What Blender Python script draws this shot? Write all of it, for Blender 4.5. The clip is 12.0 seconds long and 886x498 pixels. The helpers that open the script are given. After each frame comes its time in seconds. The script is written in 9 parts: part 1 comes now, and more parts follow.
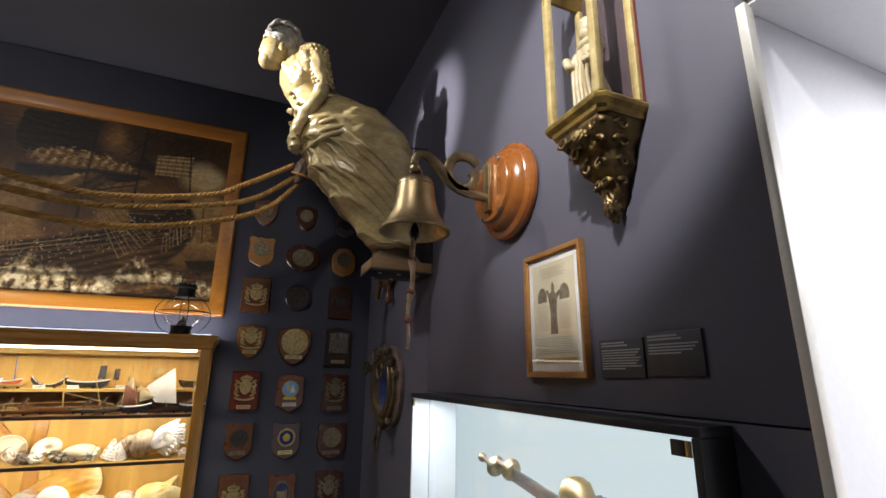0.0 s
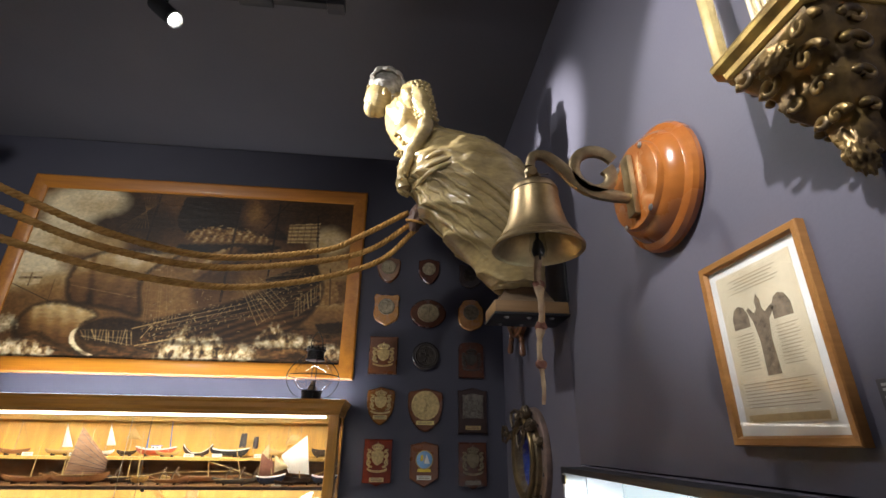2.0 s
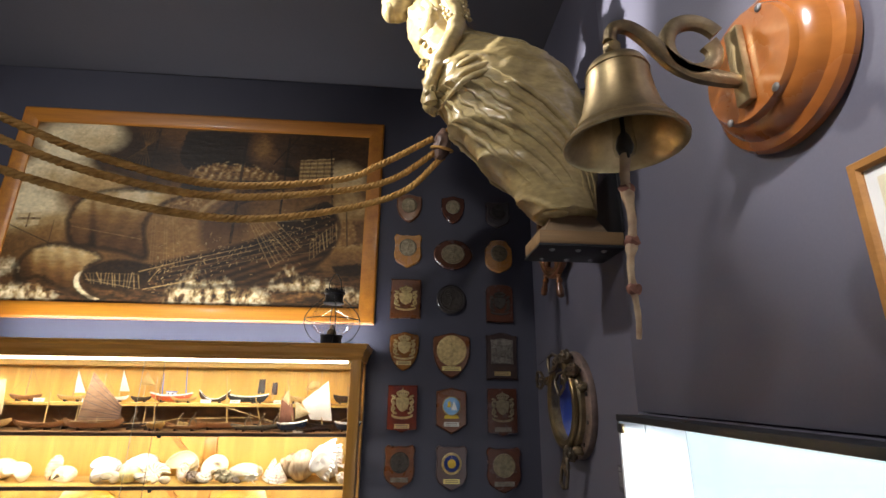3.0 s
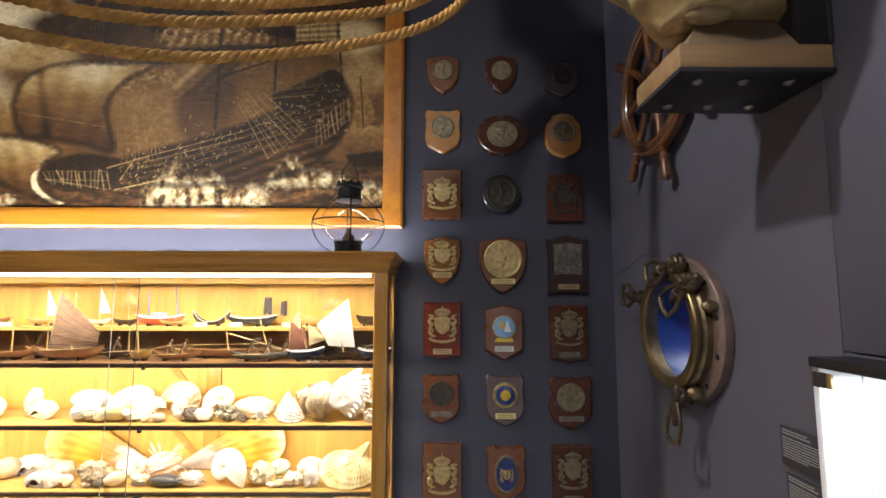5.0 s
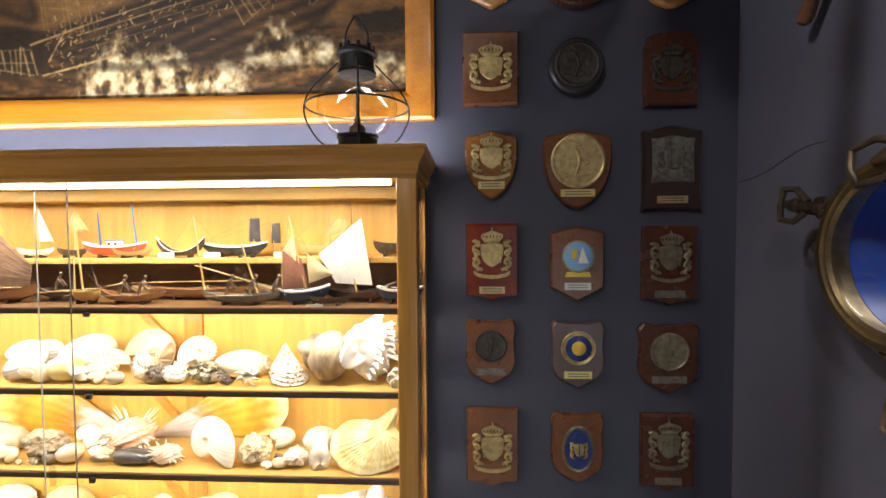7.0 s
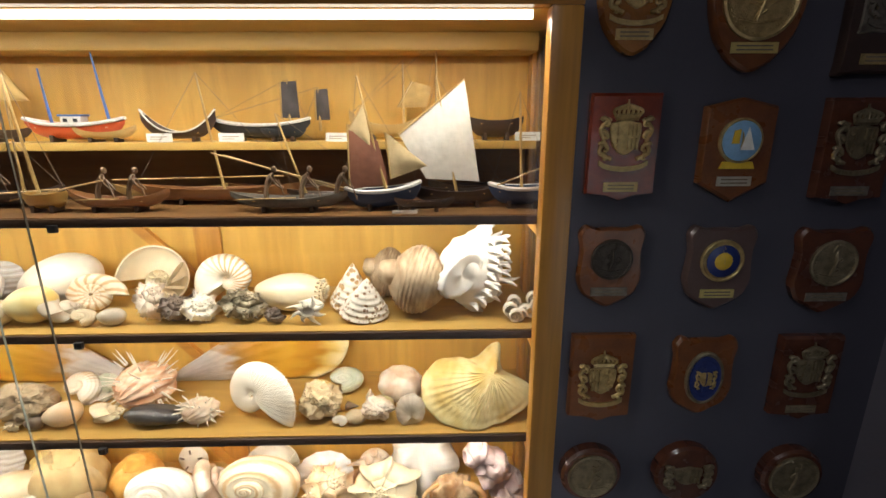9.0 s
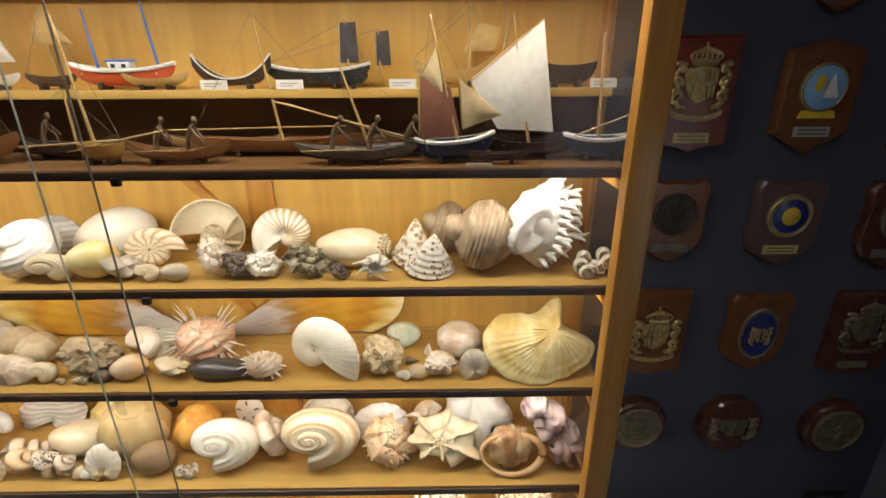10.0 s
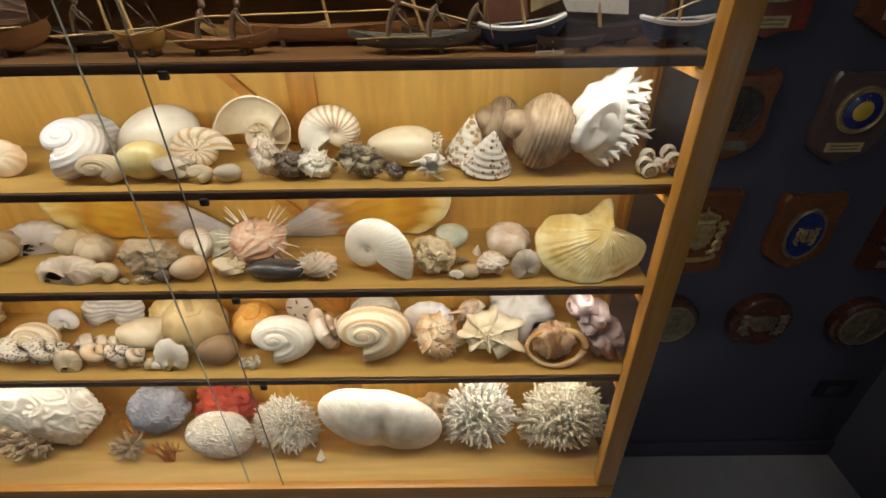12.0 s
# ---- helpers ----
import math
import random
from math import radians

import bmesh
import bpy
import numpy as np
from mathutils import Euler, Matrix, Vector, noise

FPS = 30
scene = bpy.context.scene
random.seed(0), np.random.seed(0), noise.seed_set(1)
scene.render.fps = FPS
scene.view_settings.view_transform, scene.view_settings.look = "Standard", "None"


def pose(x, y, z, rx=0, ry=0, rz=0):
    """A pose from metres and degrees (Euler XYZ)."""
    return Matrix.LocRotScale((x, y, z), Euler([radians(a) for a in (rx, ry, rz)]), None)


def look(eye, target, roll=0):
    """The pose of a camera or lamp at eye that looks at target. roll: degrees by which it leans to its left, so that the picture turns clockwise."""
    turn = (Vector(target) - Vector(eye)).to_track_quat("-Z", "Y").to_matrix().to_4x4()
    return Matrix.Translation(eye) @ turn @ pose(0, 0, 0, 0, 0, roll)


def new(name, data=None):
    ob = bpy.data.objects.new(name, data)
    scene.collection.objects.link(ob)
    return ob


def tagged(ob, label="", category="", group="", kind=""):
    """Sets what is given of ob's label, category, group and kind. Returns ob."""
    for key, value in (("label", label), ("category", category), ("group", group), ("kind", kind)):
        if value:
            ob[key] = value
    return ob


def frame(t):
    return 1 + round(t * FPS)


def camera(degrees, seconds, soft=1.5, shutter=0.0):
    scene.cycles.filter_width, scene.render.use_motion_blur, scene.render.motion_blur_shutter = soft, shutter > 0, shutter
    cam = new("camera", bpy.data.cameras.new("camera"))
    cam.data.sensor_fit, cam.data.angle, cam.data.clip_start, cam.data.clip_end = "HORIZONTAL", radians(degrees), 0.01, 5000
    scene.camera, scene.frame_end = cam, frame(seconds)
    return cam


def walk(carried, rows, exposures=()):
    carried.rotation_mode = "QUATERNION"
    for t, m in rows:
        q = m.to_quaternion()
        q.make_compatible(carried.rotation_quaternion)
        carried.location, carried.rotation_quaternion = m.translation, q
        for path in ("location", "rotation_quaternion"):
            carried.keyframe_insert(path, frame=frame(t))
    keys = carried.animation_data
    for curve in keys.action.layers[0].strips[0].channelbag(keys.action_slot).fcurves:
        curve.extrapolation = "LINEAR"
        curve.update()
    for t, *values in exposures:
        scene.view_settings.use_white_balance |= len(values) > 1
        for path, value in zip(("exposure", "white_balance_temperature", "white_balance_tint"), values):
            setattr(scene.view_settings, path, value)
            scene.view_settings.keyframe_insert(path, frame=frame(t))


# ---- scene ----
cam = camera(87.2, 12.0)
PATH = [
    (0, (0.068, 0.017, 1.668), (0.818, 1.796, 2.19), 0.7),
    (0.5, (0.085, 0.044, 1.666), (0.698, 1.833, 2.319), 0.8),
    (1, (0.14, 0.123, 1.674), (0.622, 1.912, 2.427), 0.7),
    (1.5, (0.189, 0.208, 1.673), (0.521, 2.022, 2.448), 0.5),
    (2, (0.191, 0.31, 1.664), (0.37, 2.148, 2.43), 0.7),
    (2.5, (0.16, 0.457, 1.664), (0.313, 2.33, 2.347), 0.7),
    (3, (0.131, 0.565, 1.658), (0.272, 2.475, 2.234), 0.7),
    (3.2, (0.13, 0.611, 1.657), (0.262, 2.533, 2.191), 0.6),
    (4.8, (0.119, 1.125, 1.717), (0.14, 3.112, 1.942), -0.0),
    (5, (0.109, 1.173, 1.694), (0.12, 3.162, 1.902), 0.1),
    (5.5, (0.111, 1.306, 1.69), (0.1, 3.302, 1.813), -0.1),
    (6, (0.128, 1.476, 1.682), (0.088, 3.475, 1.747), -0.1),
    (6.5, (0.112, 1.599, 1.667), (0.036, 3.597, 1.657), -0.3),
    (7, (0.044, 1.727, 1.651), (-0.062, 3.722, 1.575), -0.4),
    (7.2, (0.027, 1.756, 1.632), (-0.095, 3.75, 1.532), -0.3),
    (8.8, (-0.281, 2.079, 1.612), (-0.23, 4.022, 1.14), -0.2),
    (9, (-0.308, 2.103, 1.612), (-0.27, 4.033, 1.089), -0.22),
    (9.5, (-0.379, 2.13, 1.61), (-0.361, 4.027, 0.979), -0.2),
    (10, (-0.43, 2.133, 1.607), (-0.413, 4.001, 0.894), -0.3),
    (10.5, (-0.431, 2.139, 1.598), (-0.418, 3.969, 0.791), -0.5),
    (11, (-0.413, 2.155, 1.596), (-0.406, 3.941, 0.696), -0.56),
    (11.5, (-0.423, 2.166, 1.59), (-0.424, 3.904, 0.602), -0.75),
    (12, (-0.528, 2.14, 1.592), (-0.54, 3.829, 0.521), -0.95),
]
EXPOSURES = [(0.0, -0.7), (0.8, -0.58), (1.5, -0.33), (3.0, -0.1), (5.0, 0.28), (6.5, 0.22), (7.2, 0.05), (8.8, -0.92), (9.5, -1.1), (10.5, -1.6), (12.0, -1.72)]
walk(cam, [(t, look(eye, target, roll)) for t, eye, target, roll in PATH], EXPOSURES)

# ---- world and lamps ----
world = bpy.data.worlds.new("world")
world.use_nodes = True
world.node_tree.nodes["Background"].inputs[0].default_value = (0.5, 0.5, 0.6, 1)
world.node_tree.nodes["Background"].inputs[1].default_value = 0.04
scene.world = world


def lamp(name, kind, m, watts, colour, **settings):
    data = bpy.data.lights.new(name, kind)
    data.energy, data.color = watts, colour
    for key, value in settings.items():
        if key == "size":
            data.size = value
        elif key == "size_y":
            data.shape, data.size_y = "RECTANGLE", value
        elif key == "cone":
            data.spot_size = radians(value)
        elif key == "blend":
            data.spot_blend = value
        elif key == "soft":
            data.shadow_soft_size = value
    ob = new(name, data)
    ob.matrix_basis = m
    return ob


COOL, NEUTRAL, WARM = (0.86, 0.90, 1.0), (0.975, 0.965, 0.965), (0.985, 0.97, 0.88)
SPOTS = {  # eye, target
    "shrine": ((-0.30, 0.18, 3.36), (0.84, 0.80, 2.53)),
    "figure": ((-2.30, 1.95, 3.36), (0.22, 1.99, 2.99)),
    "seen": ((-0.84, 1.93, 3.36), (0.80, 1.75, 1.85)),
    "wall": ((-0.60, 0.27, 3.36), (0.85, 1.95, 2.45)),
    "hall": ((-2.2, 0.27, 3.36), (-1.7, 3.1, 2.55)),
}
lamp("spot_shrine", "SPOT", look(*SPOTS["shrine"]), 310, NEUTRAL, cone=37, blend=0.4, soft=0.025)
lamp("spot_figure", "SPOT", look(*SPOTS["figure"]), 1700, NEUTRAL, cone=14, blend=0.75, soft=0.03)
lamp("spot_seen", "SPOT", look((-0.82, 1.915, 3.335), SPOTS["seen"][1]), 90, NEUTRAL, cone=86, blend=0.8, soft=0.05)
lamp("spot_wall", "SPOT", look(*SPOTS["wall"]), 75, NEUTRAL, cone=78, blend=0.9, soft=0.09)
lamp("spot_hall", "SPOT", look(*SPOTS["hall"]), 125, NEUTRAL, cone=70, blend=1.0, soft=0.06)
# tube in the top of the cabinet, strip on its roof, cased light and the bright passage
lamp("cabinet_tube", "AREA", look((-1.12, 2.905, 1.772), (-1.12, 2.985, 0.9)), 22, WARM, size=1.95, size_y=0.03)
for z, watts in ((1.432, 9.0), (1.212, 7.0), (0.984, 9.0), (0.722, 14.0)):  # strips behind the front edges of the shelves
    lamp("shelf_strip", "AREA", look((-1.12, 2.916, z), (-1.12, 3.02, z - 0.13)), watts, WARM, size=1.95, size_y=0.012)
lamp("roof_strip", "AREA", look((-1.02, 3.03, 1.882), (-1.02, 3.13, 2.1)), 13.0, COOL, size=1.9, size_y=0.03)
lamp("case_light", "AREA", look((0.815, 1.30, 1.560), (0.815, 1.30, 0.9)), 14, (0.86, 0.96, 1.0), size=0.06, size_y=1.3)
lamp("passage_light", "AREA", look((1.7, -0.3, 2.31), (1.7, -0.3, 1.0)), 75, (0.95, 0.95, 1.0), size=1.0, size_y=0.9)
lamp("porthole_light", "AREA", look((1.12, 2.72, 1.92), (1.10, 2.75, 1.5)), 1.9, (0.95, 0.97, 1.0), size=0.2, size_y=0.3)


# ---- materials ----
def mat(name, a, b=None, rough=0.5, metal=0.0, scale=9.0, bump=0.12, fine=90.0, stretch=(1, 1, 1), coat=0.0, spread=(0.35, 0.68), spec=0.5, sheen=0.0, alpha=None, wear=0.12):
    """Two-colour procedural surface: broad patches, fine grain, relief and uneven gloss."""
    m = bpy.data.materials.new(name)
    m.use_nodes = True
    nt = m.node_tree
    n, ln = nt.nodes, nt.links
    bs = n["Principled BSDF"]
    b = b or tuple(c * 0.8 for c in a)
    co = n.new("ShaderNodeTexCoord")
    inf = n.new("ShaderNodeObjectInfo")
    sh = n.new("ShaderNodeVectorMath")
    sh.operation = "ADD"
    mul = n.new("ShaderNodeVectorMath")
    mul.operation = "SCALE"
    mul.inputs["Scale"].default_value = 7.0
    ln.new(inf.outputs["Random"], mul.inputs[0])
    ln.new(co.outputs["Object"], sh.inputs[0])
    ln.new(mul.outputs[0], sh.inputs[1])
    mp = n.new("ShaderNodeMapping")
    mp.inputs["Scale"].default_value = stretch
    ln.new(sh.outputs[0], mp.inputs[0])
    t1 = n.new("ShaderNodeTexNoise")
    t1.inputs["Scale"].default_value, t1.inputs["Detail"].default_value = scale, 5
    t2 = n.new("ShaderNodeTexNoise")
    t2.inputs["Scale"].default_value, t2.inputs["Detail"].default_value = fine, 3
    ln.new(mp.outputs[0], t1.inputs["Vector"])
    ln.new(mp.outputs[0], t2.inputs["Vector"])
    mr = n.new("ShaderNodeMapRange")
    mr.inputs[1].default_value, mr.inputs[2].default_value = spread
    ln.new(t1.outputs["Fac"], mr.inputs[0])
    mx = n.new("ShaderNodeMix")
    mx.data_type = "RGBA"
    mx.inputs[6].default_value, mx.inputs[7].default_value = (*a, 1), (*b, 1)
    ln.new(mr.outputs[0], mx.inputs[0])
    mx2 = n.new("ShaderNodeMix")
    mx2.data_type, mx2.blend_type = "RGBA", "MULTIPLY"
    mx2.inputs[0].default_value = wear * 3
    ln.new(mx.outputs[2], mx2.inputs[6])
    ln.new(t2.outputs["Fac"], mx2.inputs[7])
    gain = n.new("ShaderNodeVectorMath")
    gain.operation = "SCALE"
    gain.inputs["Scale"].default_value = 1 / (1 - wear * 1.5)
    ln.new(mx2.outputs[2], gain.inputs[0])
    ln.new(gain.outputs[0], bs.inputs["Base Color"])
    rr = n.new("ShaderNodeMapRange")
    rr.inputs[3].default_value, rr.inputs[4].default_value = max(0.02, rough - 0.09), min(1, rough + 0.12)
    ln.new(t1.outputs["Fac"], rr.inputs[0])
    ln.new(rr.outputs[0], bs.inputs["Roughness"])
    bs.inputs["Metallic"].default_value = metal
    bs.inputs["Coat Weight"].default_value = coat
    bs.inputs["Coat Roughness"].default_value = 0.12
    bs.inputs["Specular IOR Level"].default_value = spec
    if bump:
        bp = n.new("ShaderNodeBump")
        bp.inputs["Strength"].default_value, bp.inputs["Distance"].default_value = bump, 0.004
        ln.new(t2.outputs["Fac"], bp.inputs["Height"])
        ln.new(bp.outputs[0], bs.inputs["Normal"])
    return m


def wood(name, a, b, axis="x", rough=0.35, coat=0.25, grain=1.0, bump=0.1):
    long, across = 1.2, 26.0 * grain
    st = {"x": (long, across, across), "y": (across, long, across), "z": (across, across, long)}[axis]
    return mat(name, a, b, rough=rough, scale=0.9, fine=5.0, stretch=st, coat=coat, bump=bump, wear=0.14, spread=(0.3, 0.7))


def spots(name, a, b, scale, edge=0.33, rough=0.4):
    """Pits or speckles of a second colour."""
    m = mat(name, a, tuple(c * 0.85 for c in a), rough=rough, scale=20, bump=0.2)
    n, ln = m.node_tree.nodes, m.node_tree.links
    bs = n["Principled BSDF"]
    src = bs.inputs["Base Color"].links[0].from_socket
    v, mr, mx, co = n.new("ShaderNodeTexVoronoi"), n.new("ShaderNodeMapRange"), n.new("ShaderNodeMix"), n.new("ShaderNodeTexCoord")
    mx.data_type = "RGBA"
    v.inputs["Scale"].default_value = scale
    ln.new(co.outputs["Object"], v.inputs["Vector"])
    ln.new(v.outputs["Distance"], mr.inputs[0])
    mr.inputs[1].default_value, mr.inputs[2].default_value = edge, edge + 0.12
    ln.new(mr.outputs[0], mx.inputs[0])
    mx.inputs[6].default_value = (*b, 1)
    ln.new(src, mx.inputs[7])
    ln.new(mx.outputs[2], bs.inputs["Base Color"])
    bp = n.new("ShaderNodeBump")
    bp.inputs["Strength"].default_value, bp.inputs["Distance"].default_value = 0.6, 0.003
    ln.new(mr.outputs[0], bp.inputs["Height"])
    ln.new(bp.outputs[0], bs.inputs["Normal"])
    return m


def banded(name, a, b, scale, direction="X", warp=3.0, rough=0.4):
    """Growth bands of a second colour, raised a little."""
    m = mat(name, a, tuple(c * 0.88 for c in a), rough=rough, scale=20, bump=0.2)
    n, ln = m.node_tree.nodes, m.node_tree.links
    bs = n["Principled BSDF"]
    src = bs.inputs["Base Color"].links[0].from_socket
    w, mx, co = n.new("ShaderNodeTexWave"), n.new("ShaderNodeMix"), n.new("ShaderNodeTexCoord")
    w.bands_direction = direction
    w.inputs["Scale"].default_value, w.inputs["Distortion"].default_value, w.inputs["Detail"].default_value = scale, warp, 2.0
    mx.data_type = "RGBA"
    ln.new(co.outputs["Object"], w.inputs["Vector"])
    ln.new(w.outputs["Fac"], mx.inputs[0])
    mx.inputs[7].default_value = (*b, 1)
    ln.new(src, mx.inputs[6])
    ln.new(mx.outputs[2], bs.inputs["Base Color"])
    bp = n.new("ShaderNodeBump")
    bp.inputs["Strength"].default_value, bp.inputs["Distance"].default_value = 0.5, 0.003
    ln.new(w.outputs["Fac"], bp.inputs["Height"])
    ln.new(bp.outputs[0], bs.inputs["Normal"])
    return m


def glow(name, colour, strength):
    m = bpy.data.materials.new(name)
    m.use_nodes = True
    n = m.node_tree.nodes
    e = n.new("ShaderNodeEmission")
    e.inputs[0].default_value, e.inputs[1].default_value = (*colour, 1), strength
    m.node_tree.links.new(e.outputs[0], n["Material Output"].inputs[0])
    return m


def pane(name, tint=(1, 1, 1), gloss=0.02, ior=1.45):
    """Clear sheet: passes light straight, mirrors by its Fresnel share."""
    m = bpy.data.materials.new(name)
    m.use_nodes = True
    n, ln = m.node_tree.nodes, m.node_tree.links
    n.remove(n["Principled BSDF"])
    t, g, mx, fr = n.new("ShaderNodeBsdfTransparent"), n.new("ShaderNodeBsdfGlossy"), n.new("ShaderNodeMixShader"), n.new("ShaderNodeLayerWeight")
    t.inputs[0].default_value, g.inputs["Roughness"].default_value = (*tint, 1), gloss
    fr.inputs["Blend"].default_value = 0.5
    pw, ad = n.new("ShaderNodeMath"), n.new("ShaderNodeMath")
    pw.operation, ad.operation = "POWER", "MULTIPLY_ADD"
    pw.inputs[1].default_value = 5.0
    f0 = ((ior - 1) / (ior + 1)) ** 2
    ad.inputs[1].default_value, ad.inputs[2].default_value = 1 - f0, f0
    ln.new(fr.outputs["Facing"], pw.inputs[0]), ln.new(pw.outputs[0], ad.inputs[0])
    ln.new(ad.outputs[0], mx.inputs[0]), ln.new(t.outputs[0], mx.inputs[1]), ln.new(g.outputs[0], mx.inputs[2])
    ln.new(mx.outputs[0], n["Material Output"].inputs[0])
    return m


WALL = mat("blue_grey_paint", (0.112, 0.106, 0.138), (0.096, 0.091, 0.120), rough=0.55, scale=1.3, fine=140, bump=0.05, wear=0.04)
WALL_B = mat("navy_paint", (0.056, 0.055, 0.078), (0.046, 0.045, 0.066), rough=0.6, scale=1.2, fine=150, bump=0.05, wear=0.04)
CEIL = mat("ceiling_paint", (0.092, 0.085, 0.094), (0.078, 0.072, 0.081), rough=0.7, scale=0.8, fine=120, bump=0.05, wear=0.04)
FLOOR = mat("floor_vinyl", (0.34, 0.315, 0.315), (0.28, 0.26, 0.26), rough=0.45, scale=3, fine=220, bump=0.04)
WHITE = mat("white_paint", (0.80, 0.80, 0.82), (0.76, 0.76, 0.78), rough=0.5, scale=2, bump=0.03, wear=0.03)
CREAM_TRIM = mat("cream_trim", (0.72, 0.69, 0.62), rough=0.4, scale=4, wear=0.05)
BLACK = mat("black_paint", (0.02, 0.02, 0.023), (0.012, 0.012, 0.014), rough=0.45, scale=5)
OAK_X = wood("orange_oak_x", (0.48, 0.180, 0.010), (0.35, 0.115, 0.006), "x", rough=0.42, coat=0.05)
OAK_Z = wood("orange_oak_z", (0.48, 0.180, 0.010), (0.35, 0.115, 0.006), "z", rough=0.42, coat=0.05)
CAB_X = wood("cabinet_wood_x", (0.60, 0.285, 0.052), (0.43, 0.185, 0.030), "x", coat=0.1)
CAB_Z = wood("cabinet_wood_z", (0.60, 0.285, 0.052), (0.43, 0.185, 0.030), "z")
PINE_Z = wood("pine_boards", (0.68, 0.405, 0.085), (0.56, 0.295, 0.050), "z", rough=0.5, coat=0.05, grain=0.5)
PINE_X = wood("pine_shelf", (0.58, 0.365, 0.095), (0.48, 0.275, 0.060), "x", rough=0.5, coat=0.05, grain=0.5)
DARK_EDGE = wood("dark_shelf_edge", (0.075, 0.040, 0.022), (0.045, 0.024, 0.014), "x")
BRASS = mat("brass", (0.46, 0.345, 0.185), (0.29, 0.21, 0.11), rough=0.40, metal=1, scale=14, bump=0.08)
CLAMP = mat("dark_bronze_clamp", (0.17, 0.125, 0.08), (0.075, 0.058, 0.042), rough=0.45, metal=0.8, scale=24, bump=0.4)
PORT_RING = mat("dull_brass_ring", (0.30, 0.21, 0.095), (0.13, 0.095, 0.055), rough=0.38, metal=0.9, scale=9, bump=0.2)
OLD_BRASS = mat("old_brass", (0.33, 0.25, 0.14), (0.16, 0.12, 0.075), rough=0.42, metal=0.9, scale=22, bump=0.3, fine=60)
# gilding of the underlit shrine bracket, its shade put into the colour
SHADED_GILT = mat("shaded_gilding", (0.24, 0.155, 0.052), (0.075, 0.050, 0.026), rough=0.36, metal=0.7, scale=30, bump=0.4)
PALE_GILT = mat("pale_gilding", (0.60, 0.47, 0.21), (0.42, 0.31, 0.12), rough=0.4, metal=0.3, scale=20, bump=0.2)
GILT = mat("antique_gilding", (0.52, 0.36, 0.10), (0.20, 0.13, 0.045), rough=0.38, metal=0.75, scale=25, bump=0.3, fine=70)
GOLD_RELIEF = mat("gold_relief", (0.68, 0.52, 0.24), (0.45, 0.33, 0.15), rough=0.36, metal=0.85, scale=60, bump=0.35, fine=260)
BRONZE = mat("bronze_relief", (0.34, 0.28, 0.18), (0.20, 0.16, 0.10), rough=0.42, metal=0.8, scale=50, bump=0.4, fine=240)
PEWTER = mat("pewter_relief", (0.26, 0.235, 0.20), (0.12, 0.105, 0.088), rough=0.45, metal=0.7, scale=50, bump=0.4, fine=240)
STEEL = mat("bolt_steel", (0.35, 0.35, 0.36), (0.25, 0.25, 0.26), rough=0.35, metal=0.9)
IRON = mat("black_iron", (0.030, 0.028, 0.027), (0.018, 0.016, 0.015), rough=0.5, metal=0.5, scale=30, bump=0.2)
PORT_PINK = mat("worn_bronze_pink", (0.28, 0.19, 0.16), (0.16, 0.12, 0.095), rough=0.5, metal=0.55, scale=18, bump=0.35, fine=70)
FIGURE = mat("varnished_cream_wood", (0.48, 0.365, 0.165), (0.29, 0.21, 0.088), rough=0.30, scale=6, fine=34, stretch=(1, 1, 2.5), bump=0.5, coat=0.5, wear=0.2)
HAIR = mat("weathered_hair", (0.40, 0.37, 0.32), (0.14, 0.125, 0.11), rough=0.5, scale=24, bump=0.5, fine=50)
IVORY = mat("carved_ivory_wood", (0.66, 0.56, 0.36), (0.46, 0.36, 0.19), rough=0.4, scale=20, bump=0.3, coat=0.1)
CHERRY = wood("cherry_turned", (0.35, 0.118, 0.024), (0.25, 0.072, 0.014), "z", rough=0.25, coat=0.55, grain=0.35)
WHEELWOOD = wood("wheel_wood", (0.19, 0.072, 0.024), (0.12, 0.042, 0.014), "z", rough=0.3, coat=0.4)
ROPE = mat("manila_rope", (0.50, 0.27, 0.072), (0.34, 0.17, 0.040), rough=0.85, scale=30, bump=0.5, fine=180)
LEATHER = mat("brown_leather", (0.13, 0.075, 0.055), (0.08, 0.045, 0.035), rough=0.5, scale=12, bump=0.3)
TWINE = mat("bound_cord", (0.50, 0.36, 0.22), (0.30, 0.19, 0.12), rough=0.8, scale=40, bump=0.5, fine=160)
PAPER = mat("aged_paper", (0.68, 0.60, 0.43), (0.60, 0.52, 0.36), rough=0.8, scale=14, bump=0.02, wear=0.06)
MOUNT = mat("white_mount", (0.84, 0.83, 0.80), rough=0.8, bump=0.02, wear=0.03)
INK = mat("faded_ink", (0.26, 0.20, 0.135), (0.12, 0.09, 0.06), rough=0.8, scale=90)
TEXT_GREY = mat("printed_text", (0.42, 0.35, 0.25), rough=0.8)
LABEL = mat("label_board", (0.040, 0.036, 0.044), (0.034, 0.031, 0.038), rough=0.55, bump=0.02, wear=0.04)
LETTER = mat("label_lettering", (0.30, 0.295, 0.30), rough=0.7, wear=0.03)
BLUE_TUBE = mat("blue_lining", (0.018, 0.060, 0.32), (0.012, 0.045, 0.26), rough=0.35, scale=4)
GREY_BACK = mat("grey_backing", (0.30, 0.29, 0.30), rough=0.6, scale=3)
GLASS = pane("clear_glass")
GLOBE = pane("lamp_glass", (0.97, 0.97, 0.95), 0.01, 1.6)
PLASTIC = pane("clear_plastic", (0.9, 0.9, 0.88), 0.1, 1.5)


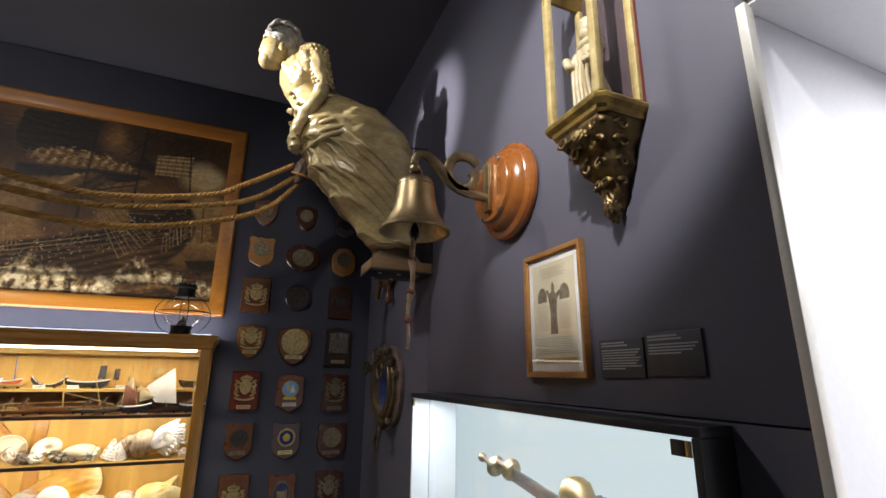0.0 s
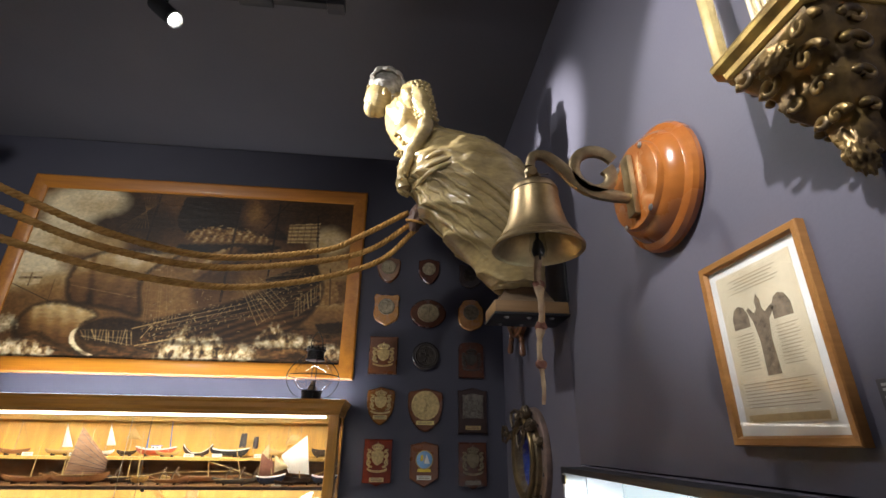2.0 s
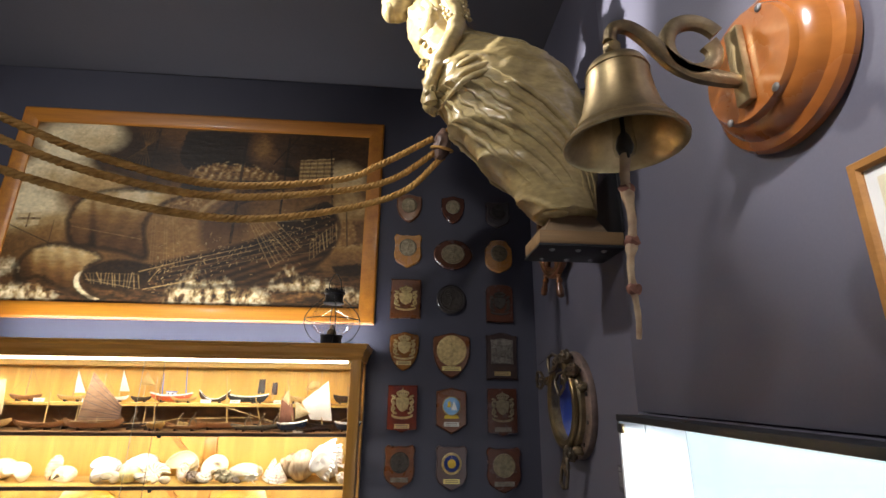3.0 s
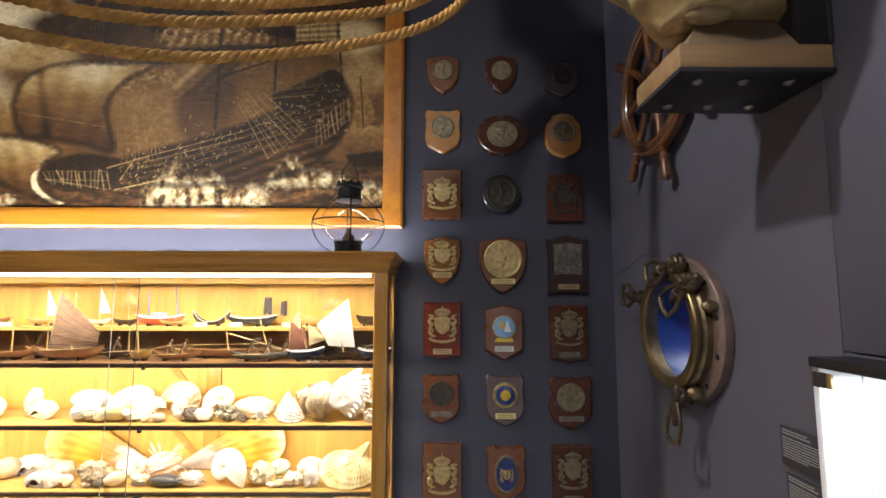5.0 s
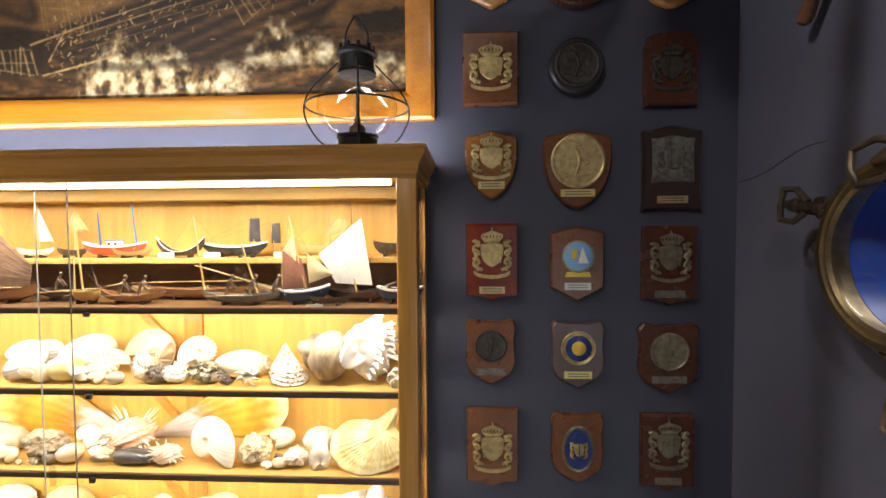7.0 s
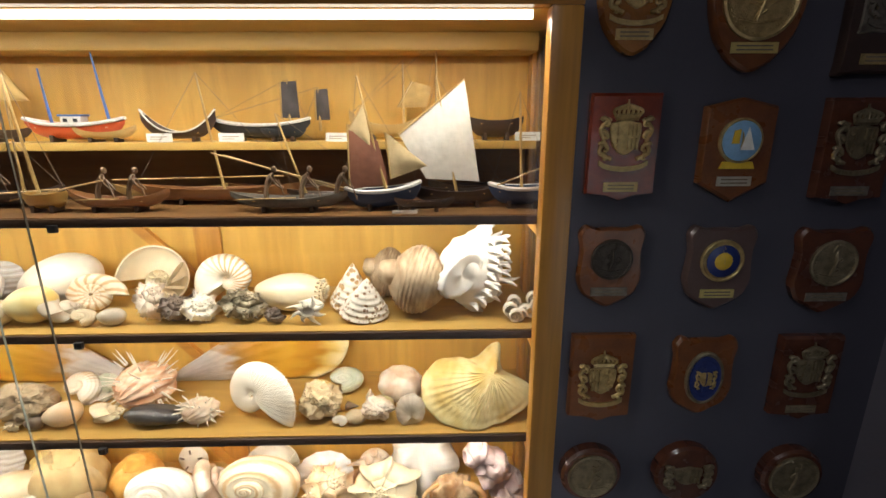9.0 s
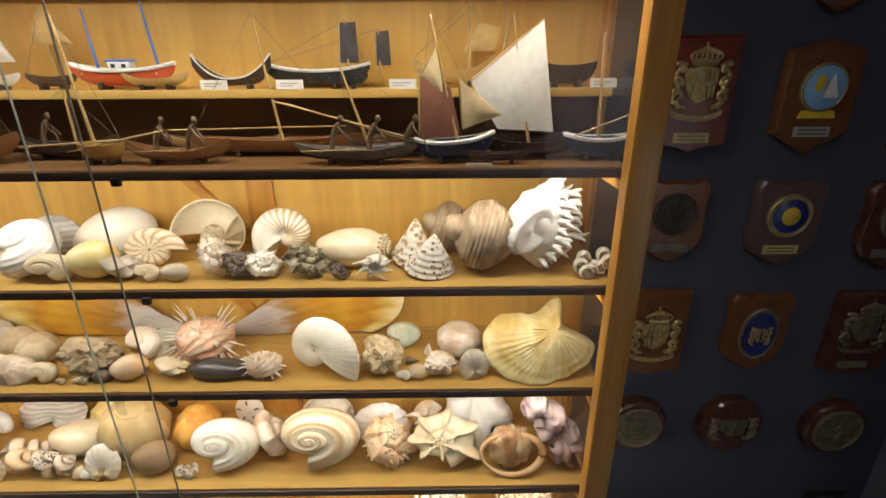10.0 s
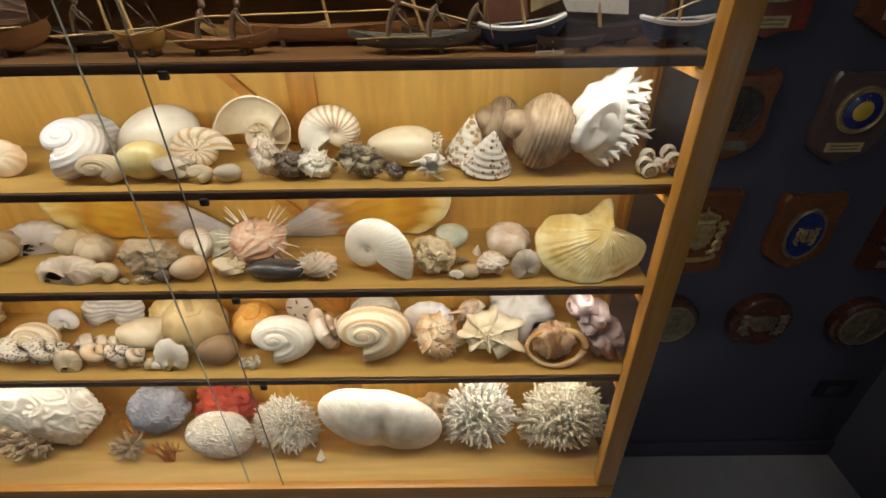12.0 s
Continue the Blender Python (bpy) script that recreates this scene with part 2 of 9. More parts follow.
# ---- building helpers ----
BACK = Matrix(((1, 0, 0, 0), (0, 0, -1, 0), (0, 1, 0, 0), (0, 0, 0, 1)))  # u right, v up, w out of the far wall
SIDE = Matrix(((0, 0, -1, 0), (-1, 0, 0, 0), (0, 1, 0, 0), (0, 0, 0, 1)))  # the same for the side wall
FAR_Y, SIDE_X, CEIL_Z, FLOOR_Z = 3.18, 0.855, 3.53, 0.03


def at(x, y, z, turn=None):
    return Matrix.Translation((x, y, z)) @ (turn or Matrix())


def thing(name, m, label, category, group="", kind=""):
    ob = new(name)
    ob.empty_display_size = 0.02
    ob.matrix_basis = m
    return tagged(ob, label, category, group, kind)


def finish(bm, name, material, angle=38):
    bmesh.ops.recalc_face_normals(bm, faces=bm.faces)
    me = bpy.data.meshes.new(name)
    bm.to_mesh(me)
    bm.free()
    for m in material if isinstance(material, (list, tuple)) else (material,):
        me.materials.append(m)
    me.polygons.foreach_set("use_smooth", [True] * len(me.polygons))
    me.set_sharp_from_angle(angle=radians(angle))
    return me


def part(name, bm, material, parent, label="", angle=38):
    ob = new(name, finish(bm, name, material, angle))
    ob.parent = parent
    return tagged(ob, label)


def solid(name, bm, material, m, label, category="", group="", kind="", angle=38):
    ob = new(name, finish(bm, name, material, angle))
    ob.matrix_basis = m
    return tagged(ob, label, category, group, kind)


def box(x0, x1, y0, y1, z0, z1, bev=0.0, bm=None):
    bm = bm or bmesh.new()
    made = bmesh.ops.create_cube(bm, size=1, matrix=Matrix.LocRotScale(((x0 + x1) / 2, (y0 + y1) / 2, (z0 + z1) / 2), None, (x1 - x0, y1 - y0, z1 - z0)))
    if bev:
        edges = {e for v in made["verts"] for e in v.link_edges}
        bmesh.ops.bevel(bm, geom=list(edges), offset=bev, segments=2, affect="EDGES", profile=0.5)
    return bm


def rings(loops, bm=None, cap=True, closed=True):
    bm = bm or bmesh.new()
    rows = [[bm.verts.new(p) for p in loop] for loop in loops]
    k = len(rows[0])
    for a, b in zip(rows, rows[1:]):
        for i in range(k if closed else k - 1):
            j = (i + 1) % k
            bm.faces.new((a[i], a[j], b[j], b[i]))
    if cap and closed:
        bm.faces.new(rows[0][::-1])
        bm.faces.new(rows[-1])
    return bm


def lathe(profile, seg=32, m=None, bm=None):
    """Turned solid round z from (radius, height) pairs."""
    m = m or Matrix()
    shut = profile[0] == profile[-1]
    loops = [[m @ Vector((max(r, 1e-4) * math.cos(a), max(r, 1e-4) * math.sin(a), h)) for a in (2 * math.pi * i / seg for i in range(seg))] for r, h in profile]
    return rings(loops, bm, cap=not shut)


def tube(points, radius, seg=8, bm=None, closed=False):
    """Round bar along points; radius is one number or one for each point."""
    pts = [Vector(p) for p in points]
    rad = radius if isinstance(radius, (list, tuple)) else [radius] * len(pts)
    loops, side = [], None
    for i, p in enumerate(pts):
        d = (pts[min(i + 1, len(pts) - 1)] - pts[max(i - 1, 0)]).normalized()
        if side is None:
            side = d.orthogonal().normalized()
        side = (side - d * side.dot(d)).normalized()
        up = d.cross(side)
        loops.append([p + rad[i] * (math.cos(a) * side + math.sin(a) * up) for a in (2 * math.pi * k / seg for k in range(seg))])
    return rings(loops, bm)


def ring_tube(r, thick, seg=40, sides=8, m=None, bm=None):
    m = m or Matrix()
    bm = bm or bmesh.new()
    loops = [[m @ Vector(((r + thick * math.cos(b)) * math.cos(a), (r + thick * math.cos(b)) * math.sin(a), thick * math.sin(b))) for b in (2 * math.pi * k / sides for k in range(sides))] for a in (2 * math.pi * i / seg for i in range(seg))]
    return rings(loops + loops[:1], bm, cap=False)


def blob(centre, radii, turn=None, bm=None, sub=3, rough=0.0, freq=8.0):
    bm = bm or bmesh.new()
    made = bmesh.ops.create_icosphere(bm, subdivisions=sub, radius=1)
    m = Matrix.Translation(centre) @ (turn or Matrix()) @ Matrix.Diagonal((*radii, 1))
    for v in made["verts"]:
        q = v.co * (1 + rough * noise.noise(v.co * freq * 0.3 + Vector(centre) * 11) * 1.6)
        v.co = m @ q
    return bm


def slab(outline, w0, w1, bev=0.0, bm=None):
    """Flat piece of a (u, v) outline between two depths, its outer rim rounded."""
    bm = bm or bmesh.new()
    if bev:
        cu, cv = sum(p[0] for p in outline) / len(outline), sum(p[1] for p in outline) / len(outline)
        size = max(max(abs(p[0] - cu), abs(p[1] - cv)) for p in outline)
        inner = [(cu + (u - cu) * (1 - bev / size), cv + (v - cv) * (1 - bev / size)) for u, v in outline]
        return rings([[(u, v, w0) for u, v in outline], [(u, v, w1 - bev) for u, v in outline], [(u, v, w1) for u, v in inner]], bm)
    return rings([[(u, v, w0) for u, v in outline], [(u, v, w1) for u, v in outline]], bm)


def curve_pts(points, steps=8):
    """Smooth open line through points."""
    p = [Vector(q) for q in points]
    p = [2 * p[0] - p[1]] + p + [2 * p[-1] - p[-2]]
    out = []
    for i in range(1, len(p) - 2):
        for k in range(steps):
            t = k / steps
            out.append(0.5 * (2 * p[i] + (p[i + 1] - p[i - 1]) * t + (2 * p[i - 1] - 5 * p[i] + 4 * p[i + 1] - p[i + 2]) * t * t + (3 * p[i] - p[i - 1] - 3 * p[i + 1] + p[i + 2]) * t ** 3))
    return out + [p[-2]]


# ---- setting ----
def structure(name, bm, material, label):
    return solid(name, bm, material, Matrix(), label, kind="structure")


structure("floor", box(-3.6, 2.9, -2.2, 3.3, FLOOR_Z - 0.1, FLOOR_Z), FLOOR, "plain grey vinyl floor")
structure("ceiling", box(-3.6, 0.99, -2.2, 3.3, CEIL_Z, CEIL_Z + 0.1), CEIL, "dark painted plaster ceiling")
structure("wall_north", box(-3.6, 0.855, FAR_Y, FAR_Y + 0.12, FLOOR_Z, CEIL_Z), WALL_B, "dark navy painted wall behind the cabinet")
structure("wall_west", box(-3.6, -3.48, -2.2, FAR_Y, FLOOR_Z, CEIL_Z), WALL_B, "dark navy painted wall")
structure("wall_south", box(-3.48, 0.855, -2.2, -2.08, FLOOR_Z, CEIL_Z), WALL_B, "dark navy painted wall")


def holed_wall():
    """Side wall with a round opening for the porthole and an open passage."""
    bm = bmesh.new()
    cy, cz, n = 2.575, 1.605, 48
    y0, y1, z0, z1 = 2.045, FAR_Y + 0.12, 1.0, 2.2
    for x, r in ((SIDE_X, 0.155), (SIDE_X + 0.12, 0.42)):
        inner, outer = [], []
        corners = [math.atan2(z - cz, y - cy) % (2 * math.pi) for y in (y0, y1) for z in (z0, z1)]
        angles = sorted([2 * math.pi * i / n for i in range(n)] + corners)
        for a in angles:
            c, s = math.cos(a), math.sin(a)
            k = min((y1 - cy) / c if c > 1e-6 else 9, (y0 - cy) / c if c < -1e-6 else 9, (z1 - cz) / s if s > 1e-6 else 9, (z0 - cz) / s if s < -1e-6 else 9)
            inner.append(bm.verts.new((x, cy + r * c, cz + r * s)))
            outer.append(bm.verts.new((x, cy + k * c, cz + k * s)))
        for i in range(len(angles)):
            j = (i + 1) % len(angles)
            bm.faces.new((inner[i], inner[j], outer[j], outer[i]))
    box(SIDE_X, SIDE_X + 0.12, y0, y1, FLOOR_Z, z0, bm=bm)
    box(SIDE_X, SIDE_X + 0.12, y0, y1, z1, CEIL_Z, bm=bm)
    return bm


structure("wall_east", holed_wall(), WALL, "blue-grey painted wall with a round porthole opening")
structure("wall_east_panel", box(SIDE_X - 0.003, SIDE_X + 0.12, 0.475, 2.041, 1.598, CEIL_Z, 0.0015), WALL, "blue-grey painted wall panel above the lit case")
def recess_wall():
    bm = box(SIDE_X, SIDE_X + 0.14, 0.475, 2.041, FLOOR_Z, 0.688)
    box(SIDE_X, SIDE_X + 0.14, 0.475, 0.610, 0.688, 1.594, bm=bm)
    box(SIDE_X, SIDE_X + 0.14, 2.018, 2.041, 0.688, 1.594, bm=bm)
    box(SIDE_X, SIDE_X + 0.14, 0.610, 2.018, 1.582, 1.594, bm=bm)
    return bm


structure("wall_east_base", recess_wall(), WALL, "blue-grey painted wall below the panel")
structure("wall_east_lintel", box(SIDE_X - 0.003, SIDE_X + 0.12, -2.2, 0.475, 2.345, CEIL_Z), WALL, "blue-grey painted wall over the passage")
structure("passage_wall", box(SIDE_X + 0.018, 2.9, 0.468, 0.473, FLOOR_Z, 2.45), WHITE, "bright white passage wall")
structure("passage_wall_end", box(2.8, 2.9, -2.2, 0.467, FLOOR_Z, 2.45), WHITE, "bright white passage wall")
structure("passage_wall_south", box(SIDE_X, 2.8, -2.2, -2.08, FLOOR_Z, 2.45), WHITE, "bright white passage wall")
structure("passage_ceiling", box(SIDE_X + 0.005, 2.8, -2.08, 0.467, 2.335, 2.45), WHITE, "white passage ceiling")
structure("corner_trim", box(SIDE_X - 0.008, SIDE_X + 0.017, 0.455, 0.4735, FLOOR_Z, 2.34, 0.003), CREAM_TRIM, "cream corner trim at the passage")
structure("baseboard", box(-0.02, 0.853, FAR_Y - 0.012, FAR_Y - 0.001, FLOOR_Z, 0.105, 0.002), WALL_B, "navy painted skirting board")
sock = thing("wall_outlet", at(0.735, FAR_Y, 0.375, BACK), "dark blue plastic outlet plate on the wall", "outlet")
part("plate", slab([(-0.06, -0.035), (0.06, -0.035), (0.06, 0.035), (-0.06, 0.035)], 0, 0.008, 0.003), BLACK, sock)
part("switch", slab([(-0.03, -0.02), (0.03, -0.02), (0.03, 0.02), (-0.03, 0.02)], 0.008, 0.012, 0.002), LABEL, sock)
wire = thing("wall_crack", at(SIDE_X, 3.17, 1.79, SIDE), "hairline joint across the painted wall", "crack", kind="structure")
part("seam", tube(curve_pts([(0, 0, 0), (0.12, 0.015, 0), (0.26, 0.055, 0), (0.34, 0.06, 0)]), 0.0012, 5), BLACK, wire)


# ---- track lights ----
def track_light(eye, target, lit=True):
    e, d = Vector(eye), (Vector(target) - Vector(eye)).normalized()
    ob = thing("track_spotlight", at(*eye), "black cylindrical track spotlight under the ceiling", "spotlight", "ceiling spotlights")
    t = d.to_track_quat("Z", "Y").to_matrix().to_4x4()
    part("housing", lathe([(0.030, -0.17), (0.036, -0.165), (0.038, -0.02), (0.036, -0.012), (0.033, -0.012), (0.032, -0.04), (0.0, -0.042)], 28, t), BLACK, ob)
    part("lens", lathe([(0.031, -0.036), (0.029, -0.032), (0.0, -0.030)], 28, t), glow("spot_glow", (1, 0.97, 0.92), 25.0), ob, "bright glowing lamp lens")
    part("collar", ring_tube(0.036, 0.004, 28, 6, t @ Matrix.Translation((0, 0, -0.012))), STEEL, ob)
    c = -d * 0.1
    part("stem", tube([c, Vector((c.x, c.y, CEIL_Z - 0.035 - e.z))], 0.008), BLACK, ob)
    return ob


for pair in SPOTS.values():
    track_light(*pair)
for x0, x1, y, name in ((-2.6, -0.17, 1.90, "far"), (-2.6, -0.17, 0.27, "near")):
    rail = thing("ceiling_track", at((x0 + x1) / 2, y, CEIL_Z), "black metal lighting track on the ceiling", "light track")
    h = (x1 - x0) / 2
    part("rail", box(-h, h, -0.017, 0.017, -0.032, 0, 0.003), BLACK, rail)
    part("end_box", box(h - 0.03, h + 0.05, -0.03, 0.03, -0.045, 0, 0.004), LABEL, rail)
    part("adapter", box(h - 0.42, h - 0.27, -0.02, 0.02, -0.05, -0.03, 0.003), BLACK, rail)


# ---- painting over the cabinet ----
def mitred_frame(w, h, width, depth, parent, mx, mz, names=("frame_rail", "frame_stile")):
    """Four mitred lengths round an opening centred on the origin; w, h outside."""
    for sx, horizontal in ((1, True), (-1, True), (1, False), (-1, False)):
        H, L = (h / 2, w / 2) if horizontal else (w / 2, h / 2)
        prof = [(0, 0), (0, depth * 0.85), (width * 0.12, depth), (width * 0.75, depth * 0.92), (width, depth * 0.6), (width, 0)]
        loops = []
        for end in (-1, 1):
            loop = []
            for inn, d in prof:
                a, b = end * (L - inn), sx * (H - inn)
                loop.append((a, b, d) if horizontal else (b, a, d))
            loops.append(loop)
        part(names[0] if horizontal else names[1], rings(loops), mx if horizontal else mz, parent, angle=25)


PIC_X, PIC_Z, PIC_W, PIC_H = -1.112, 2.613, 2.115, 1.245
picture = thing("framed_painting", at(PIC_X, FAR_Y - 0.002, PIC_Z, BACK), "large dark oil painting of sailing ships in a gilt-brown oak frame", "painting")
mitred_frame(PIC_W, PIC_H, 0.088, 0.034, picture, OAK_X, OAK_Z)
HW, HH = PIC_W / 2 - 0.08, PIC_H / 2 - 0.08
# the picture is a painted sheet: a fine grid whose points carry the painter's colours
PU, PV = 720, 400
GU, GV = np.meshgrid(np.linspace(0, 100, PU), np.linspace(0, 100, PV))  # across from the left edge, down from the top
ART = np.zeros((PV, PU, 3))


def cloudy(fu, fv, seed, octaves=4):
    """Soft noise of about fu by fv lumps over the sheet, -1 to 1."""
    dice, out, total = np.random.RandomState(seed), np.zeros((PV, PU)), 0.0
    for o in range(octaves):
        nu, nv = int(fu * 2 ** o) + 2, int(fv * 2 ** o) + 2
        cells = dice.uniform(-1, 1, (nv + 1, nu + 1))
        gu, gv = GU / 100 * (nu - 1), GV / 100 * (nv - 1)
        iu, iv = gu.astype(int), gv.astype(int)
        tu, tv = gu - iu, gv - iv
        tu, tv = tu * tu * (3 - 2 * tu), tv * tv * (3 - 2 * tv)
        top = cells[iv, iu] * (1 - tu) + cells[iv, iu + 1] * tu
        low = cells[iv + 1, iu] * (1 - tu) + cells[iv + 1, iu + 1] * tu
        out += (top * (1 - tv) + low * tv) * 0.55 ** o
        total += 0.55 ** o
    return out / total * 1.6


SWIRL, FLECK, GRAIN = cloudy(7, 5, 3), 0.6 * cloudy(110, 80, 5, 2), 0.6 * cloudy(40, 90, 8, 2)
UMBER, SEPIA, SIENNA, OCHRE, STRAW, CREAM = (np.array(c) for c in ((0.010, 0.006, 0.003), (0.032, 0.016, 0.006), (0.105, 0.046, 0.014), (0.26, 0.130, 0.036), (0.52, 0.34, 0.135), (0.80, 0.66, 0.40)))
RAMP = np.stack([UMBER, SEPIA, SIENNA, OCHRE, STRAW, CREAM])


def toned(level):
    """Colour of a tone from 0 (umber black) to 5 (cream)."""
    k = np.clip(level, 0, 4.999)
    i = k.astype(int)
    f = (k - i)[..., None]
    return RAMP[i] * (1 - f) + RAMP[i + 1] * f


def lay(cover, level):
    """Lay a tone over the sheet where cover is 1."""
    global ART
    c = np.clip(cover, 0, 1)[..., None]
    ART = ART * (1 - c) + toned(level) * c


def inside(points, soft=0.6, rough=0.5, smooth=True):
    """Cover of a closed shape with a soft, slightly broken edge."""
    p = [Vector((u, v, 0)) for u, v in points]
    line = curve_pts(p + p[:1], 6)[:-1] if smooth else p
    a = np.array([(q.x, q.y) for q in line])
    b = np.roll(a, -1, axis=0)
    near, odd = np.full(GU.shape, 1e9), np.zeros(GU.shape, bool)
    for (x0, y0), (x1, y1) in zip(a, b):
        dx, dy = x1 - x0, (y1 - y0)
        t = np.clip(((GU - x0) * dx + (GV - y0) * dy) / (dx * dx + dy * dy + 1e-9), 0, 1)
        near = np.minimum(near, (GU - x0 - t * dx) ** 2 + 0.31 * (GV - y0 - t * dy) ** 2)
        if abs(dy) > 1e-9:
            odd ^= ((y0 > GV) != (y1 > GV)) & (GU < dx * (GV - y0) / dy + x0)
    d = np.sqrt(near) * np.where(odd, 1, -1) + rough * FLECK
    return np.clip(d / soft + 0.5, 0, 1)


def outlined(points, level=0.7, strength=0.75):
    """Soft dark contour along a shape's edge."""
    b = inside(points, 2.0, 0.3)
    lay(4 * b * (1 - b) * strength, level + 0.3 * FLECK)


def glowing(u, v, ru, rv):
    return np.exp(-((GU - u) / ru) ** 2 - ((GV - v) / rv) ** 2)


def drawn(p, q, width, level, strength=1.0):
    """One drawn line, broken by the grain of the canvas."""
    global ART
    (x0, y0), (x1, y1) = p, q
    m = 2.0
    u0, u1 = np.searchsorted(GU[0], (min(x0, x1) - m, max(x0, x1) + m))
    v0, v1 = np.searchsorted(GV[:, 0], (min(y0, y1) - 2 * m, max(y0, y1) + 2 * m))
    gu, gv = GU[v0:v1, u0:u1], GV[v0:v1, u0:u1]
    dx, dy = x1 - x0, y1 - y0
    t = np.clip(((gu - x0) * dx + 0.31 * (gv - y0) * dy) / (dx * dx + 0.31 * dy * dy + 1e-9), 0, 1)
    d = np.sqrt((gu - x0 - t * dx) ** 2 + 0.31 * (gv - y0 - t * dy) ** 2)
    c = (np.clip((width - d) / 0.14 + 0.5, 0, 1) * strength * np.clip(0.75 + 0.5 * FLECK[v0:v1, u0:u1], 0.2, 1))[..., None]
    ART[v0:v1, u0:u1] = ART[v0:v1, u0:u1] * (1 - c) + toned(np.array([level]))[0] * c


def net(a, b, c, d, across, along, width, level, strength=0.8):
    """Ladder of lines between the edges a-b and d-c."""
    def mix(p, q, t):
        return (p[0] * (1 - t) + q[0] * t, p[1] * (1 - t) + q[1] * t)
    def shaken(p):
        return (p[0] + dice.gauss(0, 0.28), p[1] + dice.gauss(0, 0.5))
    dice = random.Random(int(a[0] * 7 + a[1]))
    for k in range(across):
        t = k / (across - 1)
        drawn(shaken(mix(a, b, t)), shaken(mix(d, c, t)), width, level - dice.random() * 0.8, strength * dice.uniform(0.4, 1))
    for k in range(along):
        t = k / max(1, along - 1)
        drawn(shaken(mix(a, d, t)), shaken(mix(b, c, t)), width * 0.7, level - dice.random() * 0.8, strength * dice.uniform(0.3, 0.9))


# sky and clouds
lay(np.ones(GU.shape), 2.5 + 0.45 * SWIRL + 0.2 * FLECK - 1.6 * glowing(26, 14, 15, 22) - 1.3 * glowing(84, 10, 22, 24) - 0.8 * glowing(42, 24, 10, 14) + 0.6 * glowing(50, 58, 14, 18))
for u, v, ru, rv, k in ((9, 14, 9, 12, 3.0), (17, 8, 8, 9, 2.4), (5, 33, 8, 10, 2.6), (13, 32, 7, 9, 2.0), (4, 52, 9, 11, 2.2), (21, 36, 8, 6, 1.3), (12, 62, 6, 8, 1.0), (93, 27, 6, 9, 2.0), (95, 45, 5, 8, 1.2)):
    puff = np.clip((glowing(u, v, ru, rv) * (1.3 + 0.5 * SWIRL) - 0.18) * 1.7, 0, 1)
    lay(puff, 2.3 + k + 0.6 * SWIRL - 0.03 * (GV - v) + 0.2 * FLECK)
# sea
lay(np.clip((GV - 76 + 5 * SWIRL) / 8, 0, 1), 1.3 + 1.0 * GRAIN + 0.5 * FLECK + 0.5 * glowing(6, 90, 10, 8))
# dark topsail with a golden turn, pale furled foot
lay(inside(((44, 2), (54, 1), (66, 2), (71, 6), (74, 16), (79, 27), (68, 25), (58, 24), (47, 26), (43, 18))), 0.35 + 0.3 * FLECK + 2.6 * glowing(67, 10, 4.5, 12) + 1.0 * glowing(72, 20, 4, 8))
lay(inside(((47, 26), (53, 22), (62, 22), (70, 25), (74, 30), (64, 30), (55, 31), (50, 32)), 1.2, 1.0), 2.9 + 0.5 * np.sin(GU * 2.6 + 0.5 * GV) + 1.4 * FLECK)
lay(inside(((45, 33), (60, 31), (76, 31), (74, 36), (60, 37), (46, 40)), 1.2, 0.8), 0.5 + 0.9 * GRAIN)
# ensign
lay(inside(((79, 17), (89, 15), (88, 28), (79, 29)), 0.4, 0.2, False), 4.0 + 0.4 * FLECK)
for k in range(5):
    drawn((79, 18.0 + 2.4 * k), (89, 16.3 + 2.6 * k), 0.38, 1.9, 0.9)
for k in range(5):
    drawn((80 + 2.1 * k, 17), (80 + 2.1 * k, 29), 0.16, 1.6, 0.7)
# middle sail far behind, hanging bundle of furled canvas
lay(inside(((52, 46), (60, 44), (66, 47), (64, 68), (54, 70)), 2.5, 1.0), 1.9 + 0.4 * SWIRL)
lay(inside(((52, 54), (52, 44), (58, 36), (65, 33), (67, 37), (63, 46), (57, 52))), 1.5 + 1.9 * np.exp(-((GU + 0.55 * GV - 78.5) / 3.2) ** 2) + 0.6 * np.sin(GU * 1.9 + GV * 1.1) * 0.5 + 0.3 * FLECK)
lay(inside(((65, 41), (72, 36), (78, 33), (75, 38), (68, 41)), 0.5), 2.4 + 0.8 * FLECK)
# bellied main sail in two lobes
BODY = ((15.5, 57), (17, 48), (21, 42), (27, 39), (36, 38.5), (46, 39.5), (41, 46), (37.5, 53), (37, 62), (39, 76), (32, 73), (24, 71), (18, 69))
body = inside(BODY)
lobe = 1.0 * np.exp(-((GU - 22.3 - 0.10 * (GV - 55)) / 1.1) ** 2)
lay(body, 3.9 - 0.072 * (GV - 40) - 0.9 * lobe - 0.12 * np.clip(19 - GU, 0, 9) - 0.55 * np.clip((GU - 38) / 6, 0, 1) + 0.16 * np.sin(GU * 1.15 + 0.0040 * (GV - 40) ** 2) + 0.30 * GRAIN + 1.0 * glowing(33, 44, 7, 6) + 0.7 * glowing(20, 48, 3, 6))
lay(inside(((38.5, 50), (41, 44), (46, 41), (52, 43), (50, 47), (44, 49)), 1.2, 1.2), 2.9 + 1.0 * FLECK)
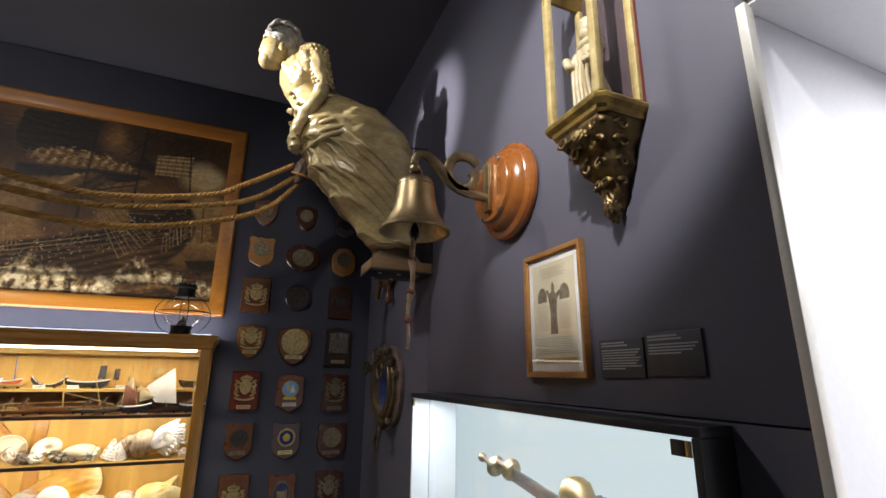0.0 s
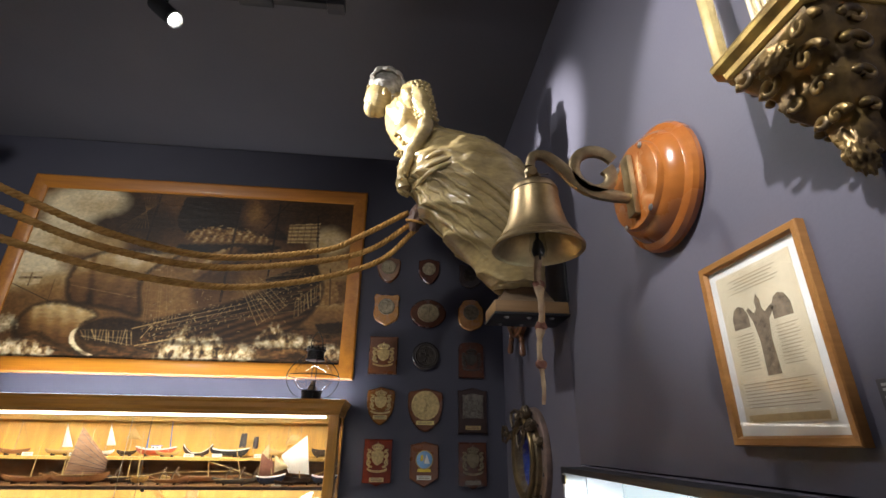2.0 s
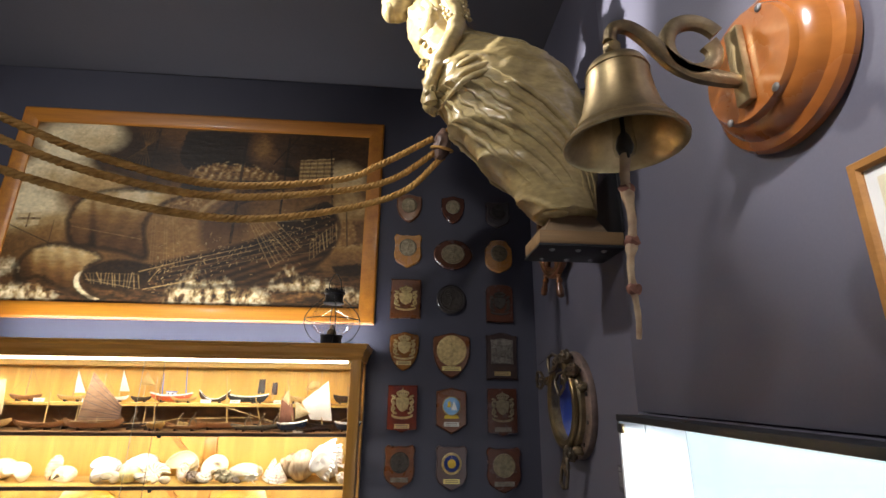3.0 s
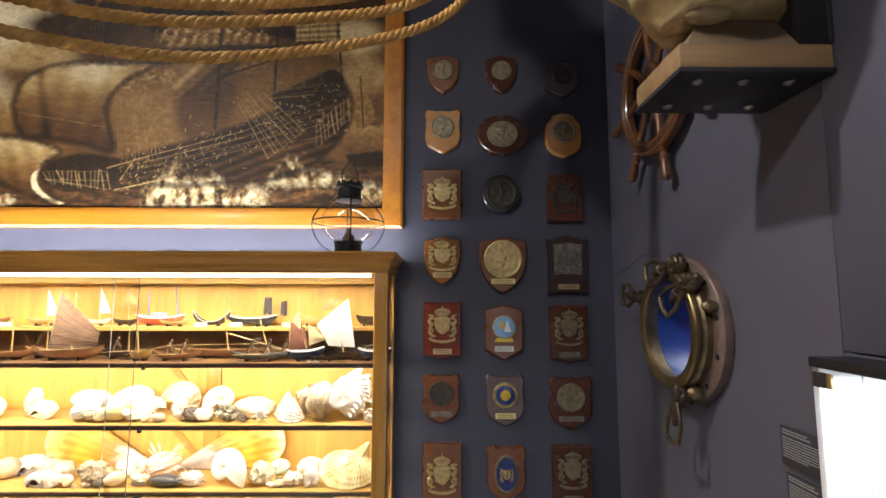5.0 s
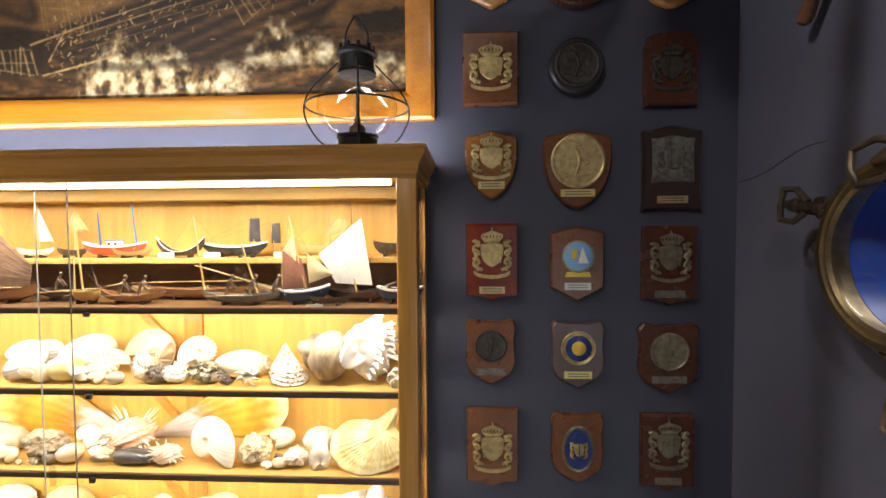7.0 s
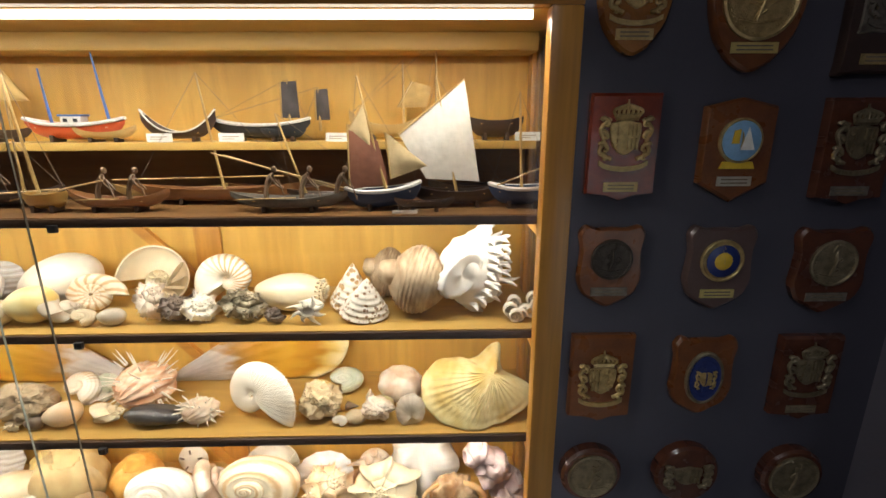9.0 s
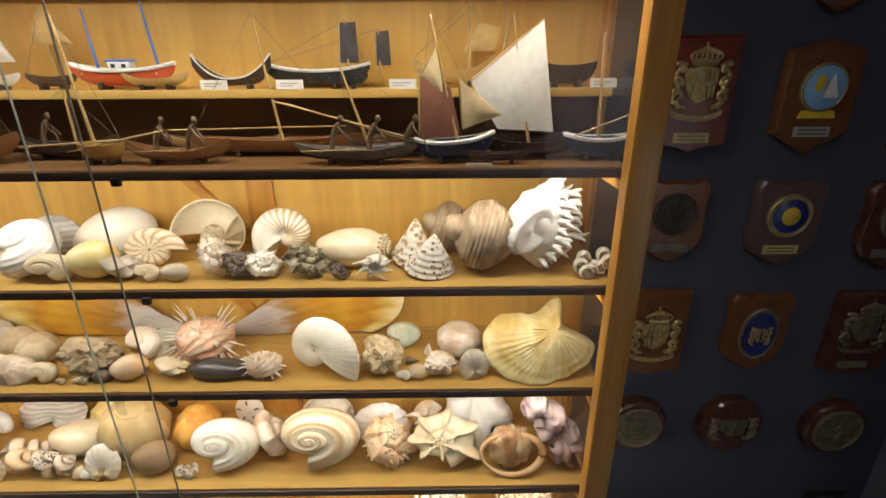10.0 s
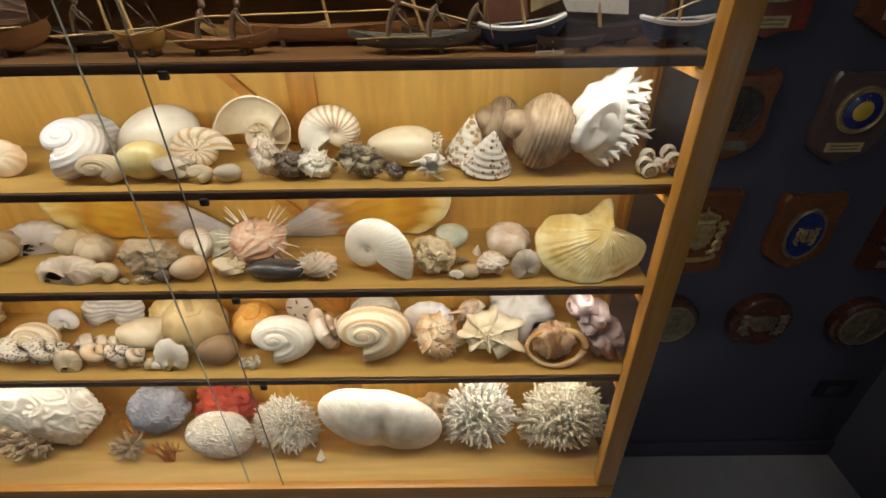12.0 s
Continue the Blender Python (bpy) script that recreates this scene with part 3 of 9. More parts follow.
# hull rising to the stern
HULL = ((41, 80), (46, 77), (56, 72), (66, 66), (76, 58), (82, 50), (88, 42.5), (92, 54), (91, 66), (86, 78), (78, 86), (64, 89), (50, 90), (42, 86))
hull = inside(HULL)
slope = GV + 0.95 * GU - 0.0042 * (GU - 40) ** 2
lay(hull, 1.0 + 0.45 * np.sin(slope * 1.55) + 0.6 * glowing(78, 76, 9, 10) + 0.5 * GRAIN - 0.7 * glowing(70, 66, 10, 5))
lay(inside(((74, 52), (82, 45), (88, 41), (90, 48), (84, 58), (77, 62)), 0.8), 0.7 + 0.5 * FLECK)
# low fore sail, its pale open mouth and the dark water under it
lay(inside(((25, 80), (32, 77), (41, 80), (40, 90), (30, 92), (23, 88)), 1.0), 0.6 + 0.5 * FLECK)
FORE = ((5, 82), (8, 73.5), (14, 70), (22, 72), (27, 76.5), (24, 81), (23.5, 88), (27, 96.5), (19, 93), (12, 87), (7, 90))
fore = inside(FORE)
lay(fore, 4.0 - 0.150 * np.clip(GV - 73 - 0.25 * (GU - 10), 0, 40) - 0.30 * np.clip(10 - GU, 0, 9) + 0.18 * np.sin(GU * 1.5 - GV * 0.25) + 0.3 * GRAIN)
lay(inside(((23.2, 83), (22.6, 89), (25.5, 95), (29, 97.5), (26, 97), (22, 92), (21.4, 86)), 0.4, 0.2), 4.7 + 0.2 * FLECK)
# foam
PLUME = cloudy(70, 26, 17, 3)
for pts in (((46, 97), (48, 90), (51, 87), (53, 82), (56, 88), (61, 86), (66, 92), (71, 91), (74, 97), (62, 98)), ((74, 89), (77, 83), (79, 79), (82, 84), (88, 86), (91, 88), (84, 90)), ((0, 90), (6, 92), (12, 93), (17, 97), (8, 98), (0, 98)), ((0, 80), (4, 79), (5, 84), (0, 86)), ((93, 92), (97, 90), (100, 92), (100, 95), (95, 95))):
    lay(inside(pts, 3.0, 0.6) * np.clip(0.72 + 1.1 * PLUME, 0, 1), 4.2 + 1.0 * PLUME + 0.5 * FLECK)
lay(np.clip(1 - np.abs(GV - 94 - 2 * np.sin(GU * 0.35)) / 1.6, 0, 1) * np.clip((GU - 70) / 10, 0, 1) * 0.7, 2.6 + FLECK)
# small ship astern
lay(inside(((91, 52), (96, 52), (97, 64), (92, 65)), 0.6), 3.0 + 0.5 * FLECK)
lay(inside(((90.5, 67), (99.5, 65), (99.5, 74), (91, 76)), 0.6), 3.3 - 0.12 * (GV - 66) + 0.3 * FLECK)
lay(inside(((91, 77), (99.8, 76), (99.5, 82), (93, 82)), 0.6), 0.6 + 0.4 * FLECK)
# masts, yards, stays
for p, q, w in (((62, 5), (61.5, 66), 0.42), ((75, 4), (74.5, 56), 0.34), ((36, 0), (35, 36), 0.35), ((88, 10), (90, 48), 0.30), ((63, 44), (74, 37), 0.28), ((78, 2), (71, 20), 0.22), ((94, 44), (95, 66), 0.2)):
    drawn(p, q, w, 0.25, 0.95)
for k in range(9):
    drawn((38 - 0.9 * k, 4), (26 + 1.1 * k, 24), 0.07, 3.0, 0.5)
    drawn((35, 2), (31 + 1.5 * k, 22), 0.06, 0.4, 0.7)
for k in range(4):
    drawn((34 + 4 * k, 66 - 3 * k), (50 + 4 * k, 50 - 6 * k), 0.06, 3.1, 0.35)
for k in range(6):
    drawn((79 + 1.6 * k, 16), (84 + 1.2 * k, 38), 0.07, 0.5, 0.6)
drawn((17, 60), (37, 66), 0.10, 3.4, 0.6), drawn((0, 60), (13, 70), 0.16, 0.5, 0.9), drawn((12, 57), (12, 71), 0.12, 0.5, 0.8)
lay(inside(((2, 54), (8, 53), (8, 60), (2, 61)), 0.4, 0.2, False), 4.3 + 0.3 * FLECK)
drawn((2, 57), (8, 56.5), 0.35, 2.0), drawn((5, 54), (5, 61), 0.25, 2.0)
for shape in (BODY, FORE, HULL):
    outlined(shape)
# gilt ladders of the shrouds, rails and stern gallery
net((38.5, 46), (45, 48), (49, 80), (40, 78), 10, 12, 0.085, 3.7, 0.62)
net((60, 44), (66, 46), (72, 60), (62, 66), 7, 8, 0.06, 3.0, 0.4)
net((66, 56), (72, 52), (82, 68), (74, 79), 9, 8, 0.11, 3.9, 0.75)
net((72, 54), (80, 46), (86, 40), (84, 52), 8, 4, 0.09, 3.6, 0.6)
net((84, 64), (91, 54), (91.5, 62), (85, 74), 9, 4, 0.15, 4.1, 0.8)
for k in range(4):
    drawn((46, 78.5 + 2.2 * k), (68, 67.5 + 2.6 * k), 0.11 if k < 2 else 0.07, 3.7, 0.7 if k < 2 else 0.4)
    drawn((68, 67.5 + 2.6 * k), (86, 54 + 5.2 * k), 0.09, 3.3, 0.5)
net((24, 85), (38, 84), (38.5, 92), (25, 89), 15, 3, 0.16, 4.2, 0.8)
drawn((38, 83), (47, 78), 0.18, 3.6), drawn((40, 92), (52, 87), 0.16, 3.9), drawn((41, 88), (44, 79), 0.14, 3.6)
dice = random.Random(21)
for k in range(330):  # flecks of gilt on ropes and carving
    u = dice.uniform(40, 91)
    v = 84 - 0.62 * (u - 42) + dice.gauss(0, 6)
    drawn((u, v), (u + dice.uniform(-0.5, 0.7), v + dice.uniform(-1.4, 0.4)), dice.uniform(0.06, 0.15), dice.uniform(3.0, 4.3), 0.7)
ART *= (1 + 0.12 * FLECK + 0.09 * cloudy(150, 110, 11, 2))[..., None]


def painted_canvas():
    bm = bmesh.new()
    bmesh.ops.create_grid(bm, x_segments=PU - 1, y_segments=PV - 1, size=0.5)
    me = bpy.data.meshes.new("canvas")
    bm.to_mesh(me)
    bm.free()
    co = np.empty(len(me.vertices) * 3, np.float32)
    me.vertices.foreach_get("co", co)
    co = co.reshape(-1, 3)
    iu = np.rint((co[:, 0] + 0.5) * (PU - 1)).astype(int)
    iv = np.rint((0.5 - co[:, 1]) * (PV - 1)).astype(int)
    co[:, 0] *= 2 * HW
    co[:, 1] *= 2 * HH
    co[:, 2] = 0.0125 + 0.0006 * GRAIN[iv, iu]
    me.vertices.foreach_set("co", co.ravel())
    layer = me.color_attributes.new("paint", "FLOAT_COLOR", "POINT")
    rgba = np.ones((len(co), 4), np.float32)
    rgba[:, :3] = np.clip(ART[iv, iu], 0.004, 0.9)
    layer.data.foreach_set("color", rgba.ravel())
    me.polygons.foreach_set("use_smooth", [True] * len(me.polygons))
    m = mat("oil_paint", (0.3, 0.2, 0.1), rough=0.42, scale=30, fine=240, bump=0.3, spec=0.3)
    n, ln = m.node_tree.nodes, m.node_tree.links
    tint = n.new("ShaderNodeAttribute")
    tint.attribute_name = "paint"
    ln.new(tint.outputs["Color"], n["Principled BSDF"].inputs["Base Color"])
    me.materials.append(m)
    ob = new("canvas", me)
    ob.parent = picture
    return tagged(ob, "varnished canvas painted with storm-tossed warships")


part("backing", box(-HW, HW, -HH, HH, 0.002, 0.010), OAK_X, picture)
painted_canvas()


# ---- display cabinet ----
CX0, CX1, CY0, CY1 = -2.16, -0.080, 2.862, FAR_Y - 0.004
CAB_TOP, CAB_IN, CAB_BASE = 1.858, 1.782, 0.36
cab = thing("display_cabinet", at(0, 0, FLOOR_Z), "tall orange-brown wooden display cabinet with glass doors and lit shelves", "cabinet")
dz = -FLOOR_Z
part("back_panel", box(CX0 + 0.02, CX1 - 0.02, CY1 - 0.012, CY1, 0.30 + dz, CAB_IN + dz), PINE_Z, cab, "pale varnished pine back panel")
part("side_panel", box(CX0, CX0 + 0.02, CY0 + 0.04, CY1, 0 + FLOOR_Z + dz, CAB_IN + dz), CAB_Z, cab)
part("side_panel", box(CX1 - 0.022, CX1 - 0.004, CY0 + 0.035, CY0 + 0.085, FLOOR_Z + dz, CAB_IN + dz, 0.002), CAB_Z, cab)
part("side_panel", box(CX1 - 0.022, CX1 - 0.004, CY1 - 0.05, CY1, FLOOR_Z + dz, CAB_IN + dz, 0.002), CAB_Z, cab)
side_glass = part("side_glass", box(CX1 - 0.014, CX1 - 0.010, CY0 + 0.085, CY1 - 0.05, CAB_BASE + dz, CAB_IN + dz), GLASS, cab, "clear glass side pane")
side_glass.visible_shadow = False
part("base", box(CX0, CX1, CY0 + 0.02, CY1, FLOOR_Z + dz, 0.325 + dz, 0.003), DARK_EDGE, cab)
part("bottom_board", box(CX0, CX1 - 0.004, CY0 + 0.008, CY1 - 0.012, 0.327 + dz, 0.357 + dz, 0.002), PINE_X, cab)
part("bottom_rail", box(CX0, CX1, CY0 - 0.004, CY0 + 0.02, 0.315 + dz, 0.372 + dz, 0.004), CAB_X, cab)
part("stile", box(CX1 - 0.050, CX1, CY0 - 0.004, CY0 + 0.030, 0.374 + dz, CAB_IN + dz, 0.005), CAB_Z, cab)
part("stile", box(CX0, CX0 + 0.05, CY0 - 0.004, CY0 + 0.030, 0.374 + dz, CAB_IN + dz, 0.005), CAB_Z, cab)
part("roof_board", box(CX0 + 0.01, CX1 - 0.01, CY0 + 0.03, CY1, CAB_IN + dz, CAB_IN + 0.018 + dz, 0.002), PINE_X, cab)
part("back_valance", box(CX0 + 0.02, CX1 - 0.02, CY1 - 0.10, CY1 - 0.014, 1.748 + dz, CAB_IN + dz, 0.003), PINE_X, cab, "pale wooden rail inside the top")


def cornice():
    prof = [(0.0, 1.782), (0.0, 1.792), (0.008, 1.800), (0.010, 1.815), (0.022, 1.828), (0.034, 1.836), (0.036, 1.846), (0.042, 1.850), (0.042, 1.858)]
    loops = []
    for o, z in prof:
        loops.append([(CX0 - o, CY1, z + dz), (CX0 - o, CY0 - o, z + dz), (CX1 + o * 0.65, CY0 - o, z + dz), (CX1 + o * 0.65, CY1, z + dz), (CX1 - 0.02, CY1, z + dz), (CX1 - 0.02, CY0 + 0.02, z + dz), (CX0 + 0.02, CY0 + 0.02, z + dz), (CX0 + 0.02, CY1, z + dz)])
    return rings(loops)


part("cornice", cornice(), CAB_X, cab, "moulded wooden cornice", angle=20)
part("tube_light", tube([(CX0 + 0.08, CY0 + 0.040, 1.776 + dz), (CX1 - 0.07, CY0 + 0.040, 1.776 + dz)], 0.007, 10), glow("tube_glow", (1.0, 0.9, 0.72), 9), cab, "glowing fluorescent tube")
part("roof_light", box(CX0 + 0.1, CX1 - 0.02, 3.015, 3.035, 1.862 + dz, 1.874 + dz), glow("strip_glow", (0.85, 0.9, 1.0), 4), cab, "glowing light strip on the roof")
part("roof_lid", box(CX0 + 0.02, CX1 - 0.02, CY0 + 0.02, CY1 - 0.002, 1.800 + dz, 1.852 + dz), CAB_X, cab)
SHELF_Z = {"ships": 1.455, "upper": 1.235, "middle": 1.007, "lower": 0.745}
# darker brown than the pine of the other shelves, for ships shelf and riser
BROWN_WOOD = wood("brown_shelf", (0.21, 0.105, 0.034), (0.15, 0.070, 0.022), "x", rough=0.45, coat=0.1)
for bay, z in SHELF_Z.items():
    sh = part("shelf", box(CX0 + 0.022, CX1 - 0.024, 2.912, CY1 - 0.013, z - 0.016 + dz, z + dz), BROWN_WOOD if bay == "ships" else PINE_X, cab)
    part("edge_strip", box(CX0 + 0.022, CX1 - 0.026, 2.904, 2.9115, z - 0.0165 + dz, z - 0.001 + dz, 0.001), DARK_EDGE, sh, "dark stained shelf edge")
    part("cleat", box(CX1 - 0.046, CX1 - 0.0245, 2.885, 3.12, z - 0.037 + dz, z - 0.0195 + dz, 0.002), CAB_X, cab)
    part("bracket", box(-0.972, -0.957, 2.894, 2.903, z - 0.024 + dz, z - 0.010 + dz, 0.002), IRON, cab, "small black metal bracket")
part("step_shelf", box(CX0 + 0.022, CX1 - 0.024, 3.045, CY1 - 0.013, 1.562 + dz, 1.577 + dz, 0.001), PINE_X, cab)
part("step_riser", box(CX0 + 0.022, CX1 - 0.024, 3.145, 3.158, 1.4565 + dz, 1.5615 + dz), BROWN_WOOD, cab)
for zb, zt in ((0.36, 0.728), (0.746, 0.99), (1.008, 1.218), (1.236, 1.438)):
    bm = bmesh.new()
    rings([[(-1.05, 3.150, zt + dz), (-1.02, 3.150, zt + dz), (-1.02, 3.163, zt + dz), (-1.05, 3.163, zt + dz)], [(-0.86, 3.150, zb + dz), (-0.83, 3.150, zb + dz), (-0.83, 3.163, zb + dz), (-0.86, 3.163, zb + dz)]], bm)
    part("brace", bm, CAB_X, cab, "diagonal pine brace")
    part("batten", box(-0.86, -0.80, 3.152, 3.163, zb + 0.001 + dz, zt + dz, 0.002), CAB_Z, cab)
door = part("sliding_door", box(-1.075, CX1 - 0.045, 2.876, 2.880, 0.36 + dz, CAB_IN + dz), GLASS, cab, "clear sliding glass door")
door.visible_shadow = False
part("glass_edge", box(-1.0765, -1.0755, 2.876, 2.880, 0.36 + dz, CAB_IN + dz), mat("green_glass_edge", (0.30, 0.32, 0.28), rough=0.2), door)
door2 = part("sliding_door", box(CX0 + 0.045, -0.982, 2.868, 2.872, 0.36 + dz, CAB_IN + dz), GLASS, cab, "clear sliding glass door")
door2.visible_shadow = False
part("glass_edge", box(-0.9815, -0.9803, 2.868, 2.872, 0.36 + dz, CAB_IN + dz), mat("dark_glass_edge", (0.13, 0.115, 0.09), rough=0.25), door2, "dark polished glass edge")
part("finger_grip", box(-1.052, -1.035, 2.8635, 2.8675, 0.99 + dz, 1.045 + dz, 0.001), PLASTIC, door2, "clear plastic grip")


# ---- lantern on the cabinet ----
def lantern():
    ob = thing("ship_lantern", at(-0.252, 2.985, CAB_TOP), "black iron ship lantern with a clear glass globe on the cabinet", "lantern")
    part("base", lathe([(0.050, 0), (0.056, 0.002), (0.056, 0.008), (0.052, 0.012), (0.052, 0.042), (0.056, 0.046), (0.056, 0.052), (0.046, 0.054)], 36), IRON, ob)
    g = part("globe", lathe([(0.046, 0.052), (0.075, 0.066), (0.100, 0.095), (0.108, 0.125), (0.103, 0.155), (0.085, 0.185), (0.060, 0.206), (0.046, 0.214)], 48), GLOBE, ob, "clear round glass globe", angle=80)
    g.visible_shadow = False
    part("chimney", lathe([(0.046, 0.212), (0.052, 0.214), (0.052, 0.222), (0.046, 0.226), (0.046, 0.262), (0.054, 0.266), (0.054, 0.272), (0.040, 0.284), (0.030, 0.288), (0.0, 0.290)], 36), IRON, ob)
    for k in range(10):
        a = 2 * math.pi * k / 10
        part("vent_stud", box(-0.006, 0.006, -0.004, 0.004, 0.268, 0.290, 0.001), IRON, ob).matrix_basis = pose(0.046 * math.cos(a), 0.046 * math.sin(a), 0, 0, 0, math.degrees(a) + 90)
    for k in range(4):
        a = 2 * math.pi * k / 4 + 0.25
        c, s = math.cos(a), math.sin(a)
        part("guard_wire", tube(curve_pts([(0.05 * c, 0.05 * s, 0.01), (0.10 * c, 0.10 * s, 0.035), (0.135 * c, 0.135 * s, 0.09), (0.138 * c, 0.138 * s, 0.135), (0.115 * c, 0.115 * s, 0.18), (0.075 * c, 0.075 * s, 0.22), (0.05 * c, 0.05 * s, 0.245)]), 0.0026, 6), IRON, ob)
    part("guard_hoop", ring_tube(0.138, 0.0026, 56, 6, Matrix.Translation((0, 0, 0.128))), IRON, ob)
    part("burner", lathe([(0.024, 0.05), (0.022, 0.075), (0.010, 0.085), (0.008, 0.105), (0.0, 0.107)], 20), OLD_BRASS, ob)
    part("carry_ring", tube(curve_pts([(-0.03, 0, 0.285), (-0.028, 0, 0.33), (0.0, 0, 0.372), (0.028, 0, 0.33), (0.03, 0, 0.285)]), 0.0026, 6), IRON, ob)


lantern()


# ---- wooden award plaques ----
def shield_corners(w, h, kind):
    a, b = w / 2, h / 2
    if kind == "rect":
        return [(-a, -b), (a, -b), (a, b), (-a, b)]
    if kind == "tongue":
        return [(-a, b), (-a, -b * 0.86), (-a * 0.4, -b * 0.90), (0, -b), (a * 0.4, -b * 0.90), (a, -b * 0.86), (a, b)]
    if kind == "arch":
        return [(-a, -b), (a, -b)] + [(a * math.cos(t) ** 0.6 if math.cos(t) > 0 else -a * abs(math.cos(t)) ** 0.6, b * 0.70 + b * 0.30 * math.sin(t)) for t in (math.pi * i / 12 for i in range(13))]
    if kind == "round":
        return [(a * math.cos(t), b * math.sin(t)) for t in (2 * math.pi * i / 40 for i in range(40))]
    if kind == "heater":
        pts = [(-a, b * 0.82), (-a * 0.5, b * 0.88), (0, b), (a * 0.5, b * 0.88), (a, b * 0.82)]
        return pts[::-1] + [(-a, b * 0.1), (-a * 0.82, -b * 0.42), (-a * 0.42, -b * 0.82), (0, -b), (a * 0.42, -b * 0.82), (a * 0.82, -b * 0.42), (a, b * 0.1)]
    if kind == "pointed":
        return [(-a, b * 0.84), (-a, -b * 0.62), (0, -b), (a, -b * 0.62), (a, b * 0.84), (0, b)]
    if kind == "swiss":
        pts = [(0, b * 0.93), (-a * 0.45, b * 0.90), (-a * 0.82, b), (-a, b * 0.80), (-a * 0.90, b * 0.45), (-a * 0.92, b * 0.1), (-a * 0.98, -b * 0.30), (-a * 0.80, -b * 0.66), (-a * 0.35, -b * 0.86), (0, -b)]
        return pts + [(-u, v) for u, v in pts[-2:0:-1]]
    if kind == "bottle":
        pts = [(0, b), (-a * 0.6, b * 0.92), (-a * 0.72, b * 0.70), (-a, b * 0.45), (-a, -b * 0.45), (-a * 0.7, -b * 0.78), (0, -b)]
        return pts + [(-u, v) for u, v in pts[-2:0:-1]]
    if kind == "scroll":
        pts = [(0, b), (-a * 0.4, b * 0.93), (-a * 0.7, b * 0.86), (-a, b * 0.88), (-a * 0.93, b * 0.6), (-a * 0.93, -b * 0.8), (-a, -b), (-a * 0.5, -b * 0.93), (0, -b * 0.95)]
        return pts + [(-u, v) for u, v in pts[-2:0:-1]]


def shield(w, h, kind):
    """Outline of a board, its curves eased where the shape is carved."""
    pts = shield_corners(w, h, kind)
    for _ in range(2 if kind in ("heater", "swiss", "bottle", "scroll") else 0):
        pts = [q for a, b in zip(pts, pts[1:] + pts[:1]) for q in ((a[0] * 0.82 + b[0] * 0.18, a[1] * 0.82 + b[1] * 0.18), (a[0] * 0.18 + b[0] * 0.82, a[1] * 0.18 + b[1] * 0.82))]
    return pts


def crest(w, h, crown=True, ribbon=True, seed=0):
    """Cast coat of arms: barred shield, mantling in curls, crown and ribbon."""
    rnd = random.Random(seed)
    r = w / 0.1
    bm = slab(shield(w * 0.58, h * 0.50, "heater"), 0, 0.005, 0.002)
    tall = rnd.randint(0, 2)
    for k in range(4):  # quarters: bars, a cross or pellets
        x, y = (-0.135 + 0.27 * (k % 2)) * w, (0.11 - 0.20 * (k // 2)) * h
        if (k + tall) % 2:
            for j in range(3):
                box(x - 0.095 * w + j * 0.075 * w, x - 0.055 * w + j * 0.075 * w, y - 0.075 * h, y + 0.080 * h, 0.0045, 0.0095, bm=bm)
        else:
            box(x - 0.020 * w, x + 0.020 * w, y - 0.075 * h, y + 0.080 * h, 0.0045, 0.0095, bm=bm)
            box(x - 0.085 * w, x + 0.085 * w, y - 0.015 * h, y + 0.018 * h, 0.0045, 0.0090, bm=bm)
    for s in (-1, 1):
        for cy, q in ((0.20, 0.10), (0.03, 0.085), (-0.14, 0.10), (-0.27, 0.07)):  # curls of the mantling
            pts = [(s * (0.38 * w + q * w * (1 - 0.13 * a) * math.cos(a) * 0.9), cy * h + q * h * 0.8 * (1 - 0.13 * a) * math.sin(a + 0.5), 0.004 + 0.0006 * a) for a in (0.55 * i for i in range(10))]
            tube(pts, [0.0048 * r - 0.0002 * r * i for i in range(10)], 6, bm)
        tube(curve_pts([(s * 0.30 * w, 0.26 * h, 0.004), (s * 0.47 * w, 0.12 * h, 0.004), (s * 0.40 * w, -0.04 * h, 0.004), (s * 0.46 * w, -0.2 * h, 0.004), (s * 0.24 * w, -0.30 * h, 0.004)], 5), 0.0040 * r, 6, bm)
    if crown:
        tube([(-0.20 * w, 0.28 * h, 0.005), (0.20 * w, 0.28 * h, 0.005)], 0.0062 * r, 6, bm)
        for k in range(-3, 4):
            tube(curve_pts([(k * 0.065 * w, 0.28 * h, 0.004), (k * 0.085 * w, 0.37 * h, 0.009), (k * 0.015 * w, 0.44 * h, 0.005)], 4), 0.0030 * r, 5, bm)
            blob((k * 0.066 * w, 0.315 * h, 0.008), (0.016 * w, 0.014 * h, 0.004), bm=bm, sub=1)
        blob((0, 0.46 * h, 0.005), (0.032 * w, 0.030 * h, 0.005), bm=bm, sub=1)
        box(-0.010 * w, 0.010 * w, 0.46 * h, 0.52 * h, 0.002, 0.006, bm=bm)
    if ribbon:
        pts = curve_pts([(-0.46 * w, -0.35 * h, 0), (-0.3 * w, -0.41 * h, 0), (0, -0.44 * h, 0), (0.3 * w, -0.41 * h, 0), (0.46 * w, -0.35 * h, 0)], 5)
        rings([[p + Vector((0, o * 0.036 * h, d)) for o, d in ((-1, 0), (-1, 0.005), (1, 0.005), (1, 0))] for p in pts], bm)
        for k in range(11):  # raised lettering too worn to read
            x = (-0.36 + 0.072 * k) * w
            y = (-0.44 + 0.30 * (x / w) ** 2 * 1.1) * h
            box(x - 0.018 * w, x + 0.018 * w, y - 0.016 * h, y + 0.016 * h, 0.004, 0.0068, bm=bm)
    return bm


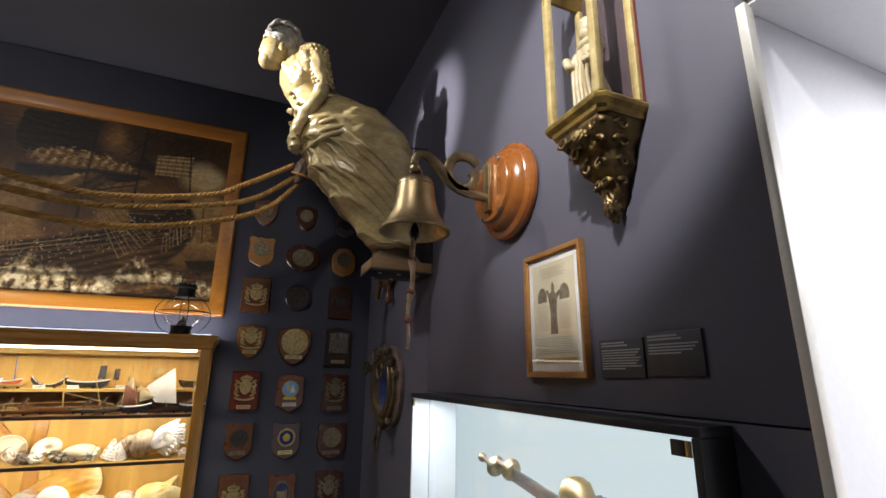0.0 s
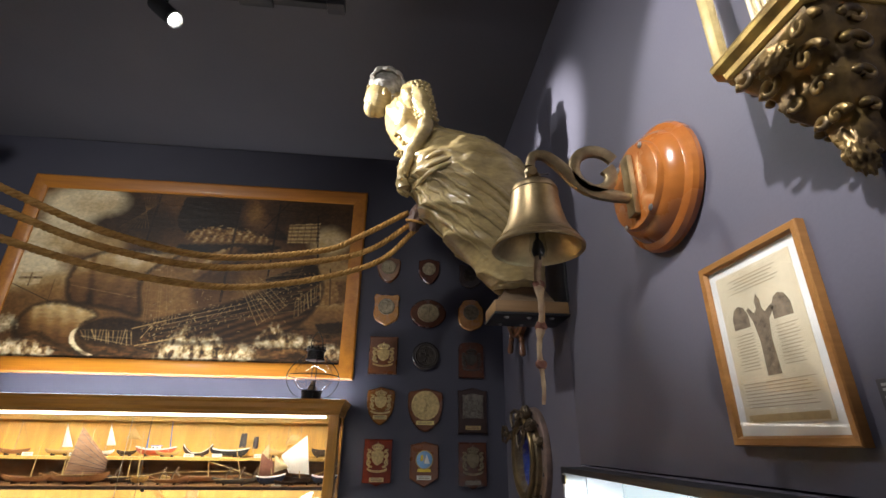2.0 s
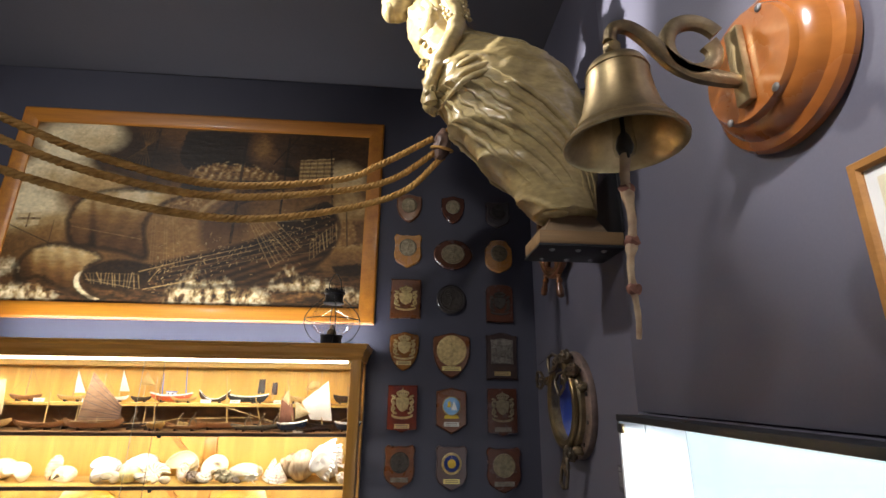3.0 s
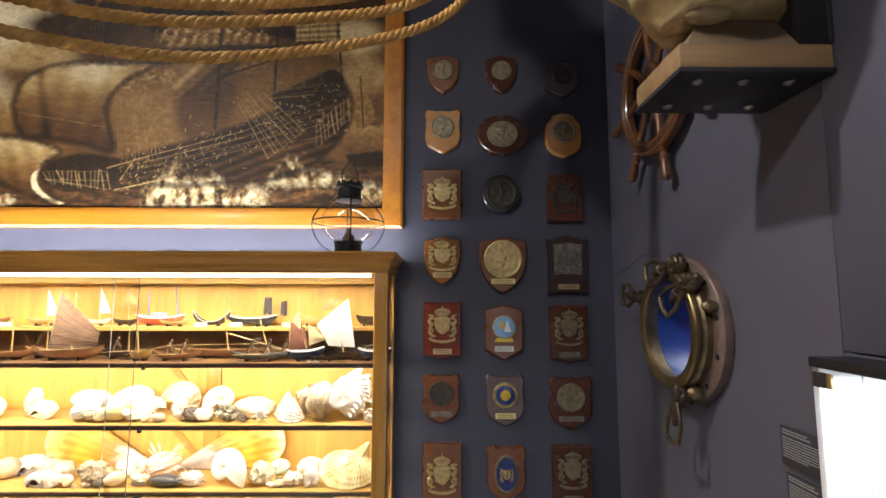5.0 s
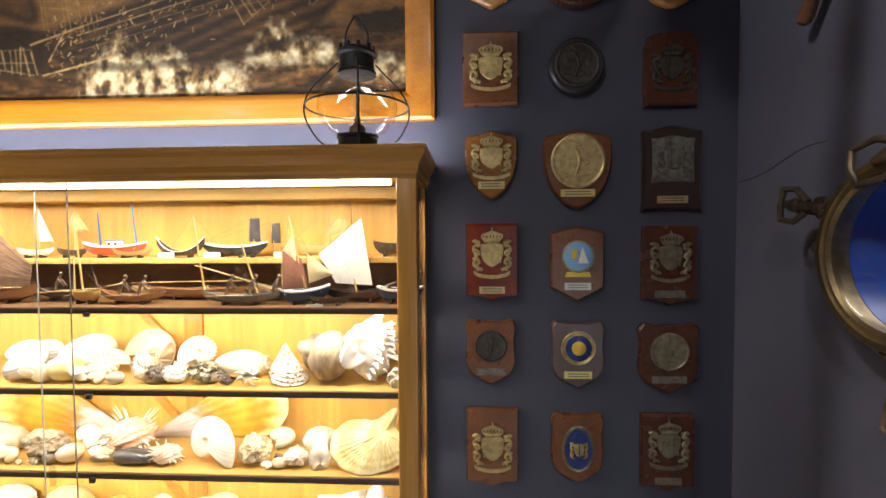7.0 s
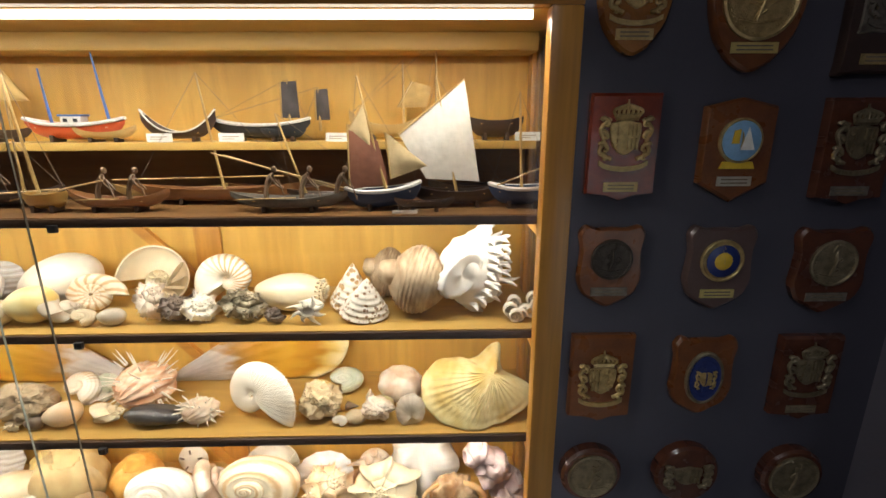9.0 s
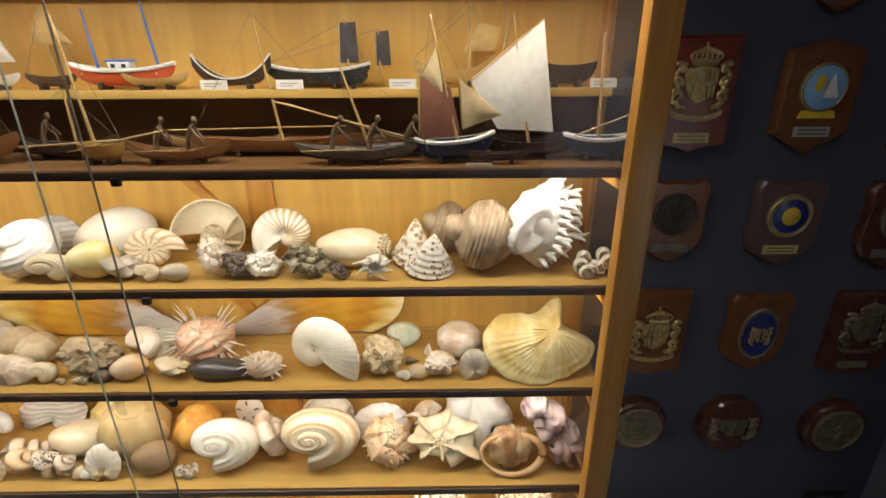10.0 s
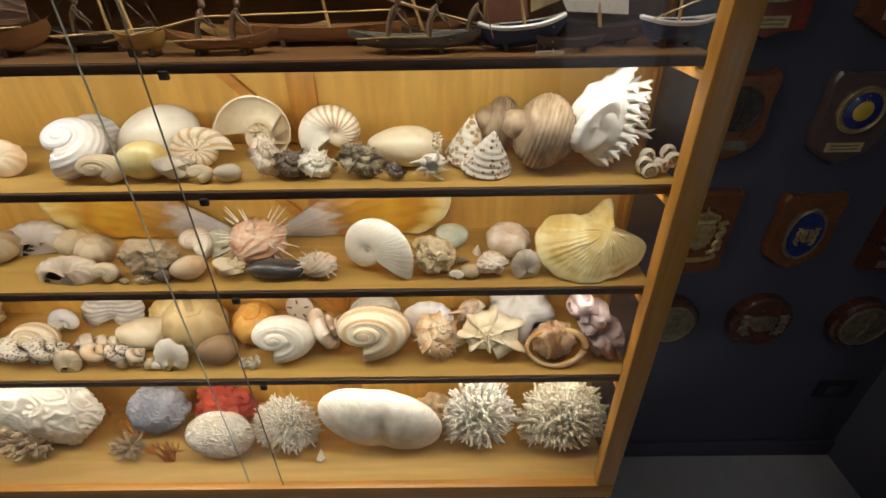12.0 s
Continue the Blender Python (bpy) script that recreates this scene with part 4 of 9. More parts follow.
def medal(w, h, seed=0, rim=True):
    """Struck medallion: raised rim, uneven relief field."""
    n, rows = 44, 14
    loops = []
    for r in range(rows + 1):
        q = 1 - r / rows
        loop = []
        for i in range(n):
            a = 2 * math.pi * i / n
            x, y = q * math.cos(a), q * math.sin(a)
            d = 0.005 + 0.0014 * max(0, noise.noise(Vector((x * 5, y * 5, seed * 3.7))) + 0.25) * (1 if q < 0.84 else 0)
            if q > 0.9 and rim:
                d = 0.008
            if r == 0:
                d = 0.0
            loop.append((x * w / 2, y * h / 2, d))
        loops.append(loop)
    loops.insert(1, [(p[0], p[1], 0.006) for p in loops[0]])
    bm = rings(loops)
    rnd = random.Random(seed)
    for k in range(34):  # worn legend round the rim
        a = 2 * math.pi * k / 34
        if k % 9:
            blob((0.405 * w * math.cos(a), 0.405 * h * math.sin(a), 0.0055), (0.018 * w, 0.018 * h, 0.0022), bm=bm, sub=1)
    lean = rnd.uniform(-0.25, 0.25)
    for k in range(5):  # device in the middle: an upright with limbs and scrolls
        x, y = rnd.uniform(-0.12, 0.12) * w, (-0.22 + 0.11 * k) * h
        tube(curve_pts([(x, y, 0.005), (x + rnd.uniform(-0.14, 0.14) * w, y + 0.09 * h, 0.0075), (x + (lean + rnd.uniform(-0.12, 0.12)) * w * 0.6, y + 0.17 * h, 0.0055)], 5), 0.019 * w, 6, bm)
    tube(curve_pts([(-0.05 * w, -0.27 * h, 0.005), (0.02 * w, 0.0, 0.008), (lean * 0.3 * w, 0.27 * h, 0.006)], 6), 0.030 * w, 7, bm)
    tube(curve_pts([(-0.28 * w, -0.24 * h, 0.005), (0, -0.29 * h, 0.007), (0.28 * w, -0.24 * h, 0.005)], 6), 0.016 * w, 6, bm)
    return bm

BOARD = {
    "honey": wood("plaque_honey", (0.50, 0.235, 0.060), (0.36, 0.150, 0.035), "z", coat=0.5, rough=0.25),
    "brown": wood("plaque_brown", (0.175, 0.060, 0.018), (0.110, 0.034, 0.010), "z", coat=0.4, rough=0.28),
    "red": wood("plaque_red", (0.19, 0.030, 0.012), (0.12, 0.018, 0.008), "z", coat=0.6, rough=0.2),
    "mahogany": wood("plaque_mahogany", (0.095, 0.031, 0.016), (0.055, 0.017, 0.010), "z", coat=0.5, rough=0.24),
    "dark": wood("plaque_dark", (0.042, 0.022, 0.018), (0.024, 0.013, 0.011), "z", coat=0.4, rough=0.3),
    "grey": mat("plaque_satin_brown", (0.105, 0.066, 0.060), (0.080, 0.048, 0.044), rough=0.3, coat=0.3),
    "amber": wood("plaque_amber", (0.30, 0.125, 0.030), (0.20, 0.075, 0.018), "z", coat=0.5, rough=0.24),
    "black": mat("plaque_black", (0.030, 0.024, 0.024), rough=0.35, coat=0.3),
}
DULL = mat("dark_worn_relief", (0.075, 0.062, 0.052), (0.040, 0.033, 0.028), rough=0.5, metal=0.5, scale=50, bump=0.4, fine=240)
EN_BLUE = mat("blue_enamel", (0.020, 0.035, 0.16), rough=0.2, coat=0.4)
EN_SKY = mat("pale_blue_enamel", (0.22, 0.42, 0.68), rough=0.3)
EN_YELLOW = mat("yellow_enamel", (0.75, 0.50, 0.04), rough=0.35)
EN_WHITE = mat("white_enamel", (0.8, 0.8, 0.78), rough=0.35)
PLATE_MATS = {"gold": GOLD_RELIEF, "yellow": mat("bright_plate", (0.78, 0.66, 0.26), (0.70, 0.56, 0.20), rough=0.3, metal=0.6), "grey": PEWTER, "silver": mat("silver_plate", (0.62, 0.60, 0.52), rough=0.3, metal=0.7), "bronze": BRONZE}


def plaque(x, z, w, h, shape, board, emblem, metal, plate="", words=""):
    ob = thing("award_plaque", at(x, FAR_Y - 0.001, z, BACK), words, "plaque", "plaques on the navy wall")
    deep = 0.032 if shape == "round" else 0.022
    part("board", slab(shield(w, h, shape), 0.0, deep, 0.007), BOARD[board], ob)
    seed = int((x * 7 + z * 13) * 100)
    up = 0.10 * h if plate else 0.0
    if emblem in ("crest", "crest_plain"):
        e = part("crest_relief", crest(w * 0.76, h * 0.66, emblem == "crest", emblem == "crest", seed), metal, ob)
    elif emblem == "oval":
        e = part("medallion", medal(w * 0.60, h * 0.66, seed), metal, ob)
        up = 0
    elif emblem == "eagle":
        e = part("relief_shield", slab(shield(w * 0.72, h * 0.55, "scroll"), 0, 0.005, 0.002), metal, ob)
        bm = crest(w * 0.6, h * 0.5, False, True, seed)
        part("relief", bm, metal, e).matrix_basis = at(0, 0, 0.004)
    else:
        d = min(w, h) * (0.80 if emblem == "disc_big" else 0.62)
        e = part("medallion", medal(d, d, seed), metal, ob)
        if shape not in ("round",):
            up = max(up, 0.08 * h)
    e.matrix_basis = at(0, up, deep - 0.0005)
    if plate:
        pw = w * (0.50 if plate != "grey" else 0.56)
        p = part("nameplate", slab([(-pw / 2, -0.011), (pw / 2, -0.011), (pw / 2, 0.011), (-pw / 2, 0.011)], 0, 0.002, 0.0006), PLATE_MATS[plate], ob)
        p.matrix_basis = at(0, -h * (0.36 if shape in ("tongue", "scroll", "rect") else 0.29), deep)
        for k in range(2):
            part("engraved_line", slab([(-pw * 0.38, -0.0015), (pw * 0.38, -0.0015), (pw * 0.38, 0.0015), (-pw * 0.38, 0.0015)], 0, 0.0008), INK, p).matrix_basis = at(0, 0.004 - 0.008 * k, 0.002)
    return ob, e, deep


CA, CB, CC = 0.118, 0.380, 0.652
plaque(CA, 2.690, 0.150, 0.180, "heater", "brown", "disc", BRONZE, "", "brown wooden shield plaque with a bronze medallion")
plaque(CB, 2.690, 0.140, 0.180, "heater", "mahogany", "disc", BRONZE, "", "dark red shield plaque with a bronze medallion")
plaque(CC, 2.668, 0.150, 0.170, "swiss", "dark", "disc", DULL, "", "dark wooden shield plaque with a dull pewter medallion")
plaque(CA, 2.425, 0.165, 0.205, "swiss", "honey", "disc", BRONZE, "", "honey-coloured wooden shield plaque with a pewter medallion")
plaque(CB, 2.408, 0.225, 0.178, "round", "mahogany", "oval", BRONZE, "", "oval mahogany plaque with an oval bronze relief")
plaque(CC, 2.408, 0.160, 0.205, "bottle", "honey", "disc", BRONZE, "", "honey-coloured bottle-shaped plaque with a pewter medallion")
plaque(CA - 0.002, 2.143, 0.170, 0.222, "rect", "brown", "crest", GOLD_RELIEF, "", "brown rectangular plaque with a cast gold coat of arms")
plaque(CB - 0.008, 2.143, 0.165, 0.165, "round", "black", "disc_big", DULL, "", "round black plaque with a dark relief")
plaque(CC - 0.002, 2.128, 0.155, 0.215, "arch", "mahogany", "crest", DULL, "", "brown arched plaque with a dark cast relief")
plaque(CA - 0.001, 1.852, 0.160, 0.212, "heater", "amber", "crest", GOLD_RELIEF, "gold", "amber wooden shield plaque with a coat of arms")
plaque(CB - 0.003, 1.835, 0.205, 0.245, "heater", "brown", "disc_big", GOLD_RELIEF, "yellow", "large brown shield plaque with a gold medallion")
plaque(CC + 0.004, 1.835, 0.180, 0.260, "scroll", "dark", "eagle", PEWTER, "gold", "dark scroll-edged plaque with a silver eagle shield")
plaque(CA, 1.555, 0.158, 0.238, "tongue", "red", "crest", GOLD_RELIEF, "gold", "glossy red plaque with a gold coat of arms and plate")
ob, e, d = plaque(CB - 0.002, 1.548, 0.160, 0.232, "pointed", "brown", "disc", GOLD_RELIEF, "silver", "brown pointed plaque with a pale blue sailing badge")
part("badge_field", lathe([(0.044, 0.0078), (0.042, 0.0092), (0, 0.0094)], 32), EN_SKY, e)
part("badge_sail", slab([(-0.002, -0.02), (0.030, -0.02), (0.012, 0.030)], 0.009, 0.0105), EN_WHITE, e)
part("badge_sail", slab([(-0.024, -0.006), (-0.006, -0.006), (-0.006, 0.026), (-0.020, 0.022)], 0.009, 0.0105), EN_YELLOW, e)
part("badge_ribbon", slab([(-0.04, -0.062), (0.04, -0.062), (0.034, -0.046), (-0.034, -0.046)], 0.0, 0.005), EN_YELLOW, e)
plaque(CC, 1.543, 0.160, 0.240, "tongue", "mahogany", "crest", BRONZE, "grey", "mahogany plaque with a bronze coat of arms and grey plate")
plaque(CA - 0.004, 1.276, 0.160, 0.208, "swiss", "brown", "disc", DULL, "grey", "brown shield plaque with a dull round badge")
ob, e, d = plaque(CB, 1.270, 0.168, 0.215, "swiss", "grey", "disc", GOLD_RELIEF, "yellow", "satin brown shield plaque with a blue and yellow badge")
part("badge_field", lathe([(0.040, 0.0078), (0.038, 0.0090), (0, 0.0092)], 32), EN_BLUE, e)
part("badge_sun", lathe([(0.022, 0.009), (0.020, 0.0105), (0, 0.0108)], 14), EN_YELLOW, e)
plaque(CC + 0.001, 1.260, 0.185, 0.222, "swiss", "mahogany", "disc", BRONZE, "grey", "dark mahogany shield plaque with a bronze medallion")
plaque(CA, 0.975, 0.160, 0.245, "tongue", "brown", "crest", GOLD_RELIEF, "", "reddish plaque with a gold crowned coat of arms")
ob, e, d = plaque(CB + 0.001, 0.978, 0.165, 0.225, "swiss", "brown", "oval", BRONZE, "", "brown shield plaque with an oval blue ship badge")
part("badge_field", medal(0.080, 0.125, 4, False), EN_BLUE, e).matrix_basis = at(0, 0, 0.004)
part("badge_ship", crest(0.055, 0.085, False, False, 3), GOLD_RELIEF, e).matrix_basis = at(0, 0, 0.008)
plaque(CC + 0.001, 0.968, 0.160, 0.240, "tongue", "mahogany", "crest", BRONZE, "bronze", "mahogany plaque with a bronze wreathed coat of arms")
plaque(0.112, 0.690, 0.165, 0.165, "round", "mahogany", "disc_big", BRONZE, "", "round mahogany plaque with a bronze discus figure medal")
plaque(0.374, 0.686, 0.175, 0.175, "round", "mahogany", "crest_plain", BRONZE, "", "round mahogany plaque with a bronze crest")
plaque(0.668, 0.672, 0.170, 0.170, "round", "mahogany", "disc_big", BRONZE, "", "round mahogany plaque with a bronze medallion")


# ---- carved figurehead on its wall bracket ----
def figurehead():
    mid = 2.055
    # front and back of each section as (x, z), half its breadth
    key = [((0.562, 2.236), (0.772, 2.236), 0.100), ((0.475, 2.330), (0.792, 2.420), 0.135), ((0.385, 2.440), (0.785, 2.590), 0.160), ((0.300, 2.545), (0.742, 2.725), 0.176),
           ((0.232, 2.640), (0.665, 2.822), 0.180), ((0.200, 2.715), (0.565, 2.898), 0.165), ((0.185, 2.790), (0.440, 2.930), 0.130), ((0.160, 2.860), (0.350, 2.960), 0.112),
           ((0.132, 2.935), (0.305, 3.030), 0.128), ((0.118, 3.005), (0.272, 3.095), 0.140), ((0.120, 3.050), (0.232, 3.135), 0.105), ((0.105, 3.075), (0.182, 3.155), 0.052), ((0.078, 3.100), (0.150, 3.180), 0.046)]
    fronts = curve_pts([(k[0][0], k[2], k[0][1]) for k in key], 14)
    backs = curve_pts([(k[1][0], k[2], k[1][1]) for k in key], 14)
    n, loops = 108, []
    for i, (f, b) in enumerate(zip(fronts, backs)):
        s = i / 14
        c, d = (f + b) / 2, (b - f) / 2
        skirt = max(0.0, min(1.0, (6.0 - s) / 1.2))
        loop = []
        for j in range(n):
            p = 2 * math.pi * j / n  # 0 at the back, half way round at the front
            turn = abs(math.sin(p / 2)) ** 2
            # long pleats that sweep from the waist at the front down to the hem behind
            sweep = s * 1.05 + 2.1 * math.cos(p)
            pleat = 0.085 * (1 - abs(math.sin(sweep * 2.2 + 0.5 * noise.noise(Vector((s, p, 0)))))) ** 3 * (0.4 + turn)
            pleat += 0.034 * math.sin(sweep * 1.3 + 0.7) + 0.014 * math.sin(p * 7 - s * 1.5)
            tuck = 0.050 * noise.noise(Vector((math.cos(p) * 3.5, math.sin(p) * 3.5, s * 2.4))) * (1 if 3.2 < s < 6.5 else 0.4)
            tuck += 0.020 * noise.noise(Vector((math.cos(p) * 8, math.sin(p) * 8, s * 5))) * (1 if 2.5 < s < 6.5 else 0.5)
            ripple = 0.0055 * math.sin(s * 34 + 5 * math.sin(p * 1.5) + 3 * noise.noise(Vector((p, s, 4))))
            hem = 0.05 * max(0.0, 0.35 - s) / 0.35
            r = 1 + skirt * (pleat + hem) + tuck + ripple + (1 - skirt) * 0.02 * math.sin(p * 11 + s * 5)
            loop.append((c.x + d.x * math.cos(p) * r, mid + c.y * math.sin(p) * r, c.z + d.z * math.cos(p) * r))
        loops.append(loop)
    bm = rings(loops)
    for side in (-1, 1):  # long raised folds sweeping from the front of the waist to the hem
        for k in range(7):
            path = []
            for q in range(24):
                u = 4.9 - 4.1 * q / 23 - 0.12 * k
                p = math.pi - side * (0.12 + 0.20 * k + (0.30 + 0.05 * k) * (q / 23) ** 1.5 * 2.2)
                path.append(loops[int(u * 14)][int(p / (2 * math.pi) * n) % n])
            tube(path, [0.001 + 0.011 * math.sin(math.pi * q / 23) for q in range(24)], 8, bm)
    # rolled overskirt round the hips, feet under the hem
    for k, (z, reach) in enumerate(((2.655, 0.0), (2.690, 0.02), (2.735, 0.035))):
        for side in (-1, 1):
            tube(curve_pts([(0.215 + 0.006 * k, mid, z - 0.02), (0.285, mid + side * 0.135, z + 0.005), (0.36 + reach, mid + side * 0.160, z + 0.040), (0.46 + reach, mid + side * 0.150, z + 0.085)], 6), [0.002 + 0.009 * math.sin(math.pi * i / 18) for i in range(19)], 8, bm)
    for side in (-1, 1):
        blob((0.62, mid + side * 0.045, 2.236), (0.045, 0.026, 0.018), None, bm, 3)
    # sleeves: shoulder, upper arm hanging back to the elbow, forearm brought to the front
    start = len(bm.verts)
    blob((0.185, mid, 2.985), (0.078, 0.120, 0.120), pose(0, 0, 0, 0, -28, 0), bm, 4)
    for side in (-1, 1):
        blob((0.222, mid + side * 0.128, 3.045), (0.062, 0.045, 0.075), pose(0, 0, 0, 0, -20, 0), bm, 4)
        tube(curve_pts([(0.225, mid + side * 0.140, 3.06), (0.250, mid + side * 0.150, 2.98), (0.268, mid + side * 0.145, 2.90), (0.245, mid + side * 0.125, 2.83), (0.205, mid + side * 0.075, 2.775), (0.185, mid + side * 0.030, 2.715), (0.192, mid + side * 0.022, 2.655)], 6), [0.040 - 0.0005 * i for i in range(37)], 12, bm)
    bm.verts.ensure_lookup_table()
    for v in list(bm.verts)[start:]:
        q = v.co.copy()
        d = Vector((q.x - 0.24, q.y - mid, (q.z - 2.93) * 0.2)).normalized()
        v.co += d * (0.012 * noise.noise(q * 24) + 0.009 * noise.noise(q * 52) + 0.006 * abs(math.sin(q.z * 80 + 3 * math.sin(q.y * 24))))
    for side in (-1, 1):  # rows of scalloped ruffles on the shoulder and upper sleeve
        for k in range(10):
            for j in range(6):
                a = -1.15 + 0.42 * j + 0.12 * (k % 2)
                blob((0.235 + 0.0042 * k + 0.046 * math.sin(a), mid + side * (0.140 + 0.038 * math.cos(a)), 3.085 - 0.0195 * k), (0.0125, 0.010, 0.0085), pose(0, 0, 0, 0, 25, 0), bm, 1)
    for k in range(26):  # frills down the bodice and round the cuffs
        a = k * 2.4
        blob((0.142 + 0.002 * k + 0.014 * math.sin(a), mid - 0.075 * math.cos(a * 0.7), 2.99 - 0.0135 * k), (0.011, 0.018, 0.008), pose(0, 0, 0, 0, 20 * math.sin(a), 0), bm, 2, 0.3, 16)
    # head bent forward: face, nose, chin, then waved hair drawn back to a knot
    tilt = pose(0, 0, 0, 0, 14, 0)
    blob((0.062, mid, 3.135), (0.070, 0.068, 0.104), tilt, bm, 4)
    blob((0.030, mid, 3.080), (0.040, 0.046, 0.052), tilt, bm, 3)
    blob((0.000, mid, 3.125), (0.011, 0.009, 0.024), pose(0, 0, 0, 0, 24, 0), bm, 2)
    blob((0.022, mid, 3.048), (0.020, 0.024, 0.018), None, bm, 2)
    blob((0.000, mid, 3.082), (0.006, 0.016, 0.006), None, bm, 2)
    for side in (-1, 1):
        blob((0.006, mid + side * 0.030, 3.160), (0.008, 0.022, 0.007), None, bm, 2)
        blob((0.085, mid + side * 0.068, 3.115), (0.014, 0.010, 0.024), None, bm, 2)
    hair = len(bm.faces)
    blob((0.088, mid, 3.186), (0.088, 0.080, 0.082), pose(0, 0, 0, 0, 18, 0), bm, 5, 0.05, 18)
    for k in range(9):  # waves of hair from the brow to the nape
        for side in (-1, 1):
            y = side * (0.008 + 0.0085 * k)
            h = math.sqrt(max(0.05, 1 - (y / 0.088) ** 2))
            tube(curve_pts([(0.012 + 0.022 * (1 - h), mid + y, 3.195 * 1 - 0.02 * (1 - h)), (0.045, mid + y * 1.03, 3.186 + 0.076 * h), (0.095, mid + y * 1.06 + side * 0.003, 3.186 + 0.087 * h), (0.145, mid + y, 3.180 + 0.062 * h), (0.170, mid + y * 0.7, 3.170)], 6), [0.0085 + 0.0035 * math.sin(i * 1.1 + k) for i in range(25)], 6, bm)
    blob((0.168, mid, 3.180), (0.036, 0.044, 0.040), None, bm, 3, 0.2, 20)
    for f in list(bm.faces)[hair:]:
        f.material_index = 1
    return bm


solid("figurehead", figurehead(), (FIGURE, HAIR), Matrix(), "carved cream wooden ship figurehead leaning out from the wall", "figurehead", angle=70)
shelf = thing("figurehead_bracket", at(0.71, 2.10, 2.115), "weathered wooden plinth on a black iron wall bracket", "bracket")
part("plate", box(-0.155, 0.142, -0.10, 0.10, 0.0, 0.010, 0.002), BLACK, shelf, "black iron plate")
part("block", box(-0.152, 0.140, -0.097, 0.097, 0.0105, 0.058, 0.004), wood("plinth_wood", (0.33, 0.20, 0.09), (0.22, 0.125, 0.055), "x", rough=0.5, coat=0.05), shelf)
part("top_block", rings([[(-0.13, -0.085, 0.0585), (0.09, -0.085, 0.0585), (0.09, 0.085, 0.0585), (-0.13, 0.085, 0.0585)], [(-0.10, -0.07, 0.115), (0.045, -0.07, 0.128), (0.045, 0.07, 0.128), (-0.10, 0.07, 0.115)]]), wood("plinth_top", (0.24, 0.165, 0.095), (0.16, 0.105, 0.06), "x", rough=0.5, coat=0.05), shelf)
part("back_plate", box(0.132, 0.143, -0.10, 0.10, 0.059, 0.30, 0.002), BLACK, shelf, "black iron wall plate")
for i in range(3):
    for j in (-0.06, 0.06):
        part("bolt", lathe([(0.0, -0.007), (0.006, -0.006), (0.010, -0.002), (0.010, 0.0)], 12, Matrix.Translation((-0.10 + 0.09 * i, j, 0))), STEEL, shelf, "steel bolt head")
solid("support_wire", tube(curve_pts([(0.50, 2.16, 2.82), (0.68, 2.12, 2.80), (0.852, 2.10, 2.81)]), 0.003, 6), IRON, Matrix(), "thin dark wire from the figurehead to the wall", "wire")


